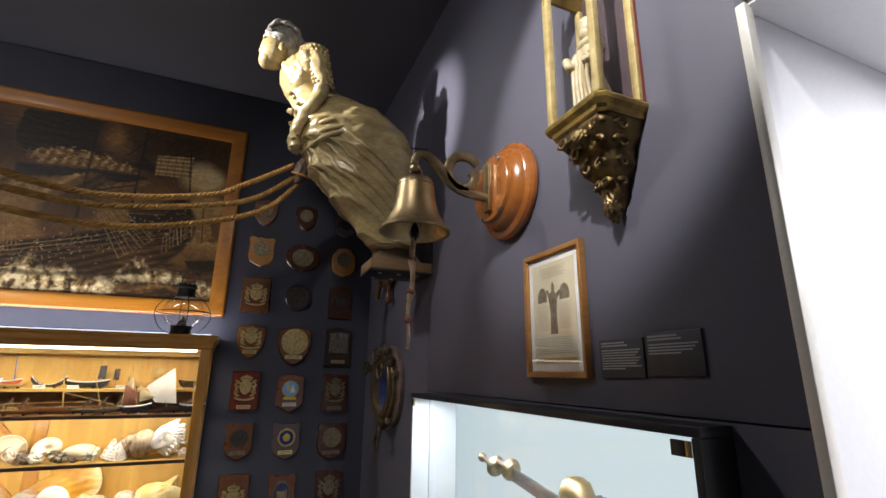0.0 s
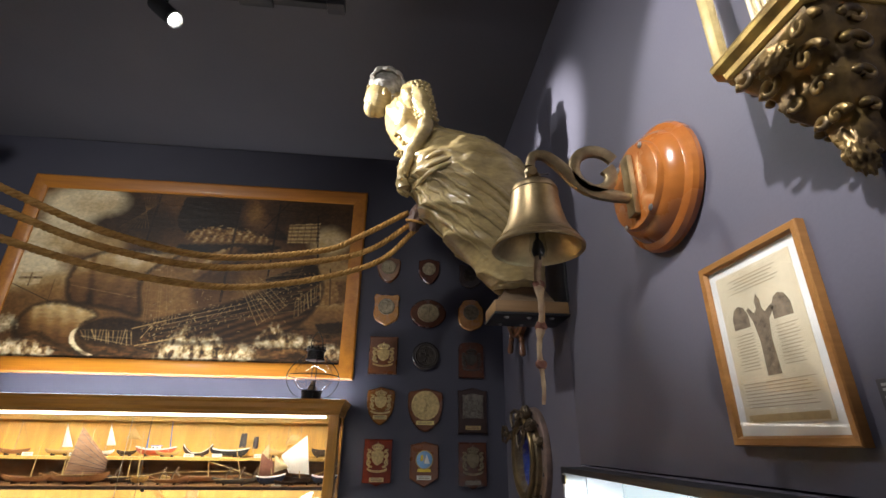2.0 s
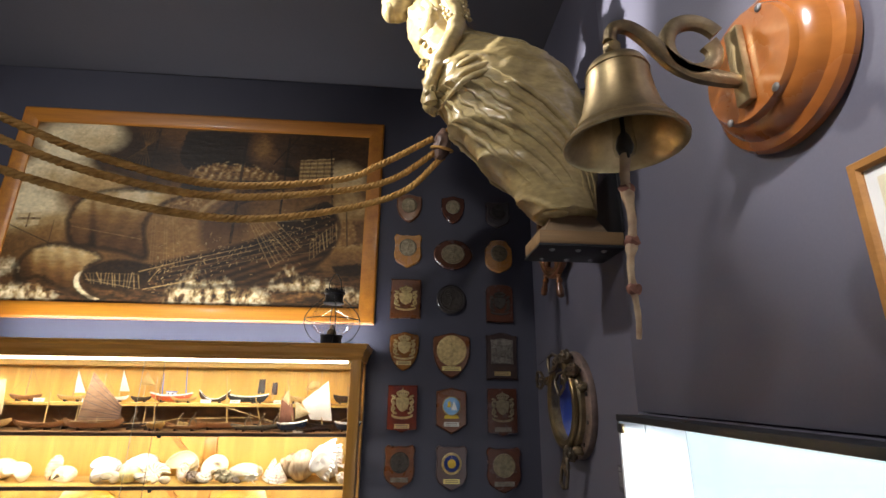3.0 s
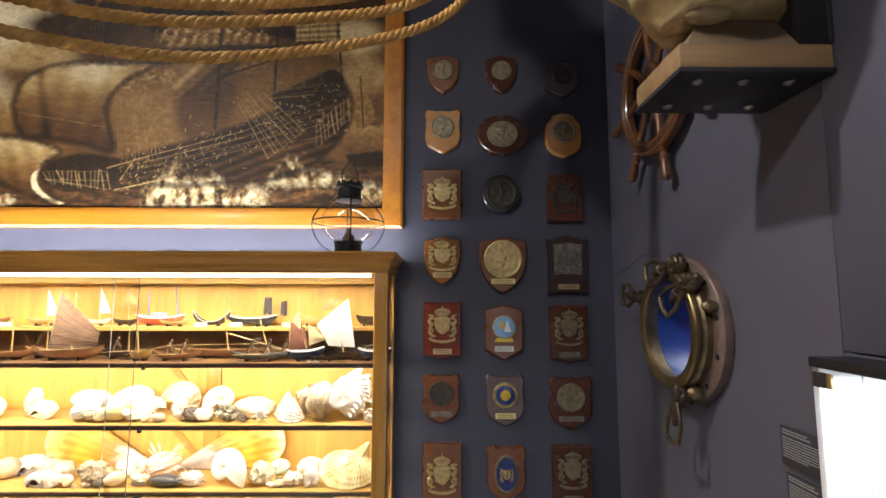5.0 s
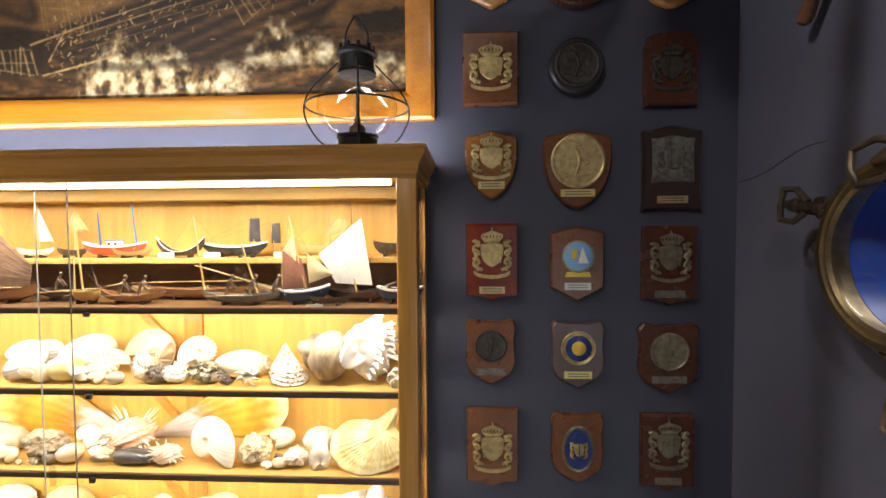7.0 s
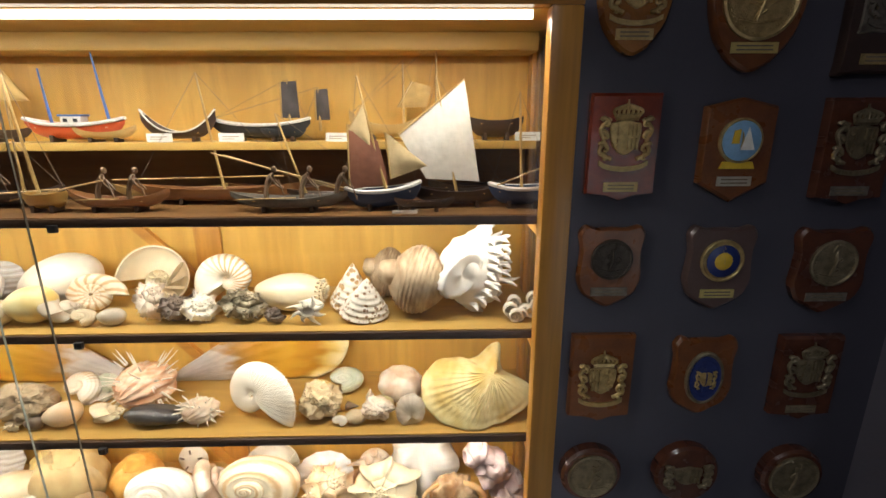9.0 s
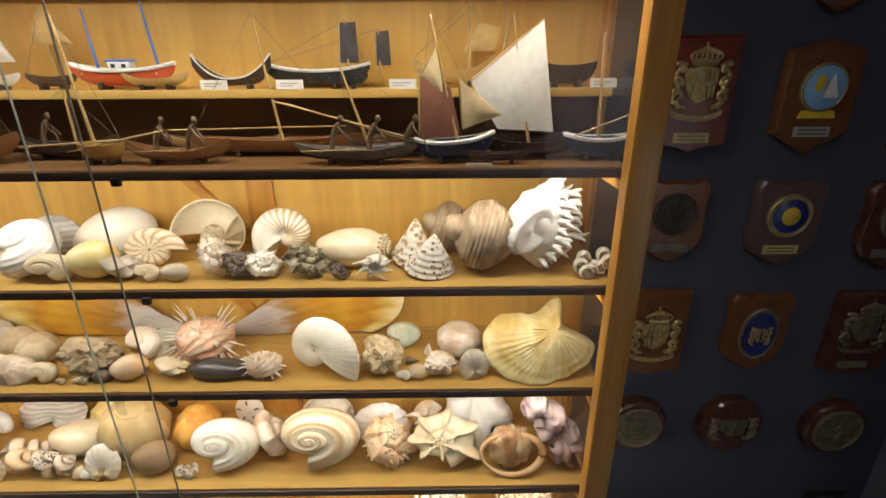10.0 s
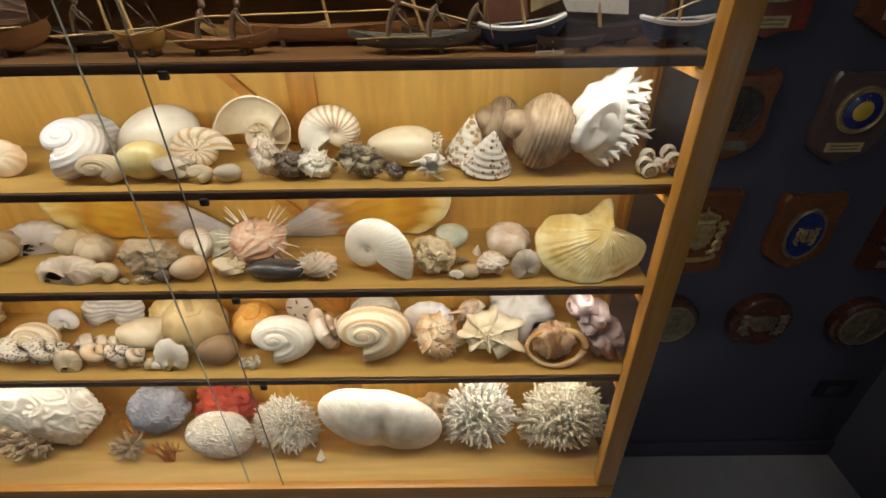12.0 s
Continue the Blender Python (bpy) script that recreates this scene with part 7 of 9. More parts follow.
def argonaut(x, y, z, w, h, tint, words, *_):
    bm = helix(1.7, 3.8, 0.0, 0.80, 52, 0.016, seg=240, flat=0.42, sides=24)
    for k in range(44):  # toothed keel
        u = 1.7 - 0.02 - k * 0.0155
        th, r = 2 * math.pi * u, 3.8 ** (u - 1.7)
        for s in (-0.07, 0.07):
            blob((1.80 * r * math.cos(th), -1.80 * r * math.sin(th), s * r), (0.030 * r, 0.030 * r, 0.03 * r), None, bm, 1)
    return settle("nautilus_shell", bm, x, y, z, w, h, tint, words, "shell", pose(0, 0, 0, 76, 0, -22) @ pose(0, 0, 0, 0, 0, -28 + 360 * 1.7), depth=w * 0.42, angle=180)


def cone(x, y, z, w, h, tint, words, tip, _):
    """Straight-sided top shell with shallow whorls and a beaded foot."""
    loops = []
    for i in range(61):
        t = i / 60
        th = t * 7
        loops.append([((0.02 + 0.98 * t ** 0.92) * (1 + 0.030 * math.sin(2 * math.pi * (th - a / (2 * math.pi))) + 0.020 * math.cos(18 * a) * t) * math.cos(a), (0.02 + 0.98 * t ** 0.92) * (1 + 0.030 * math.sin(2 * math.pi * (th - a / (2 * math.pi))) + 0.020 * math.cos(18 * a) * t) * math.sin(a), 2.1 * (1 - t)) for a in (2 * math.pi * k / 54 for k in range(54))])
    loops.append([(0.9 * p[0], 0.9 * p[1], -0.10) for p in loops[-1]])
    return settle("cone_shell", rings(loops), x, y, z, w, h, tint, words, "shell", pose(0, 0, 0, 0, tip, 0) @ pose(0, 0, 0, 12, 6, 0), angle=180)


def auger(x, y, z, w, h, tint, words, tip, stout):
    bm = helix(5, 1.75, 2.6, 0.62, seg=22) if stout else helix(9, 1.35, 5.2, 0.60, seg=18)
    return settle("auger_shell", bm, x, y, z, w, h, tint, words, "shell", pose(0, 0, 0, 0, 90 - tip, 12))


def tun(x, y, z, w, h, tint, words, spin, _):
    """Swollen body lying on its side, ribbed round and beaded, drawn out into a short canal."""
    bm = bmesh.new()
    loops, n = [], 96
    for i in range(111):
        t = i / 110
        if t < 0.80:
            r = math.sin(math.pi * (0.03 + 0.97 * t / 0.80) ** 0.9) ** 0.62 * 0.86 + 0.05
            r = max(r, 0.15 if t > 0.5 else 0.02)
        else:
            r = 0.16 - 0.10 * (t - 0.80) / 0.20
        rib = 0.5 + 0.5 * math.cos(2 * math.pi * 17 * t)
        row = []
        for k in range(n):
            a = 2 * math.pi * k / n
            q = r * (1 + 0.045 * rib * (0.65 + 0.35 * math.cos(24 * a)) + 0.05 * max(0.0, math.cos(3 * a + 0.5)) ** 10 * rib + 0.05 * math.sin(a + 4 * t))
            row.append((1.9 * t, q * math.cos(a) * 0.85, q * math.sin(a) + 0.12 * t * t))
        loops.append(row)
    rings(loops, bm)
    for c, q in (((0.02, -0.16, 0.10), 0.36), ((-0.10, -0.22, 0.12), 0.24), ((-0.18, -0.26, 0.13), 0.13)):
        blob(c, (q, q, q), None, bm, 3, 0.1, 8)
    return settle("tun_shell", bm, x, y, z, w, h, tint, words, "shell", pose(0, 0, 0, 0, 14, spin * 0.3 - 8), angle=180)


def helmet(x, y, z, w, h, tint, words, *_):
    """Knobbly dome set in a thick smooth rim."""
    bm = bmesh.new()
    blob((0, 0, 0.02), (0.80, 0.55, 0.74), None, bm, 5)
    for v in bm.verts:
        c = v.co.copy()
        v.co *= 1 + 0.10 * max(0.0, noise.noise(c * 4.2)) * 2 + 0.05 * noise.noise(c * 9) + 0.03 * math.sin(c.x * 26)
    ob = settle("helmet_shell", bm, x, y, z, w * 0.80, h, tint, words, "shell", None, depth=0.075)
    rim = [(0.5 * w * math.cos(a) * (1.0 + 0.10 * math.sin(a)), -0.022 + 0.016 * math.sin(a), 0.42 * h + 0.36 * h * math.sin(a)) for a in (2 * math.pi * k / 40 for k in range(40))]
    part("rim", tube(rim, [0.0062 + 0.002 * math.cos(2 * math.pi * k / 40) for k in range(40)], 10, None, True), TINT["rimorange"], ob, "smooth orange rim")
    return ob


def conch(x, y, z, w, h, tint, words, spin, star):
    if star:
        bm = helix(3.4, 2.3, 0.95, 0.66, 0, 0, 7, 0.95, 100, sides=36)
        return settle("conch_shell", bm, x, y, z, w, h, tint, words, "shell", pose(0, 0, 0, 66, 12, 0) @ pose(0, 0, 0, 0, 0, -60 + 360 * 3.4), angle=180)
    # flared lip: a ridged fan spread from the spire, broad and rounded at one end, drawn to a canal at the other
    n, rows, loops = 180, 36, []
    turns = (0, 14, 32, 50, 62, 70, 82, 100, 125, 150, 172, 200, 230, 262, 295, 325, 348, 360)
    reach = (1.14, 0.86, 0.60, 0.76, 1.10, 0.86, 0.58, 0.54, 0.66, 0.88, 1.0, 1.0, 0.88, 0.76, 0.74, 0.86, 1.05, 1.12)
    for r in range(rows + 1):
        t = max(0.004, r / rows)
        loop = []
        for i in range(n):
            a = 2 * math.pi * i / n
            k = sum(np.interp((math.degrees(a) + o) % 360, turns, reach) for o in (-5, 0, 5)) / 3 + 0.010 * math.sin(13 * a) * t
            low = 1.0 if math.sin(a) < 0.35 else 0.35
            ridge = 0.009 * math.sin(40 * a + 2.0 * math.sin(3 * a)) * math.sin(math.pi * min(1, t * 0.94)) * low
            knob = 0.05 * max(0.0, math.cos(7 * a)) ** 4 * math.exp(-((t - 0.30) / 0.09) ** 2)
            line = 0.007 * math.sin(t * 34 + 1.5 * math.sin(2 * a)) * t
            fold = 0.06 * noise.noise(Vector((a * 1.4, t * 1.5, 2.0))) * t
            dome = 0.30 * (1 - t ** 1.35)
            loop.append((0.30 * (1 - t) + t * k * math.cos(a), -(dome + ridge + knob + line + fold), 0.36 * (1 - t) + t * k * math.sin(a)))
        loops.append(loop)
    under = [(p[0] * 0.97, p[1] + 0.06, p[2] * 0.97) for p in loops[-1]]
    inner = [(p[0] * 0.5, -0.12, p[2] * 0.5) for p in loops[-1]]
    ob = settle("conch_shell", rings(loops + [under, inner]), x, y, z, w * 0.97, h * 0.76, tint, words, "shell", pose(0, 0, 0, -28, 4, 0), depth=0.15, angle=180)
    ob.location.y -= 0.018
    return ob


def frilled(x, y, z, w, h, tint, words, *_):
    """Large murex: smooth flared mouth to the front, leafy fronds in rows behind it, tall spire and short canal."""
    bm, rnd = bmesh.new(), random.Random(31)
    blob((0.12, 0.0, 0.0), (0.54, 0.44, 0.92), pose(0, 0, 0, 0, -14, 0), bm, 5, 0.08, 7)
    tube(curve_pts([(0.10, 0.0, 0.55), (0.16, 0.0, 0.85), (0.30, -0.02, 1.12), (0.42, -0.03, 1.34)], 6), [0.34 * (1 - i / 19) + 0.02 + 0.02 * math.sin(i * 1.7) for i in range(19)], 14, bm)
    tube(curve_pts([(0.10, 0, -0.6), (0.22, -0.05, -0.88), (0.40, -0.05, -1.06)], 6), [0.26 - 0.018 * i for i in range(13)], 12, bm)
    loops, n = [], 60
    for q, out in ((1.10, -0.30), (1.08, -0.44), (1.0, -0.52), (0.90, -0.53), (0.74, -0.50), (0.5, -0.46), (0.2, -0.44), (0.02, -0.435)):  # mouth
        loops.append([(-0.16 + 0.33 * q * (1 + 0.045 * math.cos(20 * a) * (q > 0.95)) * math.cos(a) + 0.12 * q * math.sin(a), out + 0.10 * math.cos(a), 0.08 + 0.58 * q * (1 + 0.03 * math.cos(20 * a) * (q > 0.95)) * math.sin(a)) for a in (2 * math.pi * k / n for k in range(n))])
    rings(loops, bm)
    for row in range(4):
        phi = radians(-62 + 44 * row)
        for k in range(9):
            v = 0.86 - 0.205 * k
            r = 0.56 * math.sqrt(max(0.06, 1 - (v / 0.98) ** 2))
            d = Vector((math.cos(phi), math.sin(phi), 0.30 * v + 0.05)).normalized()
            p = Vector((0.12 - 0.22 * v * -1 * 0.6 + r * 0.9 * math.cos(phi), r * 0.75 * math.sin(phi), v))
            ln = rnd.uniform(0.14, 0.40) * (1.1 if k in (1, 3, 5) else 0.8)
            e = p + d * ln + Vector((0, 0, 0.12 * rnd.random()))
            tube([p - d * 0.12, p + d * ln * 0.4, p + d * ln * 0.8 + Vector((0, 0, 0.04)), e], [0.10, 0.075, 0.045, 0.008], 6, bm)
            tube([p + d * ln * 0.3, p + d * ln * 0.6 + Vector((0, -0.08, -0.04)), p + d * ln * 0.8 + Vector((0, -0.14, -0.10))], [0.07, 0.05, 0.01], 5, bm)
    for v in bm.verts:
        v.co *= 1 + 0.03 * noise.noise(v.co * 7)
    return settle("murex_shell", bm, x, y, z, w, h, tint, words, "shell", pose(0, 0, 0, 0, 4, 12), depth=0.115, angle=70)


def dished(ribs, depth, wavy=0.0, n=64, rows=12, fan=1.0, ribbing=0.018):
    """Scallop valve: domed fan with radial ribs and a real thickness."""
    top, bottom = [], []
    for r in range(rows + 1):
        t = max(0.02, r / rows)
        a_row, b_row = [], []
        for i in range(n):
            s = i / (n - 1) * 2 - 1
            a = math.pi / 2 + s * math.pi * 0.82 * fan
            rib = math.cos(s * math.pi * ribs)
            rad = t * (1 + 1.2 * ribbing * rib * t)
            hgt = depth * math.sin(math.pi * min(1, t * 0.93)) ** 0.7 + ribbing * rib * t + 0.006 * math.sin(t * 26) * t + wavy * t * t * math.sin(s * math.pi * 5)
            p = (rad * math.cos(a), rad * math.sin(a) * 0.9 + 0.35 * t, hgt)
            a_row.append(p)
            b_row.append((p[0], p[1], p[2] - 0.035))
        top.append(a_row)
        bottom.append(b_row)
    loops = [a + b[::-1] for a, b in zip(top, bottom)]
    return rings(loops)


def scallop(x, y, z, w, h, tint, words, spin, tip):
    return settle("scallop_shell", dished(11, 0.42), x, y, z, w, h, tint, words, "shell", pose(0, 0, 0, tip, 0, 0) @ pose(0, 0, 0, 0, 0, spin), depth=max(0.02, w * 0.35))


def clam(x, y, z, w, h, tint, words, *_):
    """Deep folds end in a zigzag edge that faces the front."""
    bm = dished(3.5, 0.5, 0.0, 120, 22, 0.80, 0.11)
    for v in bm.verts:
        v.co.z += 0.012 * math.sin(46 * v.co.y)
    return settle("clam_shell", bm, x, y, z, w, h, tint, words, "shell", pose(0, 0, 0, 58, 0, 0) @ pose(0, 0, 0, 0, 0, 186), depth=0.10, angle=180)


def pen(x, y, z, w, h, tint, words, side, _):
    """Thin fan valve that widens from a pointed hinge to a rounded rim, leaning at the back."""
    n, k, fronts, backs, marks = 44, 26, [], [], []
    for i in range(n + 1):
        t = max(0.01, i / n)
        front, back = [], []
        for j in range(k + 1):
            s = j / k
            a = radians(1 + 33 * s)
            reach = 1 - 0.20 * abs(2 * s - 1) ** 2.6
            dent = 0.006 * math.sin(t * 40 + 3 * s) * t + 0.004 * math.sin(s * 40) * t + 0.03 * math.sin(math.pi * s)
            px, pz = side * t * reach * math.cos(a), t * reach * math.sin(a)
            front.append((px, -dent + 0.10 * pz, pz))
            back.append((px, -dent + 0.10 * pz + 0.010, pz))
        fronts.append(front + back[::-1])
        marks += [t] * (2 * (k + 1))
    bm = rings(fronts)
    bm.verts.ensure_lookup_table()
    age = bm.verts.layers.float.new("age")
    for i, v in enumerate(bm.verts):
        v[age] = marks[i]
    return settle("pen_shell", bm, x, y, z, w, h, tint, words, "shell", None, depth=0.035, angle=180)


def egg(x, y, z, w, h, tint, words, tip, crown):
    bm = blob((0, 0, 0), (1.0, 0.7, 0.7), None, None, 5)
    for v in bm.verts:
        k = 1 + 0.12 * v.co.x - 0.30 * max(0.0, -v.co.x - 0.35) ** 1.2
        v.co.y *= k
        v.co.z *= k
        v.co.z += 0.10 * max(0.0, -v.co.x) ** 2
        v.co *= 1 + 0.02 * noise.noise(v.co * 2) + 0.004 * math.sin(v.co.x * 60)
    if crown:  # coiled end with a ring of small points
        for q in range(3):
            m = Matrix.Translation((0.80 + 0.07 * q, -0.10, 0.04)) @ pose(0, 0, 0, 0, 90, -18)
            lathe([(0.44 - 0.12 * q, -0.03), (0.42 - 0.12 * q, 0.05), (0.30 - 0.10 * q, 0.08), (0.0, 0.10)], 30, m, bm)
            for j in range(16):
                a = 2 * math.pi * j / 16
                tube([m @ Vector(((0.42 - 0.12 * q) * math.cos(a), (0.42 - 0.12 * q) * math.sin(a), 0.02)), m @ Vector(((0.50 - 0.12 * q) * math.cos(a), (0.50 - 0.12 * q) * math.sin(a), 0.13))], [0.05, 0.008], 5, bm)
    return settle("smooth_shell", bm, x, y, z, w, h, tint, words, "shell", pose(0, 0, 0, 0, -tip, 10), angle=180)


def urchin(x, y, z, w, h, tint, words, spin, _):
    bm = blob((0, 0, 0), (1, 1, 0.85), None, None, 5)
    for v in bm.verts:
        a = math.atan2(v.co.y, v.co.x)
        e = max(0.0, 1 - abs(v.co.z) / 0.86)
        v.co *= 1 + 0.05 * math.cos(10 * a) * e + 0.022 * math.cos(40 * a) * e ** 0.5 + 0.012 * math.sin(60 * a) * math.sin(v.co.z * 40) * e
        if v.co.z > 0.78:
            v.co.z -= 0.06
    return settle("sea_urchin", bm, x, y, z, w, h, tint, words, "sea urchin", pose(0, 0, 0, 14, 8, spin))


def dollar(x, y, z, w, h, tint, words, *_):
    ob = settle("sand_dollar", lathe([(0.0, 0.0), (0.93, 0.02), (1.0, 0.08), (0.9, 0.13), (0, 0.2)], 40), x, y, z, w, h, tint, words, "sand dollar", pose(0, 0, 0, 82, 0, 0))
    for k in range(5):
        a = radians(90 + 72 * k)
        part("slot", box(-0.0022, 0.0022, -0.001, 0.001, -0.006, 0.006), TINT["darkshell"], ob).matrix_basis = at(0.62 * w / 2 * math.cos(a), -0.0115, h / 2 + 0.62 * h / 2 * math.sin(a), pose(0, 0, 0, 0, 90 - 72 * k - 90, 0))
    return ob


def mussel(x, y, z, w, h, tint, words, tip, _):
    bm = blob((0, 0, 0), (1, 0.42, 0.34), None, None, 4)
    for v in bm.verts:
        v.co.z *= 1.0 - 0.35 * v.co.x
        v.co *= 1 + 0.03 * math.sin(v.co.x * 30)
    return settle("mussel_shell", bm, x, y, z, w, h, tint, words, "shell", pose(0, 0, 0, 0, 4, tip))


def spiny(x, y, z, w, h, tint, words, _, length):
    bm = blob((0, 0, 0), (1, 0.8, 0.62), None, None, 5, 0.06, 8)
    for v in bm.verts:
        v.co *= 1 + 0.045 * math.sin(30 * math.atan2(v.co.z + 0.25, v.co.x + 0.75)) + 0.02 * noise.noise(v.co * 14)
    ob = settle("spiny_oyster", bm, x, y, z, w, h, tint, words, "shell")
    rnd = random.Random(int(x * 1000))
    for k in range(46):
        a, b = rnd.uniform(0, 2 * math.pi), rnd.uniform(-0.9, 0.75)
        d = Vector((math.cos(a), b - 0.35, math.sin(a))).normalized()
        p = Vector((d.x * w / 2, d.y * w * 0.38, h / 2 + d.z * h / 2))
        q = p + d * (0.022 + 0.022 * rnd.random()) * length
        if q.z > -0.001 and z == SHELF["middle"]:
            part("spine", tube([p * 0.96 + Vector((0, 0, h * 0.02)), (p + q) / 2, q], [0.0021, 0.0015, 0.0005], 5), TINT["white"], ob)
    return ob


def spider(x, y, z, w, h, tint, words, *_):
    bm = helix(3.4, 2.1, 1.0, 0.7, 0, 0, lines=9, seg=36)
    bmesh.ops.transform(bm, matrix=Matrix.Translation((0, 0, -0.2)) @ pose(0, 0, 0, 62, 14, 0) @ pose(0, 0, 0, 0, 0, 180), verts=bm.verts)
    for k in range(8):
        a = 2 * math.pi * k / 8 + 0.3
        ln = 1.75 + 0.35 * math.sin(k * 2.3)
        tube(curve_pts([(0.7 * math.cos(a), 0.1, 0.7 * math.sin(a) - 0.3), (1.35 * math.cos(a), 0, 1.3 * math.sin(a) - 0.3), (ln * 1.2 * math.cos(a + 0.25), -0.2, ln * 1.1 * math.sin(a + 0.25) - 0.3)], 4), [0.46 - 0.052 * i for i in range(9)], 8, bm)
    return settle("spider_conch", bm, x, y, z, w, h, tint, words, "shell", depth=w * 0.5, angle=180)


def worms(x, y, z, w, h, tint, words, *_):
    bm = bmesh.new()
    rnd = random.Random(4)
    for k in range(9):
        cx, cz = rnd.uniform(-1, 1), rnd.uniform(0, 1.0) * (1 - 0.3 * (k % 2))
        tube([(cx + 0.42 * (1 - 0.045 * i) * math.cos(0.55 * i), -0.4 + 0.04 * k, cz + 0.42 * (1 - 0.045 * i) * math.sin(0.55 * i)) for i in range(20)], [0.13 - 0.004 * i for i in range(20)], 7, bm)
    return settle("worm_shell", bm, x, y, z, w, h, tint, words, "shell", depth=w * 0.5)


def lump(x, y, z, w, h, tint, words, spin, _):
    bm = blob((0, 0, 0), (1, 0.8, 0.8), None, None, 5)
    off = Vector((x * 10, spin, z * 10))
    for v in bm.verts:
        c = v.co.copy()
        v.co *= 1 + 0.34 * noise.noise(c * 1.6 + off) + 0.20 * noise.noise(c * 4 + off) + 0.13 * noise.noise(c * 10 + off) + 0.06 * noise.noise(c * 22 + off)
    return settle("coral_lump", bm, x, y, z, w, h, tint, words, "coral")


def brain(x, y, z, w, h, tint, words, *_):
    bm = blob((0, 0, 0), (1, 0.85, 0.8), None, None, 6)
    for v in bm.verts:
        c = v.co.copy()
        m = noise.noise(c * 2.3) * 7 + noise.noise(c * 5) * 2.0
        v.co *= 1 + 0.05 * math.sin(m * 3.4) + 0.08 * noise.noise(c * 1.3)
    return settle("brain_coral", bm, x, y, z, w, h, tint, words, "coral", pose(0, 0, 0, 25, 0, 0), depth=0.10)


def fungia(x, y, z, w, h, tint, words, *_):
    bm = blob((0, 0, 0), (1, 0.3, 0.6), None, None, 6)
    for v in bm.verts:
        a = math.atan2(v.co.z, v.co.x)
        r = math.hypot(v.co.x, v.co.z / 0.6)
        v.co *= 1 + 0.08 * math.sin(2 * a + 1) + 0.008 * math.sin(80 * a) * r
        v.co.y += 0.12 * math.exp(-((v.co.x - 0.05) ** 2) * 40 - v.co.z ** 2 * 6)
    return settle("mushroom_coral", bm, x, y, z, w * 0.95, h * 1.16, tint, words, "coral", pose(0, 0, 0, 18, 12, 0), depth=0.10)


def bush(x, y, z, w, h, tint, words, count, thick):
    """Branching coral: forked stubby fingers out of one root."""
    bm = bmesh.new()
    rnd = random.Random(int(abs(x) * 977 + count))
    blob((0, 0, 0.30 * h), (w * 0.26, 0.03, h * 0.26), None, bm, 3, 0.3, 8)
    for k in range(int(count)):
        a = k * 2.39996
        t = (k + 0.5) / count
        up = 1 - 1.5 * t
        d = Vector((math.sqrt(max(0.05, 1 - up * up)) * math.cos(a), math.sqrt(max(0.05, 1 - up * up)) * math.sin(a) * 0.75 - 0.25, up)).normalized()
        reach = rnd.uniform(0.82, 1.08)
        p0 = Vector((d.x * w * 0.16, d.y * 0.02, 0.34 * h + d.z * h * 0.16))
        p2 = Vector((d.x * w * 0.5 * reach, d.y * 0.062 * reach, 0.42 * h + d.z * h * 0.56 * reach))
        if p2.z < 0.004:
            p2.z = 0.004 + 0.01 * rnd.random()
        j = Vector((rnd.uniform(-1, 1), rnd.uniform(-1, 1), rnd.uniform(-1, 1))) * w * 0.05
        mid = (p0 + p2) / 2 + j
        r = thick * rnd.uniform(0.7, 1.1)
        tube([p0, mid, p2, p2 + (p2 - mid) * 0.06], [r, r, r * 0.92, r * 0.45], 7, bm)
        for q in range(2):
            e = mid.lerp(p2, 0.35 + 0.3 * q)
            f = e + (d + Vector((rnd.uniform(-1, 1), rnd.uniform(-0.7, 0.4), rnd.uniform(-0.6, 1))) * 0.8).normalized() * w * 0.13
            if f.z > 0.003:
                tube([e, (e + f) / 2, f], [r * 0.8, r * 0.75, r * 0.5], 6, bm)
    return settle("branching_coral", bm, x, y, z, w, h, tint, words, "coral", depth=min(0.13, w * 0.8))


def lettuce(x, y, z, w, h, tint, words, *_):
    """Ruffled coral: thick winding folds over a lobed mound that overhangs its narrow foot."""
    bm = blob((0, 0, 0), (1, 0.62, 0.9), None, None, 6)
    off = Vector((x * 7, 1.3, 0))
    for v in bm.verts:
        c = v.co.copy()
        lobes = 0.16 * noise.noise(c * 1.7 + off) + 0.10 * noise.noise(c * 3.2 + off)
        wind = noise.noise(c * 2.0 + off) * 5.2 + noise.noise(c * 4.4 + off) * 1.7
        fold = 0.085 * (1 - abs(math.sin(wind * 2.1)) ** 0.7 * 1.6)
        v.co *= 1 + lobes + fold + 0.015 * noise.noise(c * 20)
        if v.co.z < 0:
            v.co.x = v.co.x * (1 + 0.42 * v.co.z) + 0.25 * v.co.z * (1 if w > 0.25 else -1) * -1
    return settle("ruffled_coral", bm, x, y, z, w, h, tint, words, "coral", depth=0.125, angle=180)


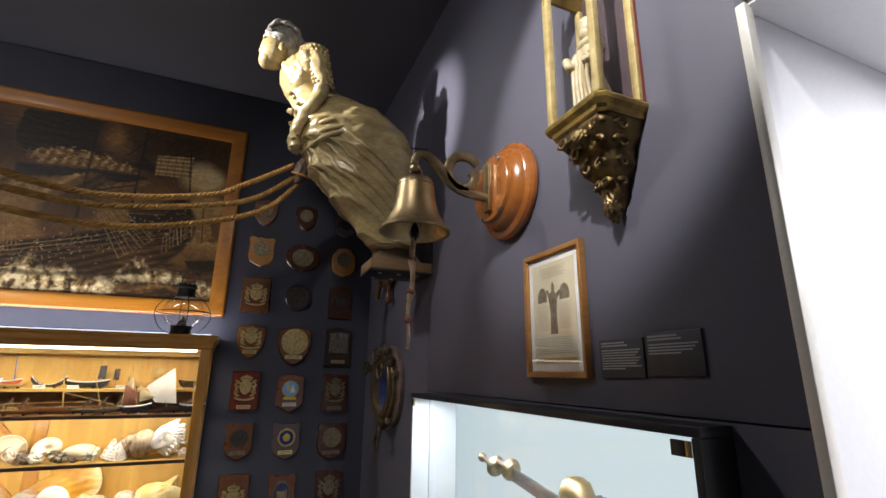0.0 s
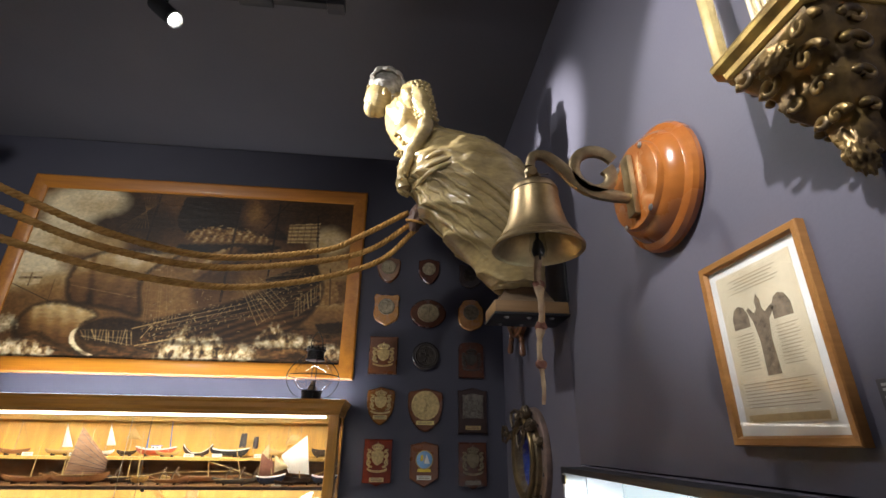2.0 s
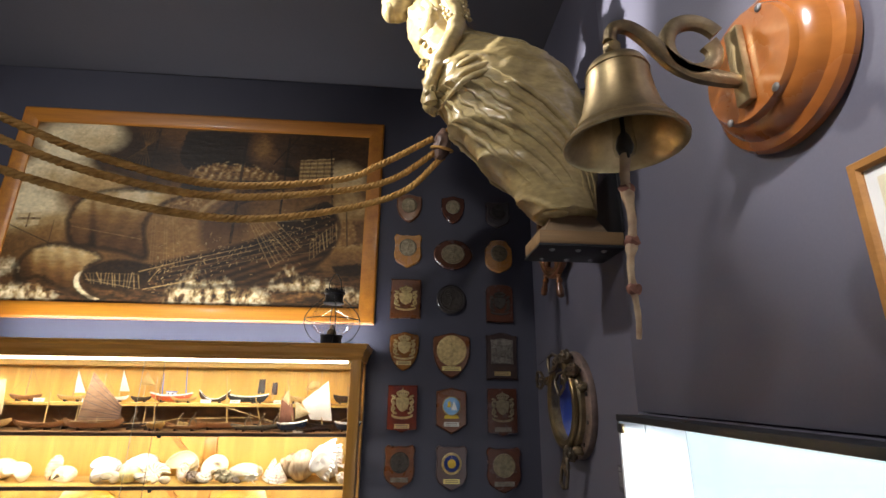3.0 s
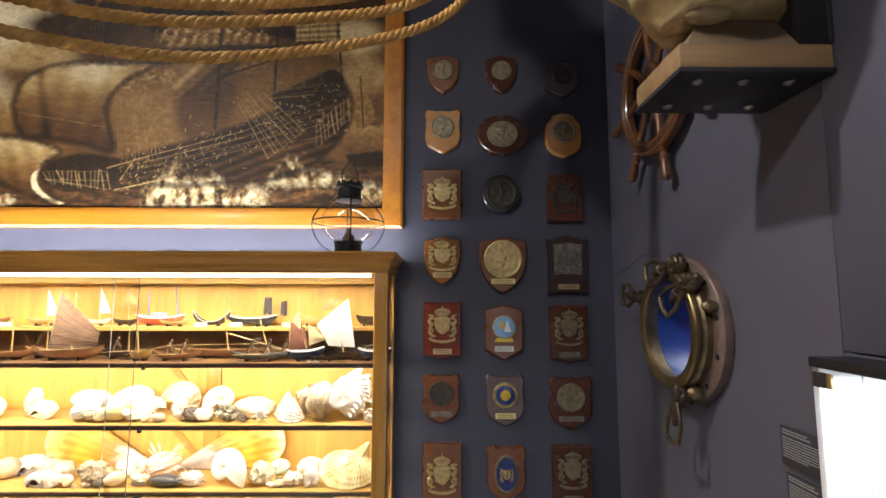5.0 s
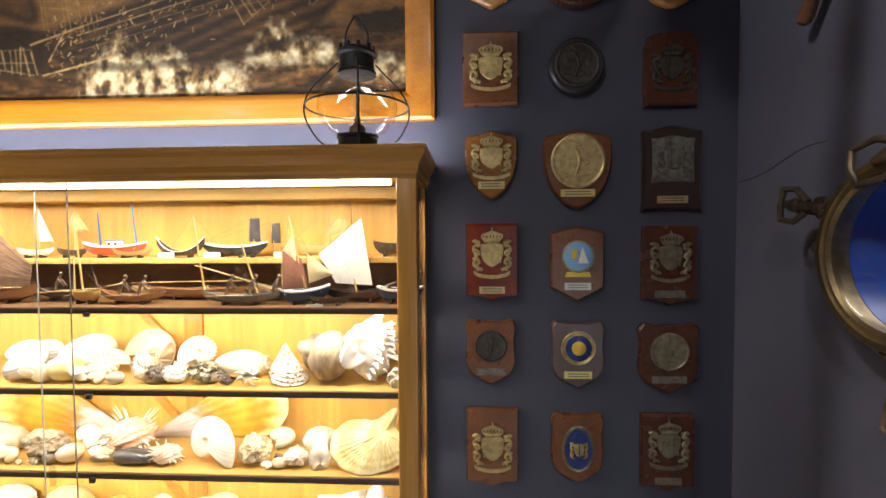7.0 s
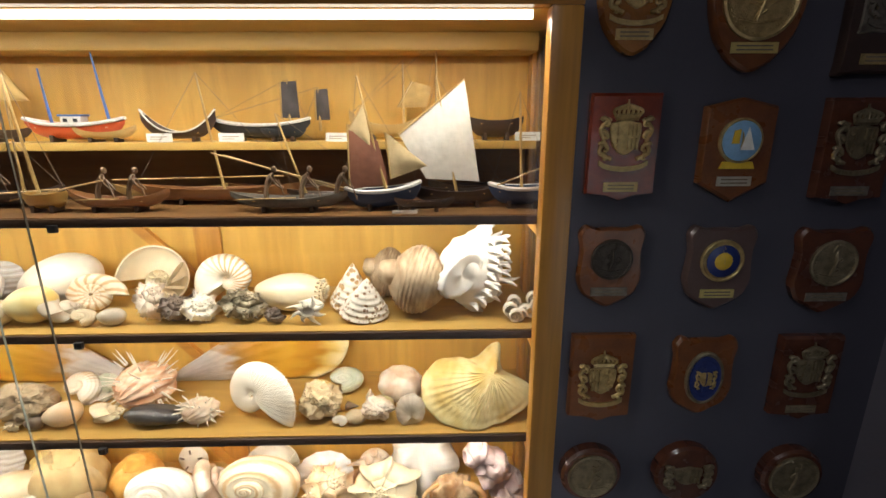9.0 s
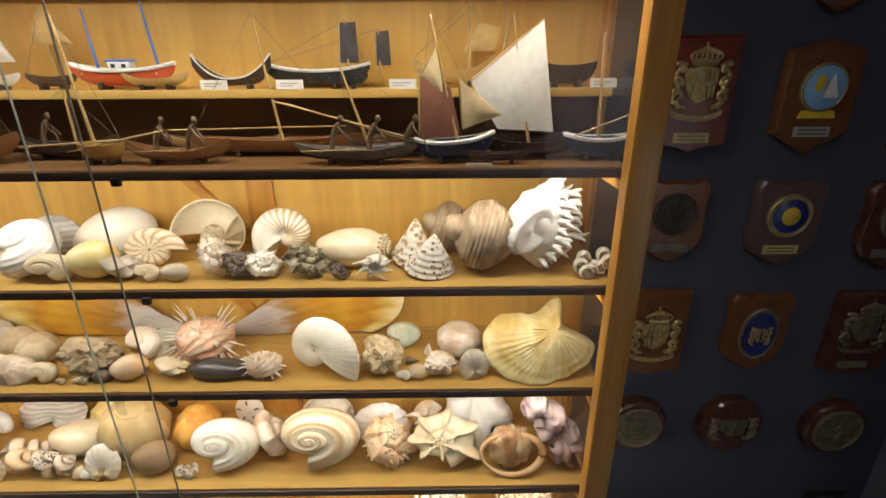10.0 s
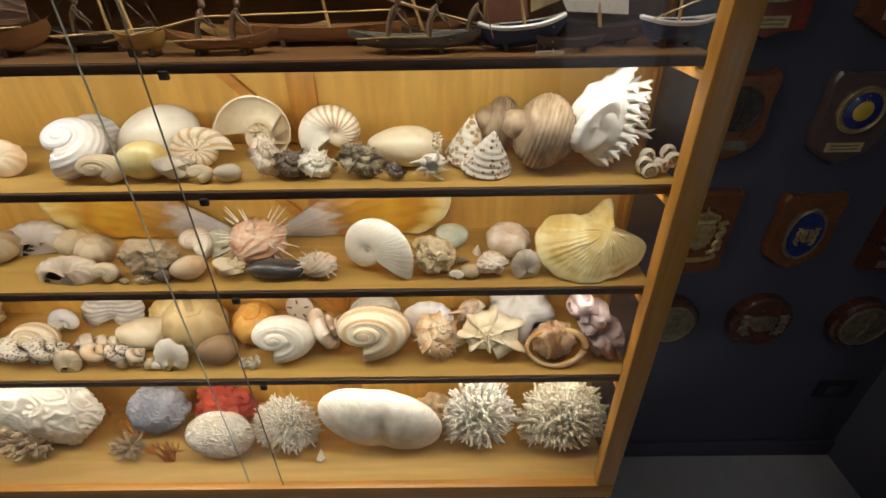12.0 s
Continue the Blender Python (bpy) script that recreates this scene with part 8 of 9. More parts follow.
def twig(x, y, z, w, h, tint, words, *_):
    bm = bmesh.new()
    rnd = random.Random(int(abs(x) * 512))

    def grow(p, ang, length, r, level):
        q = p + Vector((math.cos(ang) * length, rnd.uniform(-0.12, 0.12) * length, math.sin(ang) * length))
        m = (p + q) / 2 + Vector((rnd.uniform(-0.1, 0.1), 0, rnd.uniform(-0.1, 0.1))) * length
        tube([p, m, q], [r, r * 0.85, r * 0.7], 5, bm)
        if level:
            for s in (-1, 1):
                grow(q, ang + s * rnd.uniform(0.25, 0.6), length * rnd.uniform(0.65, 0.85), r * 0.72, level - 1)
            grow(m, ang + rnd.choice((-1, 1)) * 0.7, length * 0.6, r * 0.6, level - 1)

    for k in range(3):
        grow(Vector((0.15 * (k - 1), 0, 0)), math.pi / 2 + 0.5 * (1 - k), 0.30, 0.022, 3)
    return settle("sea_fan", bm, x, y, z, w, h, tint, words, "sea fan", depth=0.03)


def barnacle(x, y, z, w, h, tint, words, *_):
    bm = bmesh.new()
    rnd = random.Random(8)
    stem = curve_pts([(-0.35, 0, 0.95), (-0.05, 0, 0.65), (0.12, 0, 0.35), (0.2, 0, 0.08)], 6)
    tube(stem, 0.13, 10, bm)
    for k in range(26):
        p = stem[k * 17 % len(stem)]
        a = k * 2.4
        d = Vector((math.cos(a), -0.4, math.sin(a))).normalized()
        t = d.to_track_quat("Z", "Y").to_matrix().to_4x4()
        s = rnd.uniform(0.10, 0.17)
        lathe([(s, -0.02), (s * 1.1, s), (s * 0.75, s * 1.9), (s * 0.5, s * 2.0), (s * 0.45, s * 1.4), (0, s * 1.3)], 9, Matrix.Translation(p + d * 0.07) @ t, bm)
    return settle("barnacle_cluster", bm, x, y, z, w, h, tint, words, "barnacles", depth=0.10)




# ---- ship models ----
HULLS = {
    "brown": wood("model_brown", (0.30, 0.135, 0.045), (0.19, 0.078, 0.026), "x", coat=0.2),
    "darkwood": wood("model_dark", (0.075, 0.045, 0.028), (0.045, 0.026, 0.017), "x", coat=0.15),
    "straw": wood("model_straw", (0.52, 0.35, 0.13), (0.40, 0.25, 0.085), "x", coat=0.1),
    "redwhite": mat("model_red", (0.60, 0.11, 0.04), (0.52, 0.085, 0.03), rough=0.35),
    "black": mat("model_black", (0.03, 0.03, 0.032), rough=0.4),
    "blue": mat("model_navy", (0.025, 0.045, 0.10), rough=0.4),
    "grey": mat("model_weathered", (0.16, 0.14, 0.11), (0.10, 0.085, 0.065), rough=0.7, scale=30, bump=0.4),
    "white": mat("model_white", (0.74, 0.72, 0.66), rough=0.45),
    "carved": wood("model_carved", (0.20, 0.125, 0.065), (0.12, 0.070, 0.035), "z", rough=0.5, coat=0.1),
    "yellow": wood("model_yellow", (0.44, 0.25, 0.06), (0.32, 0.17, 0.035), "x", coat=0.2),
}
M_BLUE = mat("model_blue", (0.10, 0.20, 0.55), rough=0.4)
SAILS = {
    "white": mat("sail_white", (0.74, 0.70, 0.62), (0.66, 0.60, 0.50), rough=0.85, scale=14, bump=0.3),
    "brown": mat("sail_brown", (0.28, 0.11, 0.06), (0.20, 0.075, 0.045), rough=0.85, scale=20, bump=0.3),
    "tan": mat("sail_tan", (0.62, 0.48, 0.26), (0.52, 0.38, 0.19), rough=0.85, scale=18, bump=0.3),
    "junk": mat("sail_junk", (0.34, 0.19, 0.10), (0.24, 0.125, 0.065), rough=0.8, scale=18, bump=0.3, stretch=(1, 1, 5)),
    "dark": mat("sail_dark", (0.085, 0.07, 0.065), (0.05, 0.04, 0.038), rough=0.8, scale=30, bump=0.3),
    "straw": mat("sail_straw", (0.56, 0.38, 0.14), (0.44, 0.28, 0.09), rough=0.8, scale=30, bump=0.4),
}
CARD = mat("white_card", (0.78, 0.76, 0.70), rough=0.8, bump=0.02, wear=0.03)
STRING = mat("rigging_thread", (0.22, 0.17, 0.11), rough=0.9)


def hull_mesh(L, B, D, sheer, pointed=1.0):
    """Boat shell: sections from stern to bow with a hollow inside."""
    loops, n = [], 22
    for i in range(n + 1):
        t = i / n * 2 - 1
        half = B / 2 * max(0.03, (1 - abs(t) ** (2.4 / pointed)))
        top = D + sheer * abs(t) ** 2.4
        low = D * 0.75 * abs(t) ** 5 + (sheer * 0.55) * abs(t) ** 4
        out = [(-half, top), (-half * 0.92, low + (top - low) * 0.5), (-half * 0.5, low + (top - low) * 0.12), (0, low), (half * 0.5, low + (top - low) * 0.12), (half * 0.92, low + (top - low) * 0.5), (half, top)]
        inn = [(half * 0.84, top), (half * 0.70, low + (top - low) * 0.62), (0, low + (top - low) * 0.45), (-half * 0.70, low + (top - low) * 0.62), (-half * 0.84, top)]
        loops.append([(t * L / 2, y, z) for y, z in out + inn])
    return rings(loops)


def sail_mesh(pts, belly=0.006):
    """Cloth sail between three or four (x, z) corners, bellied, with a thickness."""
    p = [Vector((a, 0, b)) for a, b in pts]
    if len(p) == 3:
        p.append(p[2].copy() + Vector((0.0005, 0, 0)))
    loops = []
    for i in range(9):
        u = i / 8
        a, b = p[0].lerp(p[1], u), p[3].lerp(p[2], u)
        row = [a.lerp(b, k / 6) + Vector((0, -belly * math.sin(math.pi * u) * math.sin(math.pi * k / 6), 0)) for k in range(7)]
        loops.append([q + Vector((0, -0.0005, 0)) for q in row] + [q + Vector((0, 0.0005, 0)) for q in row[::-1]])
    return rings(loops)


def boat(x, y, z, L, H, hull, words, masts=(), sails=(), deck="", stripe="", stays=True, B=None, D=None, sheer=None, crew=0, ribs=0, cabin=False, lean=0):
    """Ship model. masts: (place along the hull, height, lean); sails: (kind, corners)."""
    B = B or min(0.055, L * 0.26)
    D = D or L * 0.11
    sheer = L * 0.07 if sheer is None else sheer
    y = min(max(y, 2.93 + B / 2), 3.148 - B / 2)
    ob = thing("model_boat", at(x, y, z + 0.006, pose(0, 0, 0, 0, -lean, 0)), words, "model boat")
    part("hull", hull_mesh(L, B, D, sheer), HULLS[hull], ob, angle=50)
    for s in (-1, 1):
        part("stand", box(s * L * 0.2 - 0.004, s * L * 0.2 + 0.004, -B * 0.35, B * 0.35, -0.006, D * 0.25, 0.001), HULLS["darkwood"], ob)
    if stripe:
        for s in (-1, 1):
            line = [(t * L / 2, s * (B / 2 * max(0.03, 1 - abs(t) ** 2.4) + 0.0008), D * 0.93 + sheer * abs(t) ** 2.4 * 0.96) for t in (k / 16 * 2 - 1 for k in range(17))]
            part("wale", tube(line, D * 0.12, 6), HULLS[stripe] if stripe in HULLS else M_BLUE, ob)
    if deck:
        part("deck", box(-L * 0.36, L * 0.36, -B * 0.28, B * 0.28, D * 0.72, D * 0.80, 0.001), HULLS[deck], ob)
    else:
        for k in range(4):
            part("thwart", box(-L * 0.28 + k * L * 0.18, -L * 0.28 + k * L * 0.18 + L * 0.02, -B * 0.40, B * 0.40, D * 0.76, D * 0.84), HULLS["straw"], ob)
    tops = []
    for k, (px, mh, ml) in enumerate(masts):
        top = (px * L + ml, 0, mh)
        tops.append(top)
        part("mast", tube([(px * L, 0, D * 0.5), ((px * L + top[0]) / 2, 0, mh / 2), top], [0.0032, 0.0026, 0.0016], 7), HULLS["straw"] if hull != "redwhite" else M_BLUE, ob)
        if stays:
            for e in (-0.46, 0.46):
                part("stay", tube([top, (e * L, 0, D + sheer * 0.8)], 0.0005, 4), STRING, ob)
    for kind, pts in sails:
        s = part("sail", sail_mesh(pts), SAILS[kind], ob, angle=60)
        if ribs:
            for k in range(ribs):
                t = (k + 0.5) / ribs
                a = Vector((pts[0][0], -0.002, pts[0][1])).lerp(Vector((pts[1][0], -0.002, pts[1][1])), t)
                b = Vector((pts[-1][0], -0.002, pts[-1][1])).lerp(Vector((pts[2][0], -0.002, pts[2][1])), t)
                part("batten", tube([a, (a + b) / 2 + Vector((0, -0.006, 0)), b], 0.0012, 5), HULLS["darkwood"], s)
        part("yard", tube([(pts[0][0], -0.001, pts[0][1]), (pts[1][0], -0.001, pts[1][1])], 0.0018, 6), HULLS["straw"], ob)
    if cabin:
        part("cabin", box(-L * 0.10, L * 0.10, -B * 0.22, B * 0.22, D * 0.8, D * 0.8 + 0.020, 0.001), HULLS["white"], ob)
        part("cabin_roof", box(-L * 0.12, L * 0.12, -B * 0.26, B * 0.26, D * 0.8 + 0.0202, D * 0.8 + 0.024, 0.001), M_BLUE, ob)
        for k in (-1, 1):
            part("window", box(k * L * 0.05 - 0.004, k * L * 0.05 + 0.004, -B * 0.22 - 0.001, -B * 0.22, D * 0.8 + 0.009, D * 0.8 + 0.016), HULLS["black"], ob)
    for k in range(crew):
        px = (-0.18 + 0.30 * k) * L
        bm = tube(curve_pts([(px - 0.004, 0, D * 0.5), (px - 0.002, 0, D + 0.016), (px + 0.006, 0, D + 0.034), (px + 0.012, 0, D + 0.044)], 4), [0.0050, 0.0052, 0.0050, 0.0046, 0.0040, 0.0044, 0.0052, 0.0056, 0.0058, 0.0054, 0.0046, 0.0036, 0.0026], 8)
        blob((px + 0.015, 0, D + 0.051), (0.0052, 0.0050, 0.0064), None, bm, 2)
        for e in (-1, 1):
            tube(curve_pts([(px + 0.008, e * 0.005, D + 0.040), (px + 0.019, e * 0.007, D + 0.024), (px + 0.028, e * 0.004, D + 0.016)], 4), 0.0018, 5, bm)
        tube([(px + 0.024, -0.010, D + 0.034), (px + 0.036, -0.012, D - 0.004)], 0.0012, 5, bm)
        solid("rower_figurine", bm, HULLS["carved"], at(x, y, z + 0.006), "tiny carved rower figurine seated in a model canoe", "figurine")
    part("oar", tube([(-L * 0.42, -B * 0.5, D * 1.0), (L * 0.10, -B * 0.62, D * 0.9 + 0.006)], 0.0013, 5), HULLS["straw"], ob) if crew else None
    return ob


def card(x, z, w=0.05, h=0.017, y=3.052):
    ob = thing("caption_card", at(x, y, z), "small white caption card propped on the shelf", "caption card", "caption cards")
    part("card", box(-w / 2, w / 2, 0, 0.0012, 0.0003, h), CARD, ob)
    part("text_bar", box(-w * 0.36, w * 0.30, -0.0004, -0.0001, h * 0.55, h * 0.66), TEXT_GREY, ob)
    part("text_bar", box(-w * 0.36, w * 0.12, -0.0004, -0.0001, h * 0.30, h * 0.40), TEXT_GREY, ob)
    part("foot", box(-w * 0.2, w * 0.2, 0.0014, 0.008, 0.0, 0.002), CARD, ob)


MS, ST = SHELF["ships"], SHELF["step"]
boat(-1.310, 2.985, MS, 0.27, 0.05, "brown", "brown model junk with a battened fan sail", masts=((0.05, 0.25, 0.0), (-0.3, 0.15, 0)), sails=(("junk", [(-0.075, 0.035), (-0.045, 0.255), (0.115, 0.10), (0.105, 0.045)]),), deck="brown", ribs=6, sheer=0.022)
boat(-1.025, 2.972, MS, 0.085, 0.05, "yellow", "small yellow wooden model lugger with a bare mast", masts=((-0.1, 0.235, -0.02),), D=0.028, B=0.04, deck="straw")
boat(-0.893, 2.975, MS, 0.19, 0.04, "brown", "long brown model canoe with carved rowers", crew=2, D=0.018, sheer=0.020)
boat(-0.745, 3.05, MS, 0.34, 0.05, "brown", "long brown outrigger model canoe with a raked mast", masts=((0.05, 0.245, -0.03),), D=0.026, sheer=0.012, B=0.045)
boat(-0.860, 3.09, MS, 0.24, 0.04, "straw", "pale wooden model longboat", D=0.020, sheer=0.012)
boat(-0.574, 2.962, MS, 0.215, 0.04, "grey", "weathered grey model canoe with three bent rowers", crew=3, D=0.020, sheer=0.012)
boat(-0.398, 2.968, MS, 0.140, 0.05, "blue", "navy and white model sailing boat with a brown mainsail", masts=((0.05, 0.235, -0.03),), sails=(("brown", [(-0.062, 0.038), (-0.050, 0.155), (0.000, 0.120), (0.012, 0.042)]), ("tan", [(-0.050, 0.145), (-0.015, 0.190), (-0.012, 0.105)]), ("tan", [(0.015, 0.135), (0.016, 0.050), (0.085, 0.068)])), deck="white", stripe="white", D=0.034, B=0.044, lean=5)
boat(-0.262, 3.0, MS, 0.185, 0.05, "darkwood", "dark model fishing boat with a big white lateen sail", masts=((0.0, 0.235, -0.04),), sails=(("white", [(-0.110, 0.130), (0.012, 0.228), (0.042, 0.042), (-0.060, 0.048)]),), D=0.026)
boat(-0.140, 2.985, MS, 0.125, 0.05, "blue", "navy and white model rowing boat with a slim mast", masts=((0.0, 0.205, -0.01),), deck="straw", stripe="white", D=0.034, B=0.046)
boat(-0.235, 3.10, MS, 0.17, 0.04, "darkwood", "dark wooden model canoe", D=0.024)
boat(-1.560, 3.0, MS, 0.22, 0.05, "brown", "brown model canoe with a short mast", masts=((0.1, 0.16, 0),), D=0.024)
boat(-1.80, 3.0, MS, 0.24, 0.05, "straw", "pale wooden model barge with a tan sail", masts=((0.0, 0.23, 0.0),), sails=(("tan", [(-0.08, 0.06), (-0.06, 0.20), (0.05, 0.22), (0.07, 0.06)]),), D=0.03)
boat(-2.03, 2.99, MS, 0.18, 0.05, "darkwood", "dark wooden model boat", masts=((0.0, 0.18, 0.0),), D=0.026)
boat(-1.030, 3.09, ST, 0.20, 0.05, "redwhite", "red, white and blue model trawler with two blue masts", masts=((-0.22, 0.135, -0.008), (0.36, 0.165, -0.016)), deck="white", stripe="white", cabin=True, stays=False, D=0.030, B=0.05)
boat(-0.957, 3.065, ST, 0.125, 0.03, "straw", "small plaited straw model boat", D=0.014, sheer=0.014, B=0.03)
boat(-0.820, 3.085, ST, 0.150, 0.05, "darkwood", "curved dark gondola-shaped model boat with a high prow", D=0.014, sheer=0.046, B=0.032, stripe="white")
boat(-0.664, 3.105, ST, 0.205, 0.05, "black", "black and white model steam launch with block sails", sails=(("dark", [(0.045, 0.040), (0.048, 0.110), (0.080, 0.112), (0.082, 0.040)]), ("dark", [(0.115, 0.035), (0.117, 0.095), (0.142, 0.097), (0.144, 0.036)])), masts=((0.3, 0.115, 0), (0.6, 0.10, 0)), stripe="white", deck="black", D=0.028, B=0.04)
boat(-0.605, 3.062, ST, 0.09, 0.03, "black", "small black model boat", D=0.016, B=0.026)
boat(-0.400, 3.10, ST, 0.16, 0.05, "straw", "straw-coloured reed model boat with a curled prow", masts=((0.2, 0.15, 0.0), (0.62, 0.185, 0.0)), sails=(("straw", [(0.02, 0.06), (0.05, 0.11), (0.09, 0.10), (0.08, 0.06)]),), D=0.026, sheer=0.03, B=0.04)
boat(-0.178, 3.10, ST, 0.115, 0.05, "darkwood", "dark woven wicker model boat", D=0.034, sheer=0.008, B=0.045)
boat(-1.180, 3.105, ST, 0.10, 0.05, "darkwood", "small dark model boat with a fan sail", masts=((0.1, 0.14, 0.0),), sails=(("straw", [(-0.02, 0.075), (0.012, 0.140), (0.058, 0.075)]),), D=0.018)
boat(-1.30, 3.105, ST, 0.12, 0.05, "white", "small white model boat with a white sail", masts=((0.1, 0.16, 0.0),), sails=(("white", [(0.012, 0.150), (0.012, 0.045), (0.060, 0.045)]),), D=0.018)
boat(-1.50, 3.10, ST, 0.15, 0.05, "straw", "pale model sailing canoe", masts=((0.0, 0.15, 0.0),), sails=(("white", [(0.0, 0.145), (0.0, 0.035), (0.055, 0.035)]),), D=0.02)
boat(-1.72, 3.10, ST, 0.15, 0.05, "brown", "brown model sloop with one mast", masts=((0.0, 0.16, 0.0),), D=0.02)
boat(-1.95, 3.10, ST, 0.15, 0.05, "black", "plain black model launch hull", D=0.02)
boat(-1.13, 3.03, MS, 0.20, 0.04, "darkwood", "dark wooden model galley with oars", masts=((0.1, 0.12, 0.0),), D=0.022, sheer=0.02, crew=1)
boat(-1.44, 3.06, MS, 0.20, 0.04, "brown", "brown model sampan with a plain hull", D=0.024, sheer=0.016)
boat(-0.62, 3.10, MS, 0.26, 0.04, "brown", "reddish-brown model war canoe", D=0.022, sheer=0.01)
boat(-0.50, 3.035, MS, 0.20, 0.04, "darkwood", "dark model catamaran float", masts=((-0.3, 0.17, -0.05),), D=0.016, sheer=0.01)
boat(-0.325, 2.945, MS, 0.11, 0.03, "darkwood", "small dark model dugout", D=0.014, B=0.022)


def spar(p, q, r=0.0016):
    ob = thing("bamboo_spar", at(*p), "thin bamboo spar laid across model boats", "spar", "loose spars")
    part("pole", tube([(0, 0, 0), tuple((b - a) / 2 for a, b in zip(p, q)), tuple(b - a for a, b in zip(p, q))], r, 6), HULLS["straw"], ob)


for p, q in (((-1.16, 2.96, 1.487), (-0.98, 2.95, 1.500)), ((-0.72, 2.99, 1.560), (-0.47, 2.965, 1.496)), ((-0.70, 2.995, 1.556), (-0.475, 2.965, 1.492)), ((-0.93, 3.02, 1.508), (-0.60, 3.02, 1.514)), ((-0.19, 2.965, 1.500), (-0.075, 2.95, 1.548)), ((-1.08, 2.96, 1.478), (-0.90, 2.95, 1.515)), ((-1.4, 2.96, 1.495), (-1.2, 2.955, 1.503))):
    spar(p, q)
for x in (-0.845, -0.705, -0.495, -0.120, -1.40, -1.62):
    card(x, ST)
card(-0.36, MS, 0.045, 0.006, 2.925)
boat(1.15, 2.93, 1.418, 0.13, 0.05, "white", "small white model lifeboat with an orange flag in the porthole niche", masts=((-0.25, 0.09, 0.006),), stays=False, D=0.03, B=0.045, deck="white").matrix_basis = at(1.15, 2.955, 1.4605, pose(0, 0, 0, 0, 0, -90))
flag = thing("model_flag", at(1.15, 2.986, 1.563, pose(0, 0, 0, 0, 0, -90)), "tiny orange paper flag on a model boat", "flag")
part("cloth", sail_mesh([(0, 0), (0, 0.014), (0.024, 0.018), (0.024, 0.004)], 0.002), mat("orange_flag", (0.70, 0.22, 0.05), rough=0.8), flag)

# ---- shells on the shelves ----
scallop(-1.472, 3.041, SHELF["upper"], 0.073, 0.119, "coral", "orange-pink scallop shell standing on the shelf", 20, 70)
scallop(-1.396, 3.002, SHELF["upper"], 0.111, 0.074, "peach", "flat peach-coloured shell on the shelf", -20, 25)
turban(-1.229, 2.935, SHELF["upper"], 0.112, 0.115, "pearl", "pearly white turban shell", 200, 40)
scallop(-1.260, 3.080, SHELF["upper"], 0.127, 0.097, "abalone", "grey-white ribbed abalone shell leaning at the back", 10, 60)
turban(-1.166, 2.935, SHELF["upper"], 0.089, 0.059, "sand", "tan and white moon snail shell", 30, 80)
egg(-1.112, 3.070, SHELF["upper"], 0.165, 0.122, "white", "large glossy white melon shell", 25, 0)
egg(-1.098, 2.971, SHELF["upper"], 0.092, 0.080, "lemon", "smooth pale yellow egg-shaped shell", 5, 0)
whelk(-1.049, 2.935, SHELF["upper"], 0.085, 0.054, "greyshell", "grey knobbed whelk shell", 160, 0)
flatspiral(-1.010, 3.030, SHELF["upper"], 0.129, 0.085, "stripe_tan", "flat spiral shell with brown stripes", 0, 0)
turban(-0.985, 2.935, SHELF["upper"], 0.049, 0.035, "sand", "small tan snail shell", 70, 60)
egg(-0.934, 2.935, SHELF["upper"], 0.051, 0.037, "greyshell", "small rounded grey shell", 0, 0)
nautilus(-0.928, 3.090, SHELF["upper"], 0.167, 0.133, "cream", "halved cream nautilus shell leaning at the back", 180, 1)
murex(-0.859, 2.935, SHELF["upper"], 0.066, 0.089, "pinkwhite", "knobbly pink-white murex shell", 20, 0)
murex(-0.812, 2.977, SHELF["upper"], 0.071, 0.058, "darkshell", "dark brown spiny murex shell", 80, 0)
murex(-0.769, 2.935, SHELF["upper"], 0.073, 0.060, "white", "white rough murex shell", 130, 0)
nautilus(-0.760, 3.060, SHELF["upper"], 0.131, 0.120, "tiger", "striped nautilus shell with brown bands", 0, 0)
murex(-0.682, 2.935, SHELF["upper"], 0.101, 0.067, "moss", "mossy brown spined murex shell", 60, 0)
egg(-0.602, 3.020, SHELF["upper"], 0.150, 0.085, "cream", "cream-coloured melon shell with a crowned end", -4, 1)
murex(-0.619, 2.935, SHELF["upper"], 0.042, 0.035, "darkshell", "small dark spiny shell", 10, 0)
spider(-0.555, 2.935, SHELF["upper"], 0.077, 0.067, "white", "white spider conch with curved spines", 0, 0)
cone(-0.484, 3.030, SHELF["upper"], 0.091, 0.112, "dotted", "white cone-shaped top shell with round pits", 0, 0)
cone(-0.449, 2.935, SHELF["upper"], 0.101, 0.095, "lattice", "latticed white top shell", 0, 0)
tun(-0.405, 3.090, SHELF["upper"], 0.120, 0.125, "brownrib", "brown ribbed shell at the back", 20, 0)
tun(-0.335, 2.935, SHELF["upper"], 0.175, 0.156, "brownrib", "big brown ribbed tun shell", 0, 0)
frilled(-0.219, 2.935, SHELF["upper"], 0.168, 0.208, "brightwhite", "large bright white branched murex shell", 35, 0)
worms(-0.133, 2.935, SHELF["upper"], 0.083, 0.060, "white", "cluster of coiled white worm shells", 0, 0)
pen(-1.245, 3.130, SHELF["middle"], 0.475, 0.225, "amber", "large amber fan-shaped pen shell against the back", -1, 0)
pen(-0.742, 3.130, SHELF["middle"], 0.455, 0.225, "amber", "large amber fan-shaped pen shell against the back", 1, 0)
scallop(-1.490, 3.080, SHELF["middle"], 0.156, 0.078, "amber", "amber fan shell lying on the shelf", 10, 25)
scallop(-1.337, 2.935, SHELF["middle"], 0.143, 0.057, "pinkwhite", "open pink-white scallop shell", -15, 15)
urchin(-1.391, 3.060, SHELF["middle"], 0.077, 0.067, "sand", "round tan sea urchin test", 0, 0)
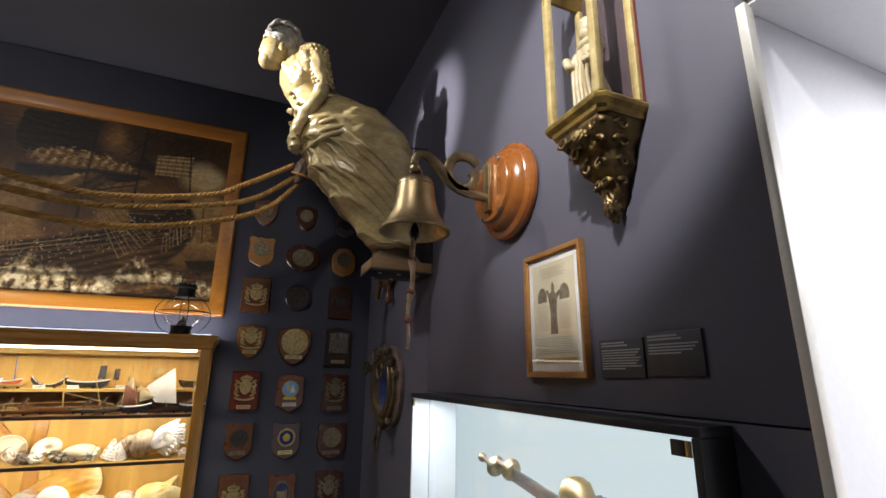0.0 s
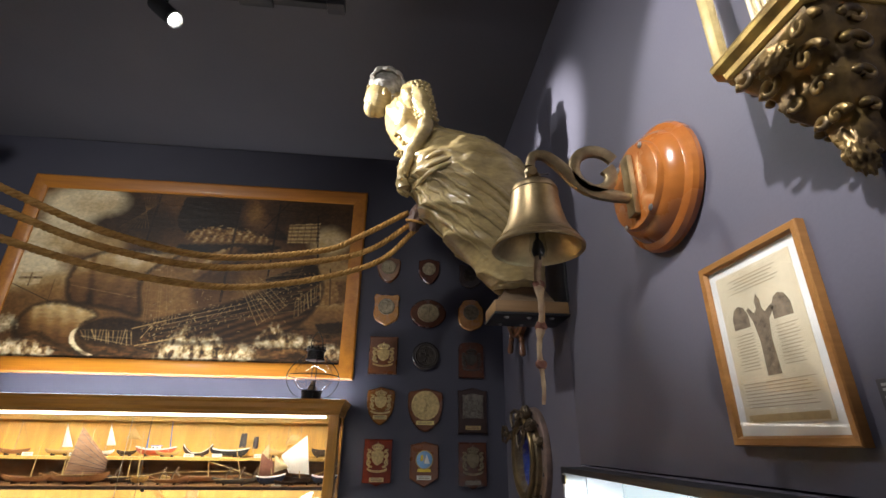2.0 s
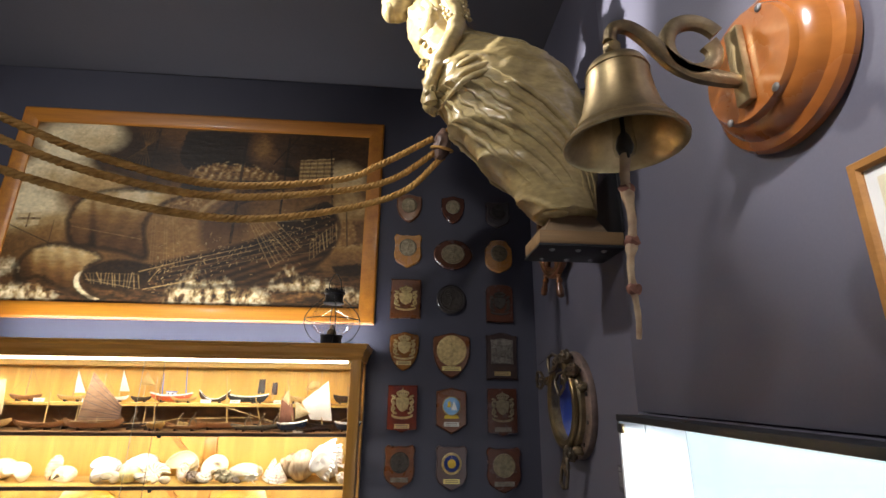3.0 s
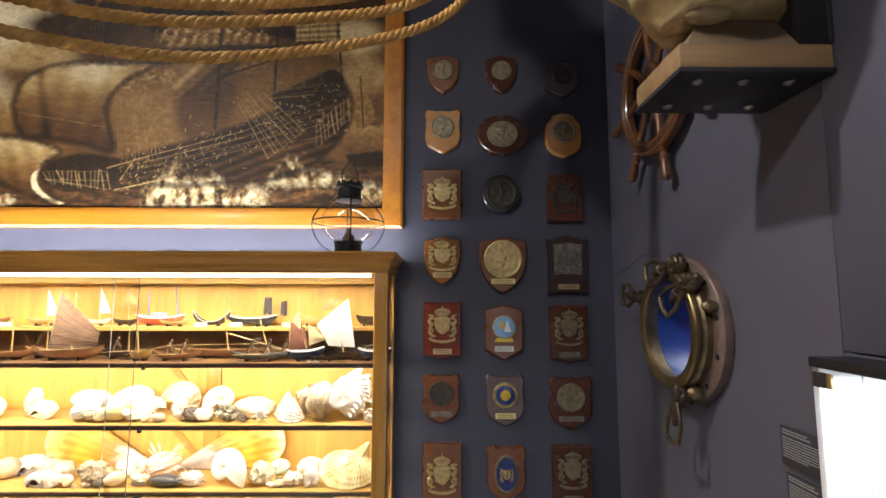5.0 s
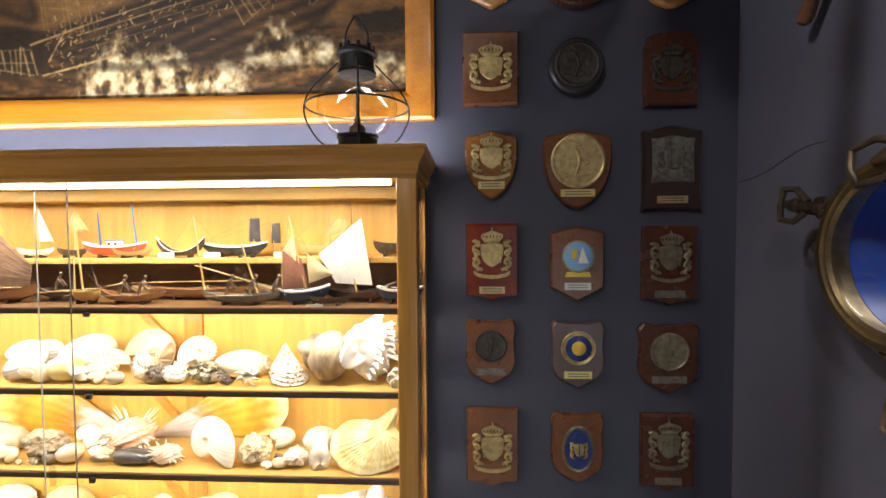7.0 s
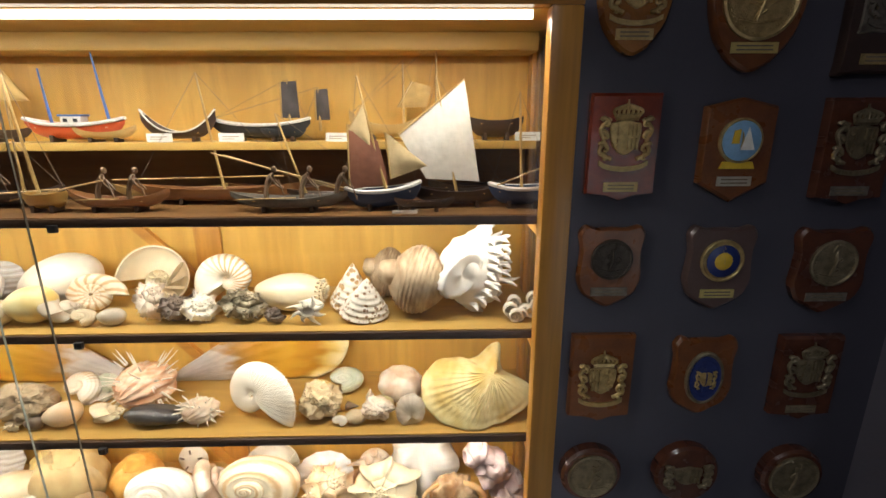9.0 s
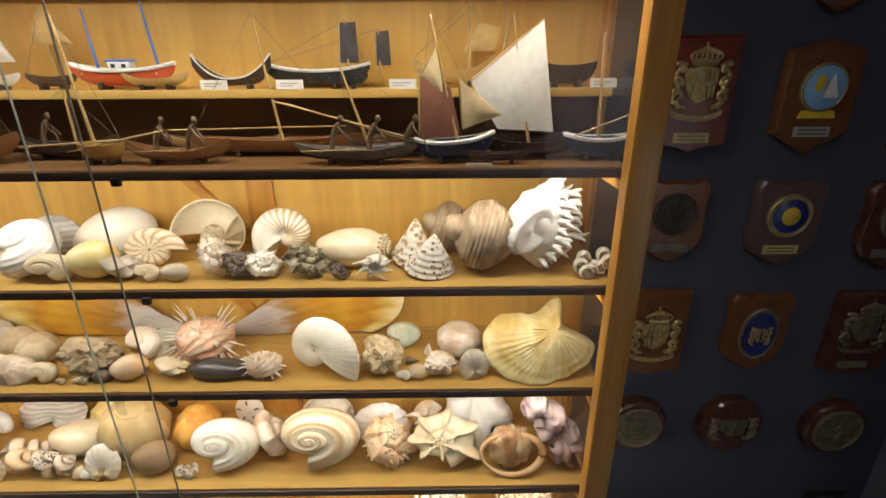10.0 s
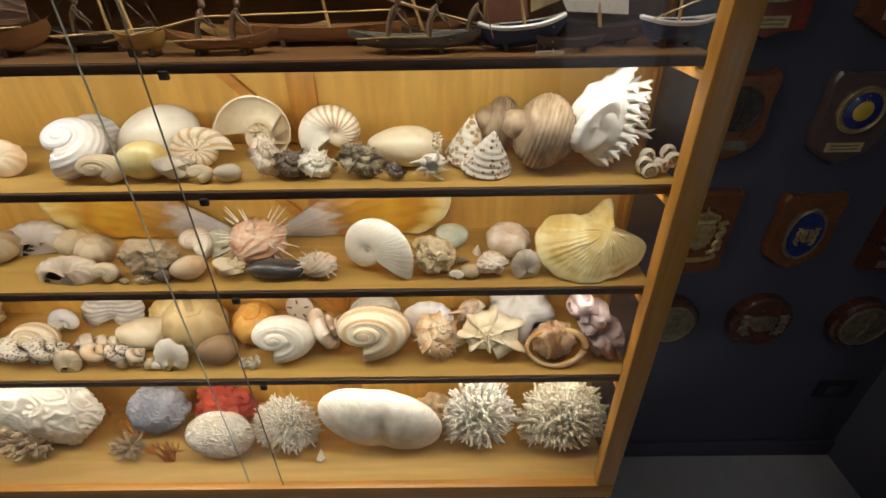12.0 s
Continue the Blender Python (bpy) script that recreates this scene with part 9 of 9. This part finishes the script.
urchin(-1.312, 3.020, SHELF["middle"], 0.080, 0.076, "sand", "round tan sea urchin test", 40, 0)
lump(-1.165, 2.969, SHELF["middle"], 0.123, 0.093, "greybrown", "knobbly grey-brown coral lump", 0, 0)
turban(-1.252, 2.935, SHELF["middle"], 0.057, 0.047, "cream", "small cream snail shell", 20, 70)
turban(-1.212, 2.935, SHELF["middle"], 0.018, 0.016, "sand", "tiny sand-coloured snail shell", 20, 70)
spider(-1.171, 2.935, SHELF["middle"], 0.042, 0.023, "cream", "tiny starfish-shaped shell", 0, 0)
egg(-1.180, 2.951, SHELF["middle"], 0.025, 0.021, "cream", "tiny cream shell", 0, 0)
egg(-1.131, 2.943, SHELF["middle"], 0.037, 0.031, "darkshell", "small dark glossy shell", 0, 0)
turban(-1.094, 3.040, SHELF["middle"], 0.076, 0.074, "tiger", "brown and white striped snail shell", 30, 50)
egg(-1.081, 2.935, SHELF["middle"], 0.076, 0.057, "peach", "amber-brown whelk shell", 15, 0)
scallop(-1.051, 3.050, SHELF["middle"], 0.072, 0.067, "greenish", "greenish clam shell standing up", 40, 60)
whelk(-0.994, 2.935, SHELF["middle"], 0.076, 0.047, "cream", "small cream conch shell", 10, 0)
mussel(-0.883, 2.935, SHELF["middle"], 0.142, 0.044, "blackshell", "long black mussel shell", 5, 0)
spiny(-0.948, 3.030, SHELF["middle"], 0.129, 0.108, "coral", "orange spiny oyster with long white spines", 0, 1)
spiny(-0.802, 2.939, SHELF["middle"], 0.080, 0.056, "pinkwhite", "small pink-white spiny shell", 0, 0.35)
argonaut(-0.670, 2.935, SHELF["middle"], 0.153, 0.139, "white", "large white ribbed paper nautilus shell", 0, 0)
lump(-0.552, 2.935, SHELF["middle"], 0.093, 0.093, "sandrock", "sandy rough coral rock", 20, 0)
scallop(-0.578, 3.070, SHELF["middle"], 0.060, 0.032, "lemon", "small yellow shell lying at the back", 20, 20)
turban(-0.513, 3.070, SHELF["middle"], 0.077, 0.061, "greenish", "pale green turban shell", 100, 60)
urchin(-0.386, 3.040, SHELF["middle"], 0.101, 0.081, "pinkwhite", "pink domed limpet shell", 20, 0)
urchin(-0.475, 2.935, SHELF["middle"], 0.043, 0.028, "sand", "small round limpet shell", 20, 0)
turban(-0.506, 2.935, SHELF["middle"], 0.032, 0.023, "white", "tiny white snail shell", 20, 70)
lump(-0.428, 2.935, SHELF["middle"], 0.073, 0.056, "pinkwhite", "small rough open oyster", 50, 0)
egg(-0.425, 3.000, SHELF["middle"], 0.054, 0.035, "olive", "small olive-coloured shell", 0, 0)
cone(-0.457, 3.040, SHELF["middle"], 0.020, 0.031, "white", "tiny white cone shell", 0, 0)
cone(-0.489, 3.000, SHELF["middle"], 0.031, 0.019, "darkshell", "tiny brown cone shell", 80, 0)
scallop(-0.360, 2.935, SHELF["middle"], 0.062, 0.071, "greyshell", "grey ribbed cockle shell", 10, 65)
conch(-0.220, 2.935, SHELF["middle"], 0.246, 0.183, "lemon", "huge pale yellow queen conch with a flared lip", 0, 0)
lump(-1.798, 3.100, SHELF["lower"], 0.188, 0.170, "white", "big chalky white clam shell", 0, 0)
nautilus(-1.540, 3.080, SHELF["lower"], 0.095, 0.084, "pearl", "small pearly nautilus shell", 0, 0)
scallop(-1.435, 3.120, SHELF["lower"], 0.177, 0.097, "abalone", "grey pearly oyster plate leaning at the back", 0, 55)
scallop(-1.253, 3.120, SHELF["lower"], 0.176, 0.080, "lemon", "yellow shell plate leaning at the back", 0, 55)
auger(-1.408, 3.020, SHELF["lower"], 0.171, 0.040, "white", "long slender white spindle shell", -6, 0)
egg(-1.292, 3.030, SHELF["lower"], 0.142, 0.087, "cream", "oval white and yellow clam", -10, 0)
scallop(-1.193, 2.935, SHELF["lower"], 0.084, 0.091, "white", "white ribbed scallop shell", 0, 60)
urchin(-1.152, 3.020, SHELF["lower"], 0.160, 0.166, "tanribs", "large tan ribbed sea urchin test", 0, 0)
urchin(-1.022, 3.050, SHELF["lower"], 0.109, 0.115, "orange", "orange ribbed sea urchin test", 0, 0)
egg(-1.090, 2.935, SHELF["lower"], 0.091, 0.082, "brownstone", "smooth brown heart urchin", 0, 0)
dollar(-0.928, 3.125, SHELF["lower"], 0.076, 0.083, "white", "white sand dollar standing upright", 0, 0)
auger(-1.565, 2.935, SHELF["lower"], 0.141, 0.076, "speckle", "speckled cone shell lying on its side", 18, 1)
auger(-1.501, 2.935, SHELF["lower"], 0.103, 0.082, "speckle", "speckled cone shell lying on its side", 12, 1)
auger(-1.655, 2.935, SHELF["lower"], 0.058, 0.077, "cream", "cream cone shell lying on its side", 40, 1)
auger(-1.378, 2.935, SHELF["lower"], 0.084, 0.066, "peach", "peach-spotted cone shell lying on its side", 25, 1)
auger(-1.326, 2.935, SHELF["lower"], 0.065, 0.066, "speckle", "speckled cone shell lying on its side", 30, 1)
auger(-1.280, 2.935, SHELF["lower"], 0.049, 0.060, "pinkwhite", "pink-white cone shell lying on its side", 35, 1)
scallop(-1.447, 2.935, SHELF["lower"], 0.072, 0.059, "cream", "cream clam shell lying on the shelf", 0, 40)
auger(-1.301, 2.935, SHELF["lower"], 0.116, 0.044, "sand", "slender tan auger shell", -14, 0)
scallop(-1.191, 2.935, SHELF["lower"], 0.066, 0.049, "tanribs", "tan ribbed cockle shell", 20, 35)
egg(-1.234, 2.935, SHELF["lower"], 0.033, 0.029, "brightwhite", "tiny white cowrie shell", 0, 0)
egg(-1.250, 2.935, SHELF["lower"], 0.030, 0.034, "cream", "tiny cream shell", 40, 0)
turban(-0.920, 2.935, SHELF["lower"], 0.148, 0.136, "white", "white banded tun shell", 200, 75)
worms(-0.995, 2.935, SHELF["lower"], 0.035, 0.043, "white", "curled white worm shell", 0, 0)
murex(-1.020, 2.935, SHELF["lower"], 0.027, 0.032, "speckle", "tiny speckled shell", 0, 0)
whelk(-0.836, 3.020, SHELF["lower"], 0.086, 0.122, "pinkwhite", "pink and white whelk shell standing on its lip", 60, 0)
turban(-0.703, 2.935, SHELF["lower"], 0.175, 0.162, "brownspiral", "large round brown and white tun shell", 200, 78)
turban(-0.851, 3.080, SHELF["lower"], 0.045, 0.048, "pearl", "small pearly bubble shell", 0, 60)
turban(-0.800, 3.080, SHELF["lower"], 0.051, 0.048, "pearl", "small pearly bubble shell", 40, 60)
nautilus(-0.720, 3.100, SHELF["lower"], 0.143, 0.108, "white", "white nautilus shell at the back", 180, 1)
scallop(-0.579, 3.060, SHELF["lower"], 0.139, 0.099, "pearl", "pearly ear-shaped shell leaning at the back", 20, 50)
murex(-0.547, 2.935, SHELF["lower"], 0.130, 0.125, "peach", "orange and white frog shell", 50, 0)
spider(-0.468, 3.080, SHELF["lower"], 0.115, 0.125, "pinkwhite", "rose-white spider conch standing on its spines", 0, 0)
conch(-0.421, 2.935, SHELF["lower"], 0.169, 0.150, "cream", "cream star-shaped conch with blunt spines", 30, 1)
clam(-0.339, 3.060, SHELF["lower"], 0.177, 0.140, "brightwhite", "fluted bright white giant clam", 0, 0)
helmet(-0.269, 2.945, SHELF["lower"], 0.138, 0.122, "helmet", "brown knobbly helmet shell with an orange rim", 0, 0)
barnacle(-0.176, 2.935, SHELF["lower"], 0.146, 0.217, "mauve", "tall cluster of mauve barnacles", 0, 0)
lump(-1.956, 3.080, SHELF["floor"], 0.274, 0.266, "spongetan", "large rough tan sponge", 0, 0)
bush(-1.753, 2.935, SHELF["floor"], 0.178, 0.130, "greybrown", "grey-brown branching coral", 40, 0.008)
urchin(-1.928, 2.935, SHELF["floor"], 0.089, 0.103, "sand", "tan sea urchin test", 0, 0)
lettuce(-1.693, 3.020, SHELF["floor"], 0.333, 0.333, "coralwhite", "large white ruffled coral", 0, 0)
lettuce(-1.393, 3.060, SHELF["floor"], 0.195, 0.194, "slate", "slate-grey ruffled coral", 0, 0)
lump(-1.207, 3.100, SHELF["floor"], 0.198, 0.162, "redsponge", "red pitted sponge", 0, 0)
twig(-1.461, 3.030, SHELF["floor"], 0.085, 0.115, "orangetwig", "orange branching sea fan", 0, 0)
twig(-1.335, 2.935, SHELF["floor"], 0.104, 0.104, "orangetwig", "orange branching sea fan", 0, 0)
bush(-1.462, 2.935, SHELF["floor"], 0.109, 0.085, "greybrown", "small brown branching coral", 20, 0.008)
brain(-1.183, 2.935, SHELF["floor"], 0.193, 0.170, "coralwhite", "white domed brain coral", 0, 0)
bush(-0.993, 2.935, SHELF["floor"], 0.204, 0.231, "coralwhite", "white bushy branching coral", 240, 0.0042)
fungia(-0.715, 2.935, SHELF["floor"], 0.358, 0.264, "coralwhite", "large smooth white mushroom coral", 0, 0)
lump(-0.567, 3.070, SHELF["floor"], 0.172, 0.111, "sandrock", "layered tan coral slab", 30, 0)
bush(-0.439, 3.000, SHELF["floor"], 0.218, 0.323, "coralwhite", "white staghorn coral", 150, 0.0065)
bush(-0.207, 2.935, SHELF["floor"], 0.274, 0.303, "ivorycoral", "ivory finger coral with blunt tips", 300, 0.0072)
twig(-1.005, 3.090, SHELF["floor"], 0.122, 0.118, "yellowtwig", "yellow branching sea fan", 0, 0)
twig(-0.818, 3.110, SHELF["floor"], 0.165, 0.093, "yellowtwig", "fine yellow branching sea fan", 0, 0)
twig(-0.695, 3.090, SHELF["floor"], 0.087, 0.083, "redtwig", "red-brown branching sea fan", 0, 0)
twig(-1.616, 3.110, SHELF["floor"], 0.092, 0.055, "yellowtwig", "fine yellow branching sea fan", 0, 0)
auger(-0.894, 2.935, SHELF["floor"], 0.024, 0.064, "white", "small white tube shell", 80, 0)
# the far end of the cabinet, seen only past the door frame
turban(-1.60, 3.0, SHELF["upper"], 0.11, 0.09, "white", "white moon snail shell", 40, 60)
egg(-1.72, 3.06, SHELF["upper"], 0.13, 0.10, "cream", "cream melon shell", 10, 0)
scallop(-1.85, 3.04, SHELF["upper"], 0.12, 0.11, "white", "white scallop shell standing up", 0, 65)
murex(-1.98, 3.0, SHELF["upper"], 0.11, 0.12, "white", "white rough murex shell", 40, 0)
urchin(-1.55, 3.04, SHELF["middle"], 0.09, 0.08, "sand", "tan sea urchin test", 0, 0)
scallop(-1.70, 3.03, SHELF["middle"], 0.13, 0.10, "white", "white scallop shell leaning back", 20, 60)
tun(-1.88, 3.03, SHELF["middle"], 0.12, 0.11, "cream", "cream tun shell", 30, 0)
conch(-2.02, 3.02, SHELF["middle"], 0.12, 0.10, "pinkwhite", "pink-white conch shell", 20, 1)
turban(-1.55, 3.0, SHELF["lower"], 0.11, 0.10, "brownspiral", "brown and white tun shell", 200, 70)
clam(-1.78, 3.05, SHELF["lower"], 0.14, 0.10, "white", "white fluted clam", 0, 0)
urchin(-1.97, 3.03, SHELF["lower"], 0.10, 0.09, "orange", "orange sea urchin test", 0, 0)
lump(-1.78, 3.03, SHELF["floor"], 0.18, 0.15, "sandrock", "sandy coral block", 10, 0)
bush(-2.0, 3.03, SHELF["floor"], 0.15, 0.15, "coralwhite", "white branching coral", 90, 0.007)
